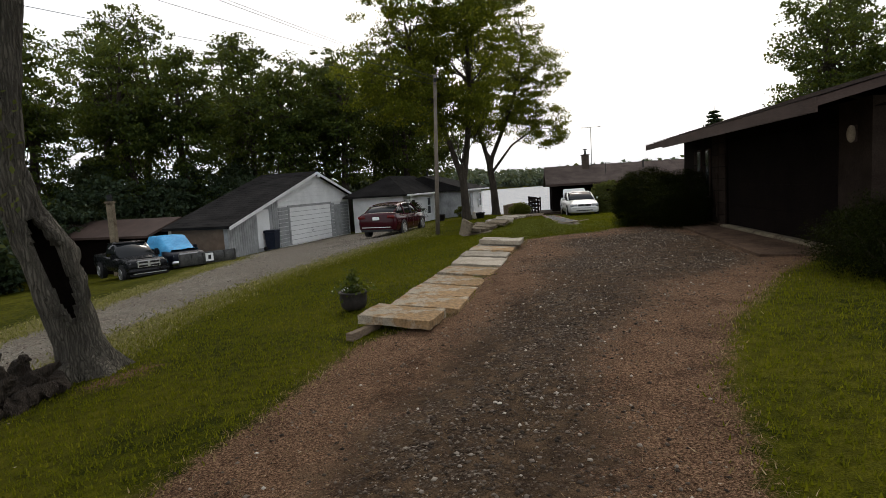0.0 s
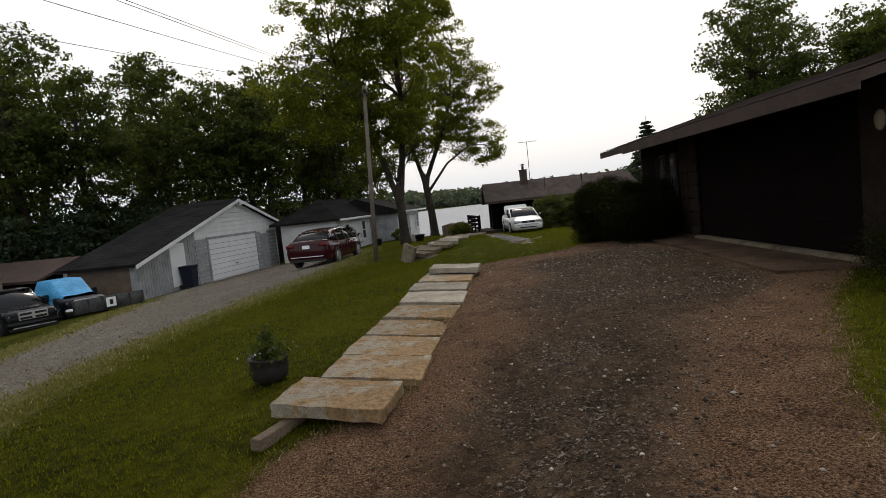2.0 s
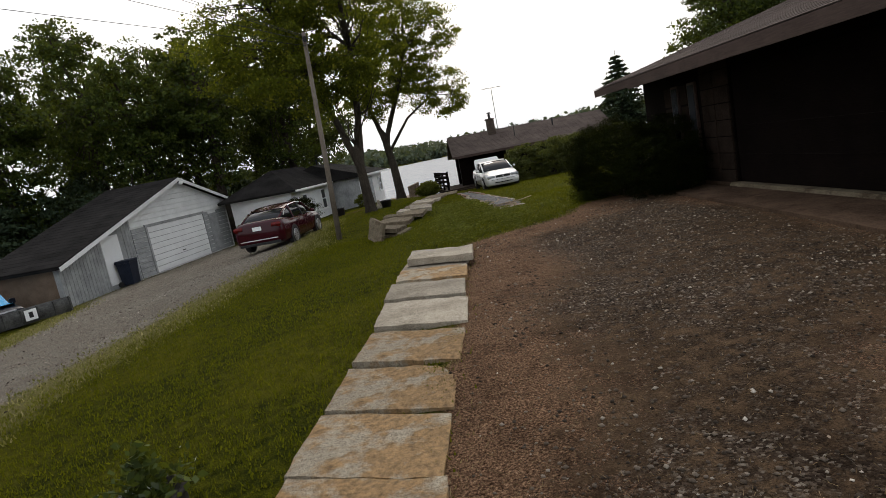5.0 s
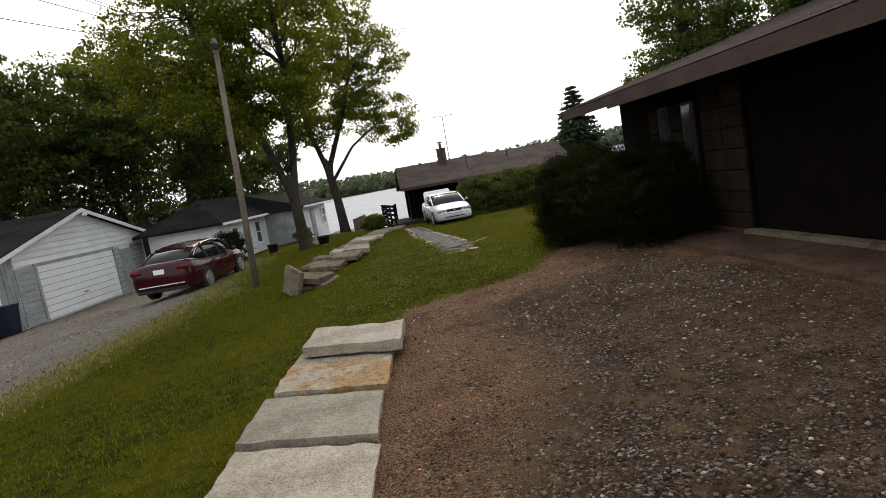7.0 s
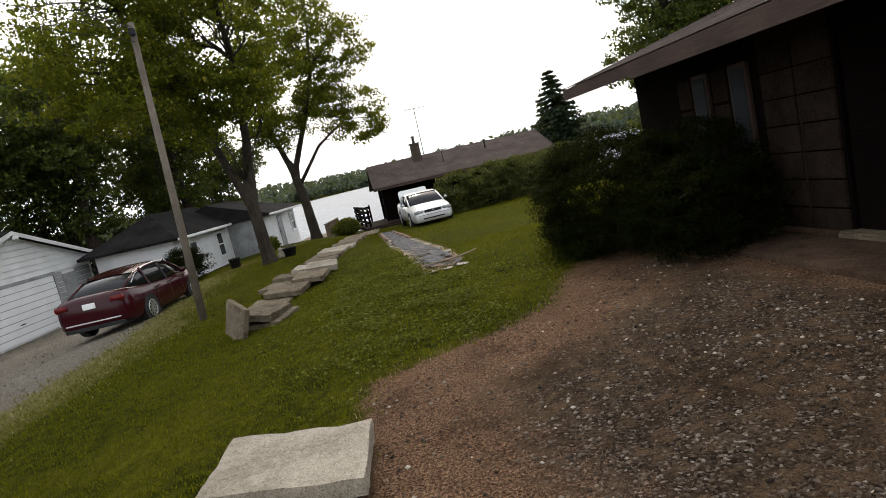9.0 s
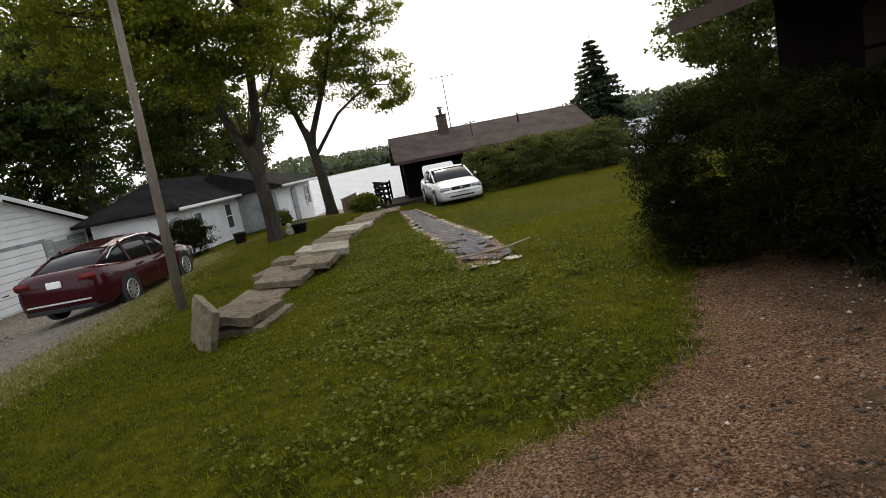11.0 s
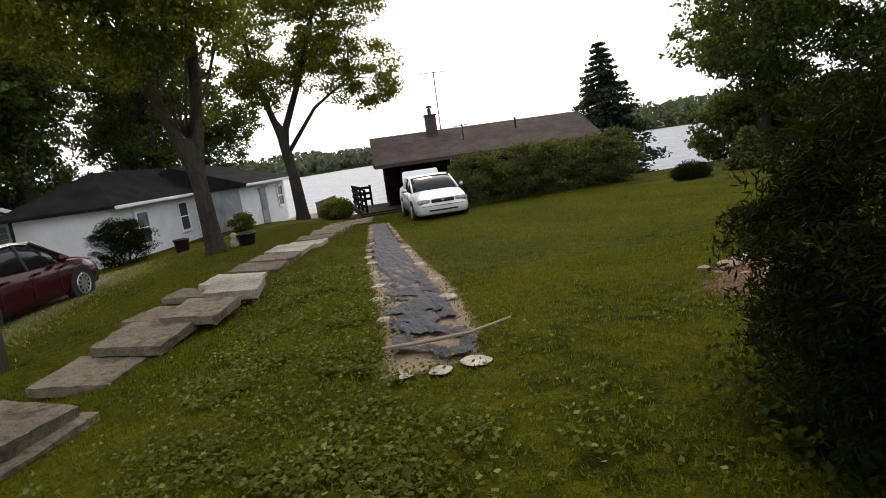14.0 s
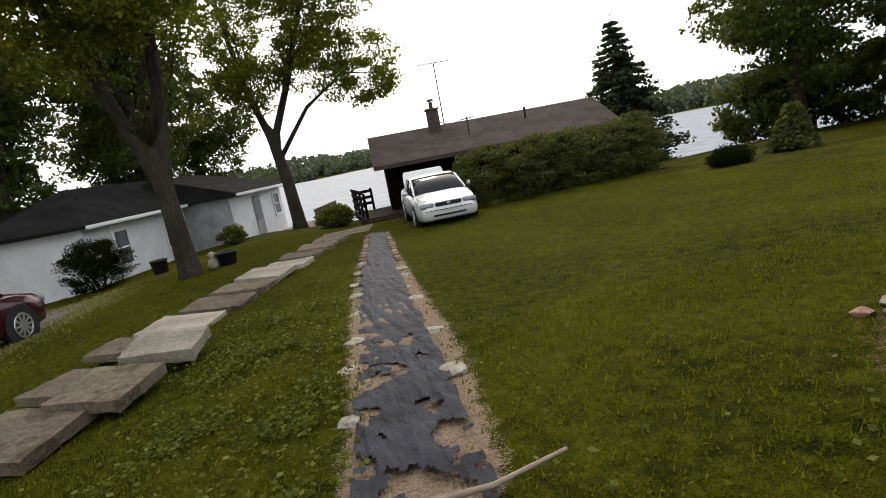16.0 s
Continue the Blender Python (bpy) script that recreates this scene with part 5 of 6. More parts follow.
# ---- concrete slabs ----
def slab_mesh(w, d, h, seed, rough=0.012):
    rng = random.Random(seed)
    bm = bm_new()
    bmesh.ops.create_cube(bm, size=1.0)
    bmesh.ops.transform(bm, matrix=Matrix.Diagonal((w, d, h, 1)), verts=bm.verts[:])
    bmesh.ops.subdivide_edges(bm, edges=bm.edges[:], cuts=7, use_grid_fill=True)
    for v in bm.verts:
        o = Vector((seed * 3.7, seed * 1.3, 0))
        n = noise.noise_vector(v.co * 7 + o) * rough + noise.noise_vector(v.co * 23 + o) * rough * 0.6
        v.co += n
        e = min(w / 2 - abs(v.co.x), d / 2 - abs(v.co.y))
        if e < 0.02:
            v.co.z += -0.012 * rng.random() if v.co.z > 0 else 0.01 * rng.random()
    bmesh.ops.translate(bm, vec=(0, 0, h / 2), verts=bm.verts[:])
    return bm


def slab(x, y, w, d, h, turn, tx, ty, lift, mat, seed, label, group, skew=0.0):
    bm = slab_mesh(w, d, h, seed)
    for v in bm.verts:
        v.co.y -= skew * v.co.x
    ob = part("concrete_slab", bm, mat, smooth=True)
    ob.data.set_sharp_from_angle(angle=radians(38))
    ob.matrix_basis = pose(x, y, gz(x, y) + lift, tx, ty, turn)
    return tagged(ob, label, "slab", group)


def slab_row():
    """Nine lifted walk slabs laid along the edge of the drive, the last one stacked on a tenth."""
    row = [(-0.54, 8.42, 0.95, 0.70, 0.05, -15), (-0.22, 9.2, 0.95, 0.74, -0.01, -13), (-0.06, 9.95, 0.95, 0.76, -0.02, -15), (0.16, 10.76, 0.95, 0.8, -0.03, -14),
           (0.40, 11.6, 0.95, 0.8, -0.02, -16), (0.65, 12.56, 0.97, 0.9, -0.01, -13), (0.83, 13.5, 0.97, 0.82, 0.0, -12), (1.05, 14.33, 0.96, 0.74, 0.0, -13),
           (1.22, 15.0, 0.96, 0.74, -0.01, -18), (1.33, 15.12, 0.96, 0.76, 0.105, -13)]
    for k, (x, y, w, d, lift, turn) in enumerate(row):
        mat = M_CONC_Y if k < 5 or k == 7 else M_CONC
        lab = "lichen-stained concrete slab laid along the drive" if mat is M_CONC_Y else "pale rough concrete slab laid along the drive"
        if k == 9:
            lab = "pale rough concrete slab stacked on another slab"
        slab(x, y, w, d, 0.11, turn, 0.6 * ((k % 3) - 1), 2.2, lift, mat, k + 1, lab, "drive slabs", 0.18)
    b = part("wood_block", boxed(-0.28, 0.28, -0.05, 0.05, 0, 0.09, 0.006), M_WOOD)
    b.matrix_basis = pose(-0.98, 8.14, gz(-0.98, 8.14), 0, 0, 62)
    tagged(b, "weathered timber block under the first slab", "timber")


def slab_heap():
    """The broken walk slabs stacked in a row down the lawn."""
    rows = [(0.76, 21.1, 0.7, 0.55, 0.09, -68, 76, 12, 0.25, "upturned concrete slab standing on edge in the lawn"),
            (1.08, 21.75, 0.66, 0.95, 0.12, -24, -3, 8, 0.14, "tan broken concrete slab propped on another"),
            (1.2, 21.75, 0.66, 1.0, 0.1, -22, 0, 3, 0.0, "weathered concrete slab lying in the lawn"),
            (1.18, 23.65, 0.85, 1.05, 0.11, -16, 0, 5, 0.0, "weathered concrete slab lying in the lawn"),
            (1.58, 24.3, 0.88, 1.0, 0.12, -18, 3, 5, 0.1, "tilted concrete slab resting on the next"),
            (1.42, 26.0, 0.85, 0.9, 0.1, -26, 0, 3, 0.0, "weathered concrete slab lying in the lawn"),
            (2.13, 24.8, 0.78, 0.85, 0.12, -16, 4, 5, 0.13, "tilted concrete slab resting on the next"),
            (1.68, 27.0, 0.75, 0.8, 0.1, -24, 0, 3, 0.02, "weathered concrete slab lying in the lawn"),
            (2.3, 27.3, 0.95, 1.0, 0.1, -20, 0, 4, 0.03, "pale cracked concrete slab lying in the lawn"),
            (2.48, 25.6, 0.78, 0.75, 0.13, -10, 6, 4, 0.16, "pale tilted concrete slab resting on the next"),
            (2.66, 28.2, 1.0, 0.85, 0.1, -16, 2, 4, 0.02, "weathered concrete slab lying in the lawn"),
            (2.95, 29.2, 1.0, 0.85, 0.1, -14, 0, 3, 0.02, "weathered concrete slab lying in the lawn"),
            (3.25, 30.2, 0.95, 0.9, 0.1, -22, 3, 4, 0.05, "pale cracked concrete slab lying in the lawn"),
            (3.6, 31.2, 1.0, 0.9, 0.1, -12, 0, 2, 0.01, "pale cracked concrete slab lying in the lawn"),
            (3.9, 32.6, 1.0, 1.0, 0.1, -14, 0, 2, 0.01, "weathered concrete slab lying in the lawn"),
            (4.3, 34.1, 1.0, 1.0, 0.1, -14, 2, 2, 0.02, "weathered concrete slab lying in the lawn"),
            (4.7, 35.8, 1.0, 1.1, 0.1, -14, 0, 2, 0.02, "weathered concrete slab lying in the lawn")]
    for k, (x, y, w, d, h, turn, tx, ty, lift, lab) in enumerate(rows):
        jog = (k * 37) % 13 - 6 if k > 2 else 0
        slim = 0.9 if k > 2 else 1.0
        slab(x, y, w * slim, d * slim * slim, h, turn + jog, tx, ty + 0.25 * jog, lift, M_CONC if "pale" in lab else M_CONC_G, 20 + k, lab, "lawn slabs")
    for k in range(3):
        p = part("plank", boxed(-0.8, 0.8, -0.07, 0.07, 0, 0.04, 0.004), M_STICK)
        p.matrix_basis = pose(5.2 + 0.1 * k, 37.3 + 0.35 * k, gz(5.2, 37.3) + 0.02 + 0.02 * k, 0, 0, -4 + 5 * k)
        tagged(p, "grey weathered plank lying on the lawn", "plank", "lawn planks")


# ---- vehicles ----
def loft(bm, rings, close=True):
    vs = [[bm.verts.new(p) for p in r] for r in rings]
    n = len(rings[0])
    for a, b in zip(vs, vs[1:]):
        for k in range(n if close else n - 1):
            bm.faces.new((a[k], a[(k + 1) % n], b[(k + 1) % n], b[k]))
    if close:
        bm.faces.new(vs[0][::-1])
        bm.faces.new(vs[-1])
    bmesh.ops.recalc_face_normals(bm, faces=bm.faces[:])
    return vs


def body_ring(y, w, z0, z1, crown=0.04, tuck=0.12):
    """A car body's cross section: half width w, from sill z0 to shoulder z1."""
    h = z1 - z0
    prof = [(w - tuck, z0), (w - 0.03, z0 + 0.1 * h), (w, z0 + 0.42 * h), (w - 0.015, z0 + 0.7 * h), (w - 0.055, z1 - 0.07 * h), (w - 0.14, z1 + crown * 0.3), (w * 0.45, z1 + crown)]
    return [(x, y, z) for x, z in prof] + [(-x, y, z) for x, z in prof[::-1]]


def wheel(parent, x, y, r, w, side, rim_mat):
    m = pose(x, y, r)
    bm = bm_new()
    prof = [(-w / 2, r * 0.66), (-w / 2 + 0.01, r * 0.9), (-w / 2 + 0.035, r * 0.985), (0, r), (w / 2 - 0.035, r * 0.985), (w / 2 - 0.01, r * 0.9), (w / 2, r * 0.66)]
    rings = [[(a, b * math.cos(2 * math.pi * k / 28), b * math.sin(2 * math.pi * k / 28)) for k in range(28)] for a, b in prof]
    loft(bm, rings)
    wh = part("wheel", bm, M_RUBBER, parent, m=m, smooth=True)
    bm = bm_new()
    o = side * (w / 2 + 0.003)
    for k in range(10):
        a = 2 * math.pi * k / 10
        box(bm, -0.012, 0.012, r * 0.1, r * 0.64, -0.022, 0.022, 0.0, Matrix.Translation((o, 0, 0)) @ Matrix.Rotation(a, 4, "X"))
    for k in range(28):
        a, b = 2 * math.pi * k / 28, 2 * math.pi * (k + 1) / 28
        cyl(bm, (o, r * 0.64 * math.cos(a), r * 0.64 * math.sin(a)), (o, r * 0.64 * math.cos(b), r * 0.64 * math.sin(b)), 0.016, None, 6)
    cyl(bm, (o - 0.012, 0, 0), (o + 0.012, 0, 0), r * 0.16, None, 14)
    part("rim", bm, rim_mat, wh, "silver spoked rim")


def sedan(name, x, y, turn, paint, label, spec):
    """A four-door car, its nose to local +y."""
    c = thing(name, x, y, gz(x, y), turn, label, "car")
    L, W, H = spec["L"], spec["W"] / 2, spec["H"]
    st = spec["body"]
    bm = bm_new()
    loft(bm, [body_ring(yy * L, W * ww, z0, z1) for yy, ww, z0, z1 in st])
    part("body", bm, paint, c, smooth=True)
    gh = spec["house"]
    bm = bm_new()
    rings = []
    for yy, wb, zb, wt, zt in gh:
        rings.append([(W * wb, yy * L, zb), (W * (wb * 0.35 + wt * 0.65), yy * L, zb + (zt - zb) * 0.6), (W * wt, yy * L, zt - 0.03), (W * wt * 0.8, yy * L, zt + 0.005), (0, yy * L, zt + 0.02),
                      (-W * wt * 0.8, yy * L, zt + 0.005), (-W * wt, yy * L, zt - 0.03), (-W * (wb * 0.35 + wt * 0.65), yy * L, zb + (zt - zb) * 0.6), (-W * wb, yy * L, zb)])
    loft(bm, rings)
    part("glasshouse", bm, M_GLASS, c, "dark car windows", smooth=True)
    top = [g for g in gh if g[4] > H - 0.16]
    bm = bm_new()
    loft(bm, [[(W * g[3] * s, g[0] * L, g[4] + (0.012 if abs(s) > 0.9 else 0.035 - 0.012 * abs(s)) - (0.05 if abs(s) > 1.0 else 0)) for s in (-1.03, -0.95, -0.5, 0, 0.5, 0.95, 1.03)] for g in top], False)
    part("roof_panel", bm, paint, c, smooth=True)
    for s in (1, -1):
        for a, b in zip(gh, gh[1:]):
            if a[4] <= H - 0.16 or b[4] <= H - 0.16:
                bm = bm_new()
                cyl(bm, (s * (W * a[3] + 0.004), a[0] * L, a[4] - 0.02), (s * (W * b[3] + 0.004), b[0] * L, b[4] - 0.02), 0.035, None, 8)
                part("pillar", bm, paint, c, smooth=True)
        for yy in spec["pillars"]:
            g = min(gh, key=lambda g: abs(g[0] - yy))
            bm = bm_new()
            cyl(bm, (s * (W * g[1] + 0.0), yy * L, g[2] - 0.02), (s * (W * g[3] + 0.004), yy * L, H - 0.06), 0.03, None, 8)
            part("pillar", bm, M_BLACK if yy == spec["pillars"][0] else paint, c)
        part("mirror", boxed(s * W * 1.0 - 0.09 if s < 0 else W - 0.02, s * W + 0.02 if s < 0 else W + 0.17, spec["mirror"] * L - 0.06, spec["mirror"] * L + 0.05, 0.92, 1.05, 0.03, None if s > 0 else Matrix.Translation((-0.06, 0, 0))), paint, c, smooth=True)
        for yy in spec["axles"]:
            # Black disc stands in for the wheel well's shade; the body has no cutout.
            bm = bm_new()
            cyl(bm, (s * (W - 0.16), yy * L, spec["r"]), (s * (W + 0.004), yy * L, spec["r"]), spec["r"] * 1.17, None, 26)
            part("arch_shade_disc", bm, M_BLACK, c)
            wheel(c, s * (W - 0.09), yy * L, spec["r"], 0.2, s, M_RIM)
        for yd in spec["doors"]:
            part("door_seam", boxed(s * W - 0.004, s * W + 0.003, yd * L - 0.006, yd * L + 0.006, 0.35, 0.86), M_BLACK, c)
            part("door_handle", boxed(s * W - 0.015, s * W + 0.03, (yd + 0.03) * L - 0.09, (yd + 0.03) * L + 0.09, 0.8, 0.84, 0.008), paint, c)
        for nm, z0, z1, xa, xb, yy, mt in spec["lamps"]:
            yy = yy * L
            part(nm, boxed(min(s * xa, s * xb) * W, max(s * xa, s * xb) * W, yy - 0.07, yy + 0.07, z0, z1, 0.03), mt, c, smooth=True)
    for nm, x0, x1, ya, yb, z0, z1, mt in spec["extras"]:
        part(nm, boxed(x0, x1, ya * L, yb * L, z0, z1, 0.012), mt, c)
    return c


def cars():
    modern = dict(L=4.87, W=1.86, H=1.49, r=0.335,
                  body=[(-0.5, 0.80, 0.36, 0.92), (-0.488, 0.92, 0.30, 1.03), (-0.43, 0.985, 0.24, 1.07), (-0.3, 1.0, 0.2, 1.0), (0, 1.0, 0.2, 0.95), (0.2, 1.0, 0.2, 0.94), (0.33, 0.985, 0.2, 0.9), (0.44, 0.92, 0.22, 0.78), (0.49, 0.78, 0.28, 0.66), (0.5, 0.68, 0.32, 0.6)],
                  house=[(-0.42, 0.8, 1.06, 0.74, 1.09), (-0.27, 0.88, 1.0, 0.73, 1.36), (-0.14, 0.92, 0.96, 0.73, 1.455), (0.0, 0.93, 0.94, 0.73, 1.475), (0.09, 0.93, 0.94, 0.74, 1.42), (0.28, 0.88, 0.92, 0.82, 0.96)],
                  pillars=(0.0, -0.2), mirror=0.17, axles=(0.295, -0.27), doors=(0.0, 0.16, -0.17),
                  lamps=[("tail_light", 0.82, 0.98, 0.55, 0.93, -0.49, M_LAMP_RED), ("headlight", 0.6, 0.74, 0.5, 0.86, 0.468, M_LAMP_CLR)],
                  extras=[("number_plate", -0.16, 0.16, -0.508, -0.5, 0.78, 0.92, M_WHITE_DOOR), ("bumper_chrome", -0.7, 0.7, -0.506, -0.49, 0.44, 0.47, M_CHROME), ("lower_bumper", -0.75, 0.75, -0.502, -0.46, 0.26, 0.36, M_BLACK)])
    red = sedan("sedan", -2.4, 30.05, -V17 + 1.5, M_RED, "dark red sedan parked on the gravel side drive", modern)
    for s in (1, -1):
        bm = bm_new()
        tube(bm, [(s * 0.93 * 0.72, 4.87 * 0.27 - 0.15, 0.97), (s * 0.93 * 0.73, 4.87 * 0.12, 1.40), (s * 0.93 * 0.715, 0, 1.462), (s * 0.93 * 0.72, -4.87 * 0.14, 1.44), (s * 0.93 * 0.73, -4.87 * 0.26, 1.32), (s * 0.93 * 0.8, -4.87 * 0.34, 1.14)], [0.016] * 6, 6)
        part("window_trim", bm, M_CHROME, red, "bright window trim")
    older = dict(L=4.78, W=1.78, H=1.39, r=0.315,
                 body=[(-0.5, 0.82, 0.36, 0.85), (-0.48, 0.94, 0.3, 0.97), (-0.4, 0.99, 0.24, 1.0), (-0.2, 1.0, 0.2, 0.95), (0.1, 1.0, 0.2, 0.92), (0.28, 1.0, 0.2, 0.89), (0.4, 0.97, 0.2, 0.8), (0.47, 0.92, 0.22, 0.7), (0.492, 0.84, 0.24, 0.64), (0.5, 0.78, 0.28, 0.58)],
                 house=[(-0.38, 0.8, 0.98, 0.74, 1.02), (-0.26, 0.88, 0.95, 0.74, 1.29), (-0.15, 0.92, 0.94, 0.75, 1.37), (-0.03, 0.93, 0.92, 0.76, 1.38), (0.055, 0.93, 0.92, 0.76, 1.33), (0.255, 0.91, 0.9, 0.85, 0.935)],
                 pillars=(-0.03, -0.2), mirror=0.15, axles=(0.305, -0.26), doors=(-0.03, 0.14, -0.19),
                 lamps=[("headlight", 0.58, 0.72, 0.44, 0.88, 0.4885, M_LAMP_CLR), ("tail_light", 0.75, 0.92, 0.5, 0.9, -0.49, M_LAMP_RED)],
                 extras=[("grille", -0.36, 0.36, 0.496, 0.508, 0.6, 0.71, M_BLACK), ("grille_bar", -0.38, 0.38, 0.5, 0.512, 0.7, 0.725, M_CHROME), ("lower_grille", -0.46, 0.46, 0.497, 0.506, 0.34, 0.385, M_BLACK), ("bumper_seam", -0.68, 0.68, 0.498, 0.5065, 0.5, 0.512, M_BLACK),
                         ("grille_badge", -0.05, 0.05, 0.505, 0.515, 0.64, 0.69, M_CHROME)])
    silver = sedan("sedan", 8.15, 37.1, 175, M_SILVER, "silver sedan with its trunk lid open, facing the lawn", older)
    # the raised trunk lid, wipers and fog lamps
    bm = bm_new()
    loft(bm, [[(s * 0.7 * w, y, z) for s in (-1, -0.8, 0, 0.8, 1)] for w, y, z in ((1.0, -1.62, 1.02), (1.0, -1.8, 1.28), (0.97, -1.9, 1.46), (0.9, -1.92, 1.54), (0.88, -1.95, 1.53), (0.97, -1.95, 1.44), (1.0, -1.86, 1.26), (1.0, -1.68, 1.0))], False)
    part("trunk_lid", bm, M_SILVER, silver, "raised white-silver trunk lid", smooth=True)
    for a, b in ((-0.5, 0.1), (0.05, 0.62)):
        bm = bm_new()
        cyl(bm, (a, 1.13, 0.965), (b, 1.02, 1.02), 0.012, None, 6)
        part("wiper", bm, M_BLACK, silver)
    for sx in (-1, 1):
        part("fog_lamp", boxed(sx * 0.62 - 0.09, sx * 0.62 + 0.09, 2.33, 2.38, 0.33, 0.4, 0.02), M_LAMP_CLR, silver)


def pickup(x, y, turn, paint, label, tarp):
    c = thing("pickup_truck", x, y, gz(x, y), turn, label, "truck")
    c.matrix_basis = c.matrix_basis @ Matrix.Scale(0.78, 4)
    L, W = 5.7, 1.0
    bm = bm_new()
    loft(bm, [body_ring(yy * L, W * ww, z0, z1, 0.03, 0.08) for yy, ww, z0, z1 in
              [(-0.5, 0.94, 0.55, 1.2), (-0.49, 0.97, 0.5, 1.22), (-0.1, 0.98, 0.45, 1.22), (0.1, 0.98, 0.45, 1.2), (0.25, 0.97, 0.45, 1.18), (0.42, 0.96, 0.45, 1.12), (0.485, 0.93, 0.5, 1.06), (0.5, 0.88, 0.55, 0.98)]])
    part("body", bm, paint, c, smooth=True)
    gh = [(-0.14, 0.9, 1.2, 0.78, 1.78), (-0.1, 0.92, 1.2, 0.78, 1.86), (0.08, 0.92, 1.19, 0.78, 1.87), (0.23, 0.88, 1.17, 0.84, 1.22)]
    bm = bm_new()
    loft(bm, [[(W * a, yy * L, z0), (W * (a + b) / 2, yy * L, (z0 + z1) / 2), (W * b, yy * L, z1 - 0.03), (0, yy * L, z1 + 0.02), (-W * b, yy * L, z1 - 0.03), (-W * (a + b) / 2, yy * L, (z0 + z1) / 2), (-W * a, yy * L, z0)] for yy, a, z0, b, z1 in gh])
    part("glasshouse", bm, M_GLASS, c, smooth=True)
    part("roof_panel", boxed(-0.76, 0.76, -0.13 * L, 0.09 * L, 1.84, 1.92, 0.03), paint, c, smooth=True)
    gr = part("grille", boxed(-0.58, 0.58, 0.492 * L, 0.506 * L, 0.7, 1.08, 0.04), M_CHROME, c, "bright grille")
    if tarp:
        part("grille_inset", boxed(-0.5, 0.5, 0.5 * L, 0.509 * L, 0.78, 1.01, 0.05), M_BLACK, gr)
        part("grille_bar", boxed(-0.5, 0.5, 0.508 * L, 0.512 * L, 0.88, 0.91, 0.005), M_CHROME, gr)
    else:
        for a in (-0.51, 0.04):
            for z in (0.74, 0.91):
                part("grille_inset", boxed(a, a + 0.47, 0.5 * L, 0.509 * L, z, z + 0.13, 0.02), M_BLACK, gr)
        part("hood_scoop", boxed(-0.35, 0.35, 0.3 * L, 0.44 * L, 1.1, 1.17, 0.03), paint, c)
    part("bumper", boxed(-0.97, 0.97, 0.48 * L, 0.515 * L, 0.44, 0.68, 0.05), M_CHROME if tarp else paint, c, smooth=True)
    part("valance", boxed(-0.9, 0.9, 0.47 * L, 0.508 * L, 0.3, 0.44, 0.02), M_BLACK, c)
    if not tarp:
        part("bumper_strip", boxed(-0.8, 0.8, 0.51 * L, 0.518 * L, 0.42, 0.46, 0.01), M_CHROME, c, "chrome bumper strip")
    for s in (1, -1):
        part("headlight", boxed(min(s * 0.58, s * 0.88), max(s * 0.58, s * 0.88), 0.475 * L, 0.498 * L, 0.78, 1.0, 0.03), M_LAMP_CLR, c)
        part("mirror", boxed(min(s * 0.98, s * 1.2), max(s * 0.98, s * 1.2), 0.17 * L, 0.2 * L, 1.15, 1.38, 0.03), paint, c)
        for yy in (0.32, -0.3):
            # The pickup's wheel wells are black discs too, shade given as colour.
            bm = bm_new()
            cyl(bm, (s * 0.75, yy * L, 0.42), (s * 0.982, yy * L, 0.42), 0.48, None, 24)
            part("arch_shade_disc", bm, M_BLACK, c)
            wheel(c, s * 0.93, yy * L, 0.4, 0.26, s, M_RIM)
    return c


def trucks():
    pickup(-13.3, 25.9, -134, M_BLACKCAR, "black pickup truck with chrome grille parked on grass", False)
    x, y = -12.75, 28.35
    p = pickup(x, y, -134, M_NAVYCAR, "dark pickup truck under a blue tarpaulin, plow mounted", True)
    bm = bm_new()
    rows = []
    for i in range(13):
        v = i / 12
        yy = -0.16 * 5.7 + v * 0.55 * 5.7
        row = []
        for j in range(15):
            u = j / 14 * 2 - 1
            base = 1.97 if yy < 0.6 else max(1.27, 1.97 - (yy - 0.6) * 0.62)
            side = max(0.0, abs(u) - 0.72) * 2.4
            row.append((u * 1.02, yy, base - side + 0.035 * noise.noise(Vector((u * 4, yy * 3, 0)))))
        rows.append(row)
    loft(bm, rows, False)
    part("tarpaulin", bm, M_BLUE_TARP, p, "crumpled blue tarpaulin", smooth=True)
    plow = thing("snow_plow", x + 2.5, y - 1.75, gz(x + 2.5, y - 1.75), -134, "worn grey steel snow plow blade with a white sign", "plow")
    bm = bm_new()
    rings = [[(xx, 0.12 * math.sin(a * 2.2) - 0.15 * a, 0.06 + 0.5 * a) for a in np.linspace(0, 1, 8)] for xx in np.linspace(-1.25, 1.25, 6)]
    loft(bm, rings, False)
    blade = part("blade", bm, M_STEEL, plow)
    sol = blade.modifiers.new("thick", "SOLIDIFY")
    sol.thickness = 0.03
    for k in range(6):
        xx = -1.2 + k * 0.48
        part("rib", boxed(xx - 0.02, xx + 0.02, -0.12, 0.06, 0.08, 0.54), M_STEEL, plow)
    part("frame_bar", boxed(-0.4, 0.4, -0.7, -0.05, 0.22, 0.32), M_BLACK, plow)
    part("plow_sign", boxed(-0.17, 0.17, 0.1, 0.115, 0.16, 0.5), M_WHITE_DOOR, plow, "white sign plate")
    part("sign_mark", boxed(-0.06, 0.06, 0.116, 0.122, 0.24, 0.42), M_BLACK, plow)


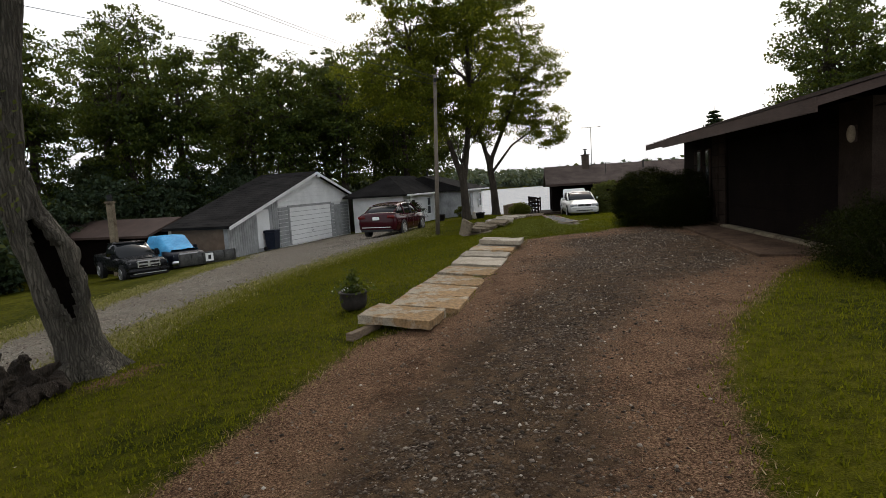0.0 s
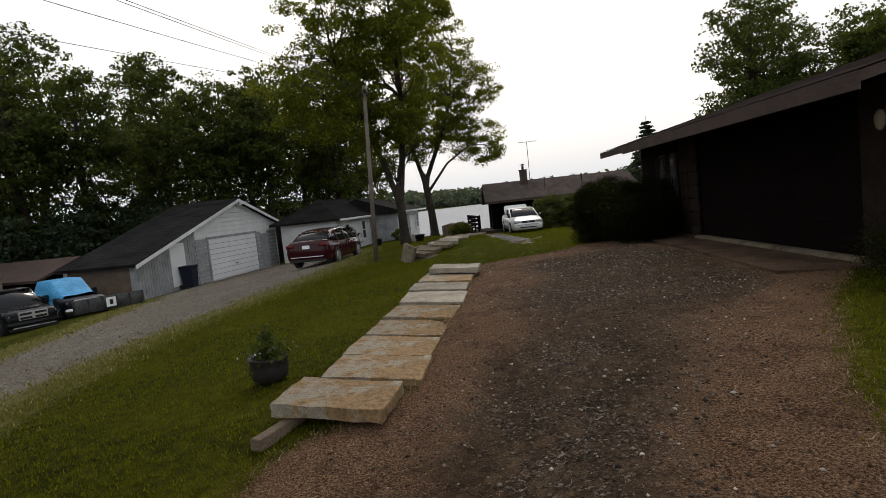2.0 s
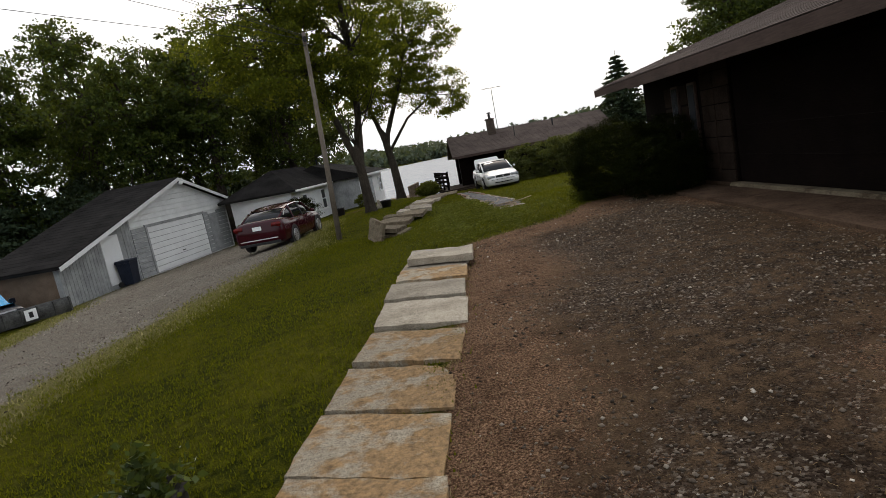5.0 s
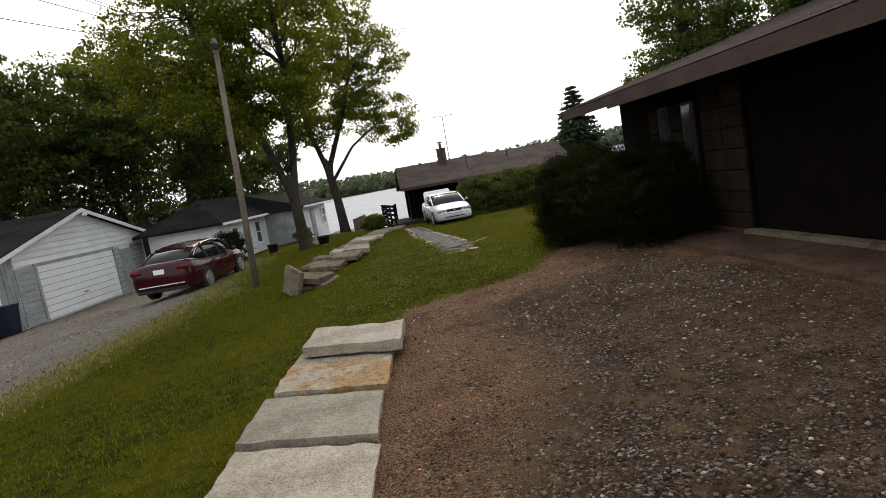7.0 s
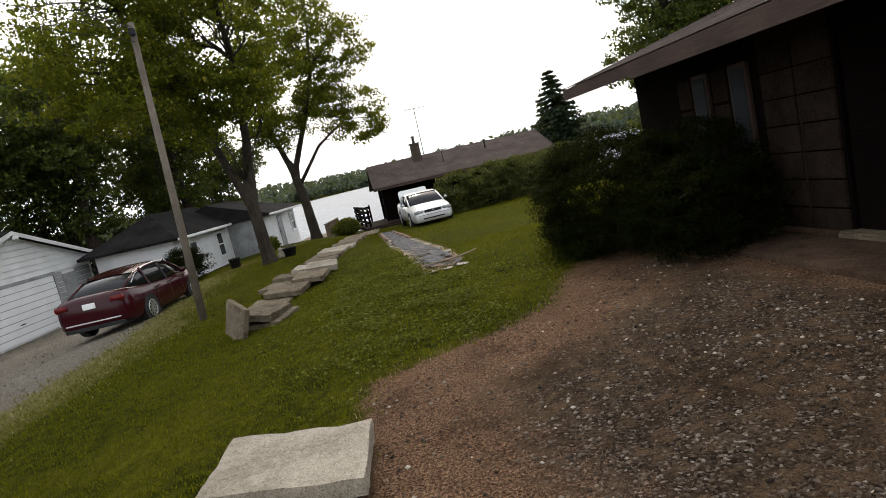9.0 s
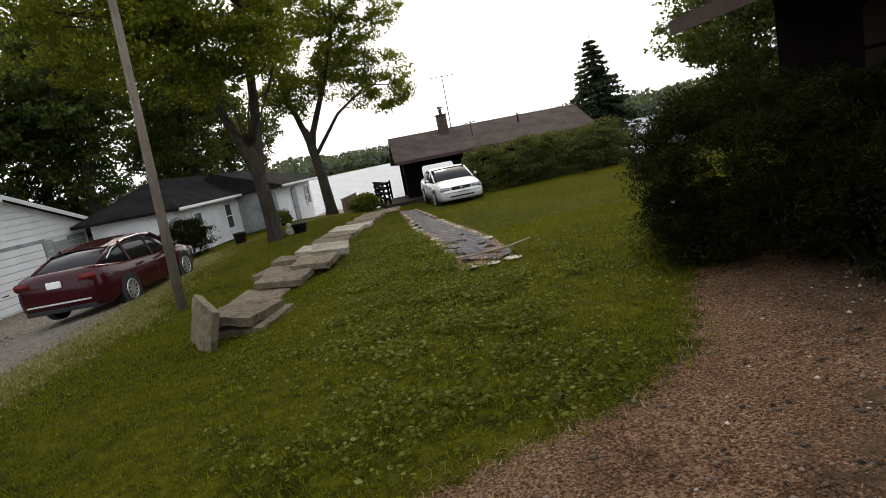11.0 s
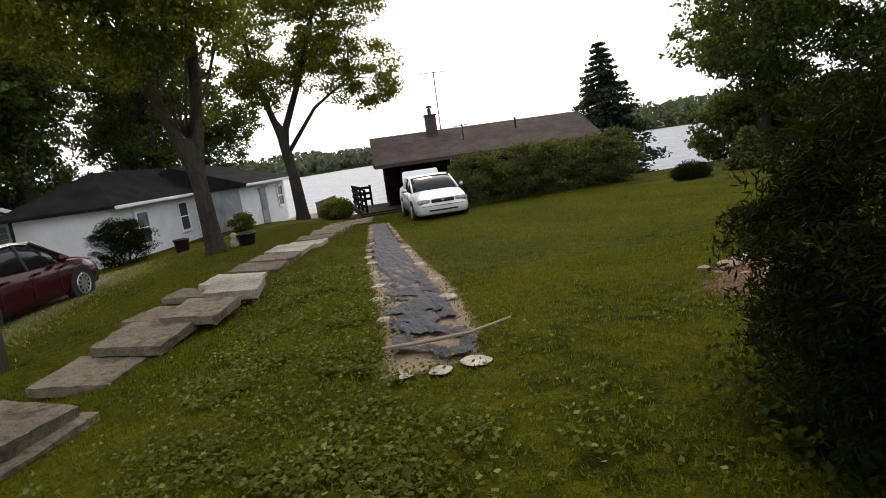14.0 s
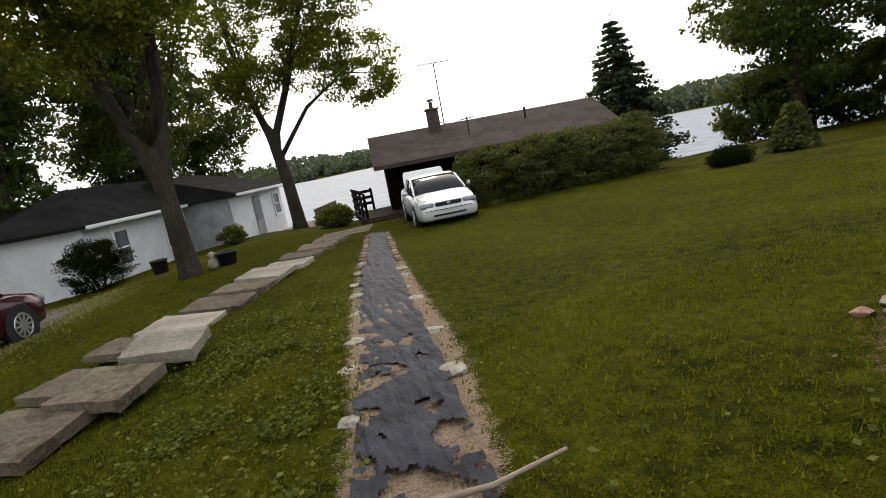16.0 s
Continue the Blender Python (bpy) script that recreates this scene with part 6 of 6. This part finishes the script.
# ---- smaller things ----
def utility_pole():
    x, y = -0.3, 25.2
    p = thing("utility_pole", x, y, gz(x, y) - 0.2, 0, "weathered wooden utility pole with service cables", "pole")
    bm = bm_new()
    tube(bm, [(0, 0, 0), (0.12, 0, 3), (0.26, 0, 6.5)], [0.088, 0.076, 0.06], 18)
    part("pole", bm, M_POLE, p, smooth=True)
    part("insulator", boxed(0.2, 0.32, -0.2, -0.08, 6.2, 6.35, 0.02), M_BLACK, p)
    for k, (dx, dy, dz, zz) in enumerate([(-21, -32, 4.6, 6.4), (-20.4, -32, 4.2, 6.35), (-23.5, -31.5, 4.0, 6.25), (-30, -28, 4.0, 6.1)]):
        bm = bm_new()
        pts = []
        for i in range(13):
            t = i / 12
            pts.append((0.26 + dx * t, -0.1 + dy * t, zz + dz * t - 0.45 * math.sin(math.pi * t)))
        tube(bm, pts, [0.008] * 13, 5)
        part("cable", bm, M_WIRE, p)


def planter():
    x, y = -1.36, 9.88
    p = thing("planter", x, y, gz(x, y), 12, "dark planter pot with leafy plant on the lawn", "planter")
    p.scale = (0.74, 0.74, 0.74)
    bm = bm_new()
    prof = [(0.17, 0), (0.24, 0.06), (0.27, 0.2), (0.26, 0.3), (0.29, 0.33), (0.285, 0.36), (0.24, 0.36), (0.22, 0.3)]
    loft(bm, [[(r * math.cos(2 * math.pi * k / 24), r * math.sin(2 * math.pi * k / 24), z) for k in range(24)] for r, z in prof])
    part("pot", bm, M_TERRA, p, smooth=True)
    rng = np.random.default_rng(4)
    pts = np.concatenate([rng.normal(size=(260, 3)) * (0.17, 0.17, 0.07) + (0, 0, 0.42), rng.normal(size=(110, 3)) * (0.06, 0.06, 0.1) + (0, 0, 0.62)])
    v, f = leaf_cloud(pts, 0.085, rng, 0.3)
    part_me("foliage", np_mesh("foliage", v, f, M_LEAF_OAK), p)
    bm = bm_new()
    for k in range(9):
        a = k * 0.7
        limb(bm, (0, 0, 0.3), (0.3 * math.cos(a), 0.3 * math.sin(a), 0.45 + 0.02 * k), 0.008, 0.003, rng, steps=3, seg=4)
    part("branch_frame", bm, M_LEAF_OAK, p)
    v, f = leaf_cloud(rng.normal(size=(12, 3)) * (0.2, 0.2, 0.04) + (0, 0, 0.42), 0.05, rng)
    part_me("flowers", np_mesh("flowers", v, f, M_WHITE_DOOR), p)


def wheelie_bin():
    x, y = -9.15, 32.45
    b = thing("wheeled_bin", x, y, gz(x, y), -V17 + 6, "dark blue wheeled rubbish bin by the garage", "bin")
    bm = bm_new()
    loft(bm, [[(sx * w, sy * w * 1.05, z) for sx, sy in ((-1, -1), (1, -1), (1, 1), (-1, 1))] for w, z in ((0.24, 0.06), (0.29, 0.95), (0.31, 0.96), (0.31, 1.0))])
    part("body", bm, M_BLUEBIN, b)
    part("lid", boxed(-0.34, 0.33, -0.34, 0.34, 1.0, 1.07, 0.025), M_BLUEBIN, b)
    part("handle", boxed(-0.4, -0.34, -0.25, 0.25, 0.95, 0.99, 0.01), M_BLACK, b)
    for s in (-1, 1):
        bm = bm_new()
        cyl(bm, (-0.27, s * 0.25, 0.11), (-0.27, s * 0.32, 0.11), 0.11, None, 16)
        part("wheel", bm, M_RUBBER, b)


def stone(x, y, r, flat, mat, seed, label, group, lift=0.0):
    """A flat, angular field stone."""
    rng = random.Random(seed)
    bm = bm_new()
    bmesh.ops.create_icosphere(bm, subdivisions=3, radius=r)
    cuts = [(Vector((rng.uniform(-1, 1), rng.uniform(-1, 1), rng.uniform(-0.4, 0.6))).normalized(), rng.uniform(0.62, 0.9)) for _ in range(7)] + [(Vector((0.1, 0.1, 1)).normalized(), 0.55)]
    o = Vector((seed * 2.1, seed * 0.7, 0))
    for v in bm.verts:
        for d, h in cuts:
            over = v.co.dot(d) - h * r
            if over > 0:
                v.co -= d * over * 0.92
        v.co += noise.noise_vector(v.co / r * 2.2 + o) * r * 0.1
        v.co.z *= flat * 0.75
    ob = part("stone", bm, mat, smooth=True)
    ob.data.set_sharp_from_angle(angle=radians(24))
    ob.matrix_basis = pose(x, y, gz(x, y) + r * flat * 0.25 + lift, 0, 0, seed * 47 % 360)
    return tagged(ob, label, "stone", group)


def tarp_walk():
    """Dark plastic sheet laid over the stripped walk, edged with stones and bricks."""
    bm = bm_new()
    rows = []
    n = 380
    for i in range(n + 1):
        t = i / n
        y = 21.15 + 15.0 * t
        xl = np.interp(y, [21, 22.6, 25.2, 29, 36.2], [3.9, 4.1, 4.4, 4.85, 5.8])
        xr = np.interp(y, [21, 22.6, 25.2, 29, 36.2], [4.55, 4.75, 5.0, 5.4, 6.25])
        row = []
        for j in range(47):
            u = j / 46
            x = xl + (xr - xl) * u + 0.05 * noise.noise(Vector((0, y * 2.2, u * 5)))
            wr = 0.022 * noise.noise(Vector((x * 14, y * 1.4, 0))) + 0.016 * noise.noise(Vector((x * 3, y * 5, 3)))
            row.append((x, y + 0.03 * noise.noise(Vector((x * 5, 0, 7))), gz(x, y) + 0.028 + wr))
        rows.append(row)
    loft(bm, rows, False)
    for f in [f for f in bm.faces if f.calc_center_median().y < 25.5 and noise.noise(Vector((f.calc_center_median().x * 4.2, f.calc_center_median().y * 2.6, 0))) + 0.4 * noise.noise(f.calc_center_median() * 11) > 0.0 + 0.12 * (f.calc_center_median().y - 21.5)]:
        bm.faces.remove(f)
    t = part("plastic_sheet", bm, M_GREY_TARP, smooth=True)
    tagged(t, "crumpled grey-black plastic sheet over the stripped walk", "sheet")
    left = [(4.06, 22.68), (4.13, 23.65), (4.28, 24.4), (4.4, 25.5), (4.5, 26.57), (4.58, 27.45), (4.72, 28.5)]
    right = [(4.83, 23.07), (4.95, 24.18), (5.08, 25.67), (5.14, 26.4), (5.3, 27.4), (5.35, 28.07)]
    for k, (x, y) in enumerate(left + right):
        stone(x, y, 0.085 + 0.03 * ((k * 7) % 5) / 4, 0.5, M_ROCK, k + 1, "pale field stone holding down the plastic sheet", "edging stones")
    for k, (x, y, r) in enumerate([(4.46, 21.0, 0.115), (4.19, 20.98, 0.09), (3.95, 21.06, 0.08)]):
        stone(x, y, r, 0.16, M_ROCK, k + 30, "flat pale stone in the lawn before the walk", "edging stones")
    for k in range(12):
        for x0, dx, nm in ((4.84, 0.0, 0), (5.5, 0.0, 1)):
            y = 29.3 + k * 0.52
            x = (4.88 + (y - 29.3) * 0.135) if nm == 0 else (5.5 + (y - 29.3) * 0.12)
            b = part("brick", boxed(-0.05, 0.05, -0.1, 0.1, 0, 0.06, 0.008), M_BRICK if (k + nm) % 3 else M_ROCK)
            b.matrix_basis = pose(x, y, gz(x, y) + 0.01, 0, 0, (k * 53 + nm * 31) % 60 - 30)
            tagged(b, "loose red brick edging the plastic sheet", "brick", "edging bricks")
    s = part("stick", (lambda b: (tube(b, [(-0.52, 0, 0.02), (-0.18, -0.03, 0.035), (0.18, -0.02, 0.05), (0.52, 0.06, 0.1)], [0.013, 0.017, 0.014, 0.009], 8), b)[1])(bm_new()), M_STICK, smooth=True)
    s.matrix_basis = pose(4.4, 21.5, gz(4.4, 21.5) + 0.03, 0, 0, -11)
    tagged(s, "long bare stick lying across the walk", "stick")


def rubble():
    """The stony patch at the lawn's edge beside the yew."""
    rng = random.Random(8)
    for k in range(34):
        if k < 12:
            x, y, r = 7.3 + 0.075 * k + rng.uniform(-0.05, 0.05), 22.05 + 0.02 * k + rng.uniform(-0.09, 0.09), rng.uniform(0.07, 0.13)
        else:
            x, y, r = 7.55 + rng.uniform(-0.4, 0.5), 21.75 + rng.uniform(-0.35, 0.35), rng.uniform(0.025, 0.06)
        stone(x, y, r, 0.5, (M_BRICK, M_CONC_G, M_BRICK, M_ROCK)[k % 4], 50 + k, "rough stone in a small rubble heap", "rubble stones")


def pots():
    x, y = 2.05, 35.0
    p = thing("plant_tub", x, y, gz(x, y), 0, "black plastic tub beside the maple", "tub")
    bm = bm_new()
    loft(bm, [[(r * math.cos(2 * math.pi * k / 20), r * math.sin(2 * math.pi * k / 20), z) for k in range(20)] for r, z in ((0.2, 0), (0.26, 0.3), (0.28, 0.3), (0.28, 0.34), (0.23, 0.34), (0.2, 0.1))])
    part("tub", bm, M_BLACK, p, smooth=True)
    x, y = 1.7, 35.0
    bm = bm_new()
    tube(bm, [(0, 0, 0), (0, 0, 0.12), (0, 0, 0.22), (0, 0, 0.26), (0, 0, 0.36), (0, 0, 0.42)], [0.13, 0.15, 0.11, 0.06, 0.1, 0.03], 14)
    s = part("garden_ornament", bm, M_ROCK, smooth=True)
    s.matrix_basis = pose(x, y, gz(x, y))
    tagged(s, "small pale garden ornament by the tub", "ornament")
    x, y = -0.2, 37.9
    p = thing("plant_tub", x, y, gz(x, y), 0, "black plastic tub near the bungalow wall", "tub")
    bm = bm_new()
    loft(bm, [[(r * math.cos(2 * math.pi * k / 20), r * math.sin(2 * math.pi * k / 20), z) for k in range(20)] for r, z in ((0.2, 0), (0.24, 0.4), (0.26, 0.4), (0.26, 0.44), (0.21, 0.44), (0.2, 0.1))])
    part("tub", bm, M_BLACK, p, smooth=True)


def left_post():
    x, y = -16.6, 30.8
    p = thing("chimney_post", x, y, gz(x, y), 0, "grey masonry pillar with lantern behind the trucks", "pillar")
    part("shaft", boxed(-0.15, 0.15, -0.15, 0.15, -0.2, 3.6, 0.02), M_CONC_G, p)
    part("cap", boxed(-0.2, 0.2, -0.2, 0.2, 3.6, 3.72, 0.02), M_CONC_G, p)
    part("lantern", boxed(-0.1, 0.1, -0.1, 0.1, 3.72, 4.05, 0.03), M_BLACK, p)


def brown_shed():
    """Low shed, its tan roof coloured dark brown for shade, and dark growth behind the parked trucks."""
    x, y = -19.5, 33.0
    z = gz(x, y)
    h = thing("shed", x, y, z, -20, "low dark shed behind the trucks, roof colour darkened as if shaded", "shed")
    part("wall", boxed(-4.5, 4.5, 0.0, 4.0, -0.4, 1.9), M_BROWN, h)
    # Tan roof drawn in dark trim brown, which holds the shade of the trees.
    bm = bm_new()
    prism(bm, [(-0.4, 1.9), (2.0, 2.7), (4.4, 1.9), (4.4, 2.0), (2.0, 2.82), (-0.4, 2.02)], -4.9, 4.9, "x")
    part("roof", bm, M_BROWN_TRIM, h, "brown shingle roof")
    for i, (dx, dy, r) in enumerate([(-5.5, -6.5, 1.6), (-2.5, -9.5, 1.5), (-7, -12, 1.8)]):
        shrub("bush", x + dx, y + dy, [(0, 0, r * 0.6, r, r, r * 0.65)], "dark shrub beside the shed", "bush", M_LEAF_YEW, 120 + i, 90, 70, 0.12, 0.22, "shed shrubs", 0, 6)


big_maples()
brown_shed()
back_woods()
right_trees()
shrubs()
hollow_tree()
slab_row()
slab_heap()
cars()
trucks()
utility_pole()
planter()
wheelie_bin()
tarp_walk()
rubble()
pots()
left_post()

# ---- ground cover: grass, clover, straw, pebbles, far woods ----
def drop(n, x0, x1, y0, y1, rng):
    return rng.uniform(x0, x1, n), rng.uniform(y0, y1, n)


def blades(n, area, keep, size, material, name, label, category, seed, lean=0.5, wide=0.012):
    rng = np.random.default_rng(seed)
    x, y = drop(n, *area, rng)
    k = keep(x, y, rng)
    x, y = x[k], y[k]
    z = ground_z(x, y)
    m = len(x)
    a = rng.random(m) * 6.283
    h = size * (0.5 + rng.random(m))
    dx, dy = np.cos(a), np.sin(a)
    w = wide * (0.6 + 0.8 * rng.random(m))
    ln = lean * rng.random(m) * h
    b = rng.random(m) * 6.283
    p0 = np.stack((x - dy * w, y + dx * w, z - 0.005), 1)
    p1 = np.stack((x + dy * w, y - dx * w, z - 0.005), 1)
    p2 = np.stack((x + ln * np.cos(b), y + ln * np.sin(b), z + h), 1)
    v = np.stack((p0, p1, p2), 1).reshape(-1, 3)
    ob = new(name, np_mesh(name, v, np.arange(3 * m).reshape(-1, 3), material))
    return tagged(ob, label, category, kind="stuff")


def lawn_keep(x, y, rng):
    s = np.maximum(np.maximum(signed(x, y, MAIN_DRIVE), signed(x, y, SIDE_DRIVE) + 0.2), signed(x, y, TARP_PATH))
    return (s < 0.1 * rng.normal(size=len(x))) & ((x < 6.9) | (y > 20) | (y < 9.3)) & (seg_dist(x, y, RUBBLE_LINE) > 0.3 + 0.1 * rng.normal(size=len(x)))


blades(230000, (-5.2, 9.0, 1.5, 24.0), lawn_keep, 0.032, M_GRASS, "lawn_grass", "short mown lawn grass", "grass", 201, 0.9, 0.008)
blades(120000, (-4.0, 15.0, 23.0, 42.0), lawn_keep, 0.028, M_GRASS, "lawn_grass", "short mown lawn grass", "grass", 202, 0.9, 0.01)


def edge_keep(x, y, rng):
    return np.abs(signed(x, y, MAIN_DRIVE) - 0.04) < np.abs(rng.normal(size=len(x))) * 0.11


def verge_keep(x, y, rng):
    s = signed(x, y, SIDE_DRIVE)
    return (s > -0.9 + 0.3 * rng.normal(size=len(x))) & (s < 0.7 + 0.3 * rng.normal(size=len(x)))


blades(60000, (-3.0, 7.2, 1.5, 18.0), edge_keep, 0.032, M_DRYGRASS, "dry_grass", "dry bleached grass along the drive edge", "grass", 208, 1.4, 0.006)
blades(60000, (-10.0, 0.0, 8.0, 37.0), verge_keep, 0.04, M_VERGE, "verge_grass", "thin yellowed grass beside the gravel drive", "grass", 209, 1.4, 0.014)


def clover():
    rng = np.random.default_rng(203)
    x, y = drop(330000, 1.0, 9.0, 16.0, 27.0, rng)
    patch = np.exp(-((x - 3.1 - 0.1 * (y - 20)) / 1.1) ** 2 - ((y - 19.6) / 2.6) ** 2) + 0.05 * np.exp(-((x - 6.2) / 0.8) ** 2 - ((y - 20.6) / 1.2) ** 2) + 0.85 * np.exp(-((x - 3.35 - 0.11 * (y - 23)) / 0.5) ** 2) * (y > 20.5) * (y < 27)
    tuft = np.sin(3.1 * x + 1.7 * y) * np.sin(2.3 * y - 1.9 * x) + 0.7 * np.sin(6.3 * x + 1) * np.sin(5.7 * y + 0.5)
    keep = (rng.random(len(x)) < patch * np.where(tuft > 0.1, 0.85, 0.12)) & lawn_keep(x, y, rng)
    x, y = x[keep], y[keep]
    pts = np.stack((x, y, ground_z(x, y) + 0.025 + 0.045 * rng.random(len(x))), 1)
    v, f = leaf_cloud(pts, 0.042, rng, -1.0, slim=0.42)
    # lay the leaves nearly level
    q = v.reshape(-1, 4, 3)
    q[:, :, 2] = pts[:, None, 2] + (q[:, :, 2] - pts[:, None, 2]) * 0.5
    ob = new("clover", np_mesh("clover", q.reshape(-1, 3), f, M_CLOVER))
    tagged(ob, "broad-leaved weeds and clover in the lawn", "weeds", kind="stuff")


def straw():
    rng = np.random.default_rng(204)
    x, y = drop(90000, -3.0, 7.0, 2.0, 18.0, rng)
    s = signed(x, y, MAIN_DRIVE)
    keep = (s > -0.12) & (rng.random(len(x)) < np.exp(-np.maximum(s, 0) / 0.7) + 0.12)
    x, y = x[keep], y[keep]
    n = len(x)
    a = rng.random(n) * 6.283
    L, w = 0.008 + 0.026 * rng.random(n), 0.002
    z = ground_z(x, y) + 0.006 + 0.01 * rng.random(n)
    dx, dy = np.cos(a) * L, np.sin(a) * L
    v = np.stack((np.stack((x - dx - dy * w / L, y - dy + dx * w / L, z), 1), np.stack((x + dx, y + dy, z + 0.012 * rng.random(n)), 1), np.stack((x - dx + dy * w / L, y - dy - dx * w / L, z), 1)), 1).reshape(-1, 3)
    ob = new("straw_litter", np_mesh("straw_litter", v, np.arange(3 * n).reshape(-1, 3), M_STRAW))
    tagged(ob, "dry straw and dead grass on the drive's edge", "litter", kind="stuff")


def pebbles():
    rng = np.random.default_rng(205)
    oct_v = np.array([(1, 0, 0), (-1, 0, 0), (0, 1, 0), (0, -1, 0), (0, 0, 0.7), (0, 0, -0.5)], float)
    oct_f = np.array([(0, 2, 4), (2, 1, 4), (1, 3, 4), (3, 0, 4), (2, 0, 5), (1, 2, 5), (3, 1, 5), (0, 3, 5)])
    for area, poly, n, size, nm in (((-2.6, 7, 2, 17.5), MAIN_DRIVE, 150000, 0.0082, "drive_gravel"), ((-9, 0, 8, 37), SIDE_DRIVE, 42000, 0.0095, "side_drive_gravel")):
        x, y = drop(n, *area, rng)
        s = signed(x, y, poly)
        band = np.clip(0.55 + 0.6 * np.sin(1.3 * x + 0.8 * y) * np.sin(0.9 * y - 0.7 * x + 1) + 0.25 * np.sin(3.1 * x - 2.3 * y), 0.3, 1)
        keep = rng.random(n) < np.clip((s + 0.05) / 1.4, 0, 1) * band
        x, y = x[keep], y[keep]
        m = len(x)
        r = size * (0.4 + rng.random(m) ** 4 * 2.1)
        a = rng.random(m) * 6.283
        sc = r[:, None] * (0.7 + 0.6 * rng.random((m, 3)))
        v = oct_v[None] * sc[:, None, :]
        vx = v[:, :, 0] * np.cos(a)[:, None] - v[:, :, 1] * np.sin(a)[:, None]
        vy = v[:, :, 0] * np.sin(a)[:, None] + v[:, :, 1] * np.cos(a)[:, None]
        v = np.stack((vx + x[:, None], vy + y[:, None], v[:, :, 2] + (ground_z(x, y) + r * 0.2)[:, None]), -1).reshape(-1, 3)
        f = (oct_f[None] + 6 * np.arange(m)[:, None, None]).reshape(-1, 3)
        ob = new(nm, np_mesh(nm, v, f, M_PEBBLES))
        tagged(ob, "loose pale gravel stones on the drive", "gravel", kind="stuff")


def far_woods():
    rng = np.random.default_rng(206)
    cx, top = [], []
    x = rng.uniform(-260, 420, 1500)
    back = rng.uniform(2, 90, 1500) ** 1.0
    y = np.interp(x, SHORE_X, SHORE_Y) + back
    z = ground_z(x, y)
    h = rng.uniform(6, 11, 1500) * (0.6 + 0.5 * np.minimum(back / 40, 1))
    per = 26
    d = rng.normal(size=(1500, per, 3))
    d /= np.linalg.norm(d, axis=2)[:, :, None]
    pts = np.stack((x, y, z + h * 0.55), 1)[:, None, :] + d * np.stack((h * 0.36, h * 0.36, h * 0.5), 1)[:, None, :]
    v, f = leaf_cloud(pts.reshape(-1, 3), 3.4, rng)
    ob = new("far_woods", np_mesh("far_woods", v, f, M_LEAF_FAR))
    tagged(ob, "woods along the far lakeshore, haze put into their leaf colour", "woods", kind="stuff")


def dry_leaves():
    """Pale fallen leaves and bits scattered on drive and lawn."""
    rng = np.random.default_rng(207)
    x, y = drop(620, -5, 8, 2.5, 26, rng)
    keep = rng.random(620) < np.where(signed(x, y, MAIN_DRIVE) > 0, 0.8, 0.08)
    x, y = x[keep], y[keep]
    pts = np.stack((x, y, ground_z(x, y) + 0.016), 1)
    v, f = leaf_cloud(pts, 0.036, rng)
    q = v.reshape(-1, 4, 3)
    q[:, :, 2] = pts[:, None, 2] + (q[:, :, 2] - pts[:, None, 2]) * 0.4
    tagged(new("dry_leaves", np_mesh("dry_leaves", q.reshape(-1, 3), f, M_DRYLEAF)), "pale fallen leaves scattered on drive and lawn", "leaves", kind="stuff")
    x, y = drop(260, -2.5, 7, 2.5, 17, rng)
    keep = signed(x, y, MAIN_DRIVE) > 0.1
    x, y = x[keep], y[keep]
    n = len(x)
    a, L, w = rng.random(n) * 6.283, 0.03 + 0.09 * rng.random(n), 0.003
    z = ground_z(x, y) + 0.012
    dx, dy = np.cos(a) * L, np.sin(a) * L
    v = np.stack((np.stack((x - dx - dy * w / L, y - dy + dx * w / L, z), 1), np.stack((x + dx, y + dy, z + 0.01), 1), np.stack((x - dx + dy * w / L, y - dy - dx * w / L, z), 1)), 1).reshape(-1, 3)
    tagged(new("twigs", np_mesh("twigs", v, np.arange(3 * n).reshape(-1, 3), M_BARK_D)), "small dark twigs on the drive", "twigs", kind="stuff")


dry_leaves()
clover()
straw()
pebbles()
far_woods()


def far_houses():
    for x, y, w in ((176, 304, 9), (205, 300, 11), (120, 415, 10)):
        z = float(ground_z(x, y))
        h = thing("far_house", x, y - 4, z, 12, "small pale house on the far lakeshore", "house", "far houses")
        part("wall", boxed(-w / 2, w / 2, -3, 3, -1, 3.2), M_WHITE, h)
        bm = bm_new()
        prism(bm, [(-3.5, 3.2), (0, 5.4), (3.5, 3.2), (3.5, 3.35), (0, 5.6), (-3.5, 3.35)], -w / 2 - 0.4, w / 2 + 0.4, "x")
        part("roof", bm, M_SHINGLE_G, h)
        for k in (-0.3, 0.0, 0.3):
            part("window", boxed(k * w - 0.5, k * w + 0.5, -3.06, -3.0, 1.0, 2.3), M_WINDOW, h)


far_houses()
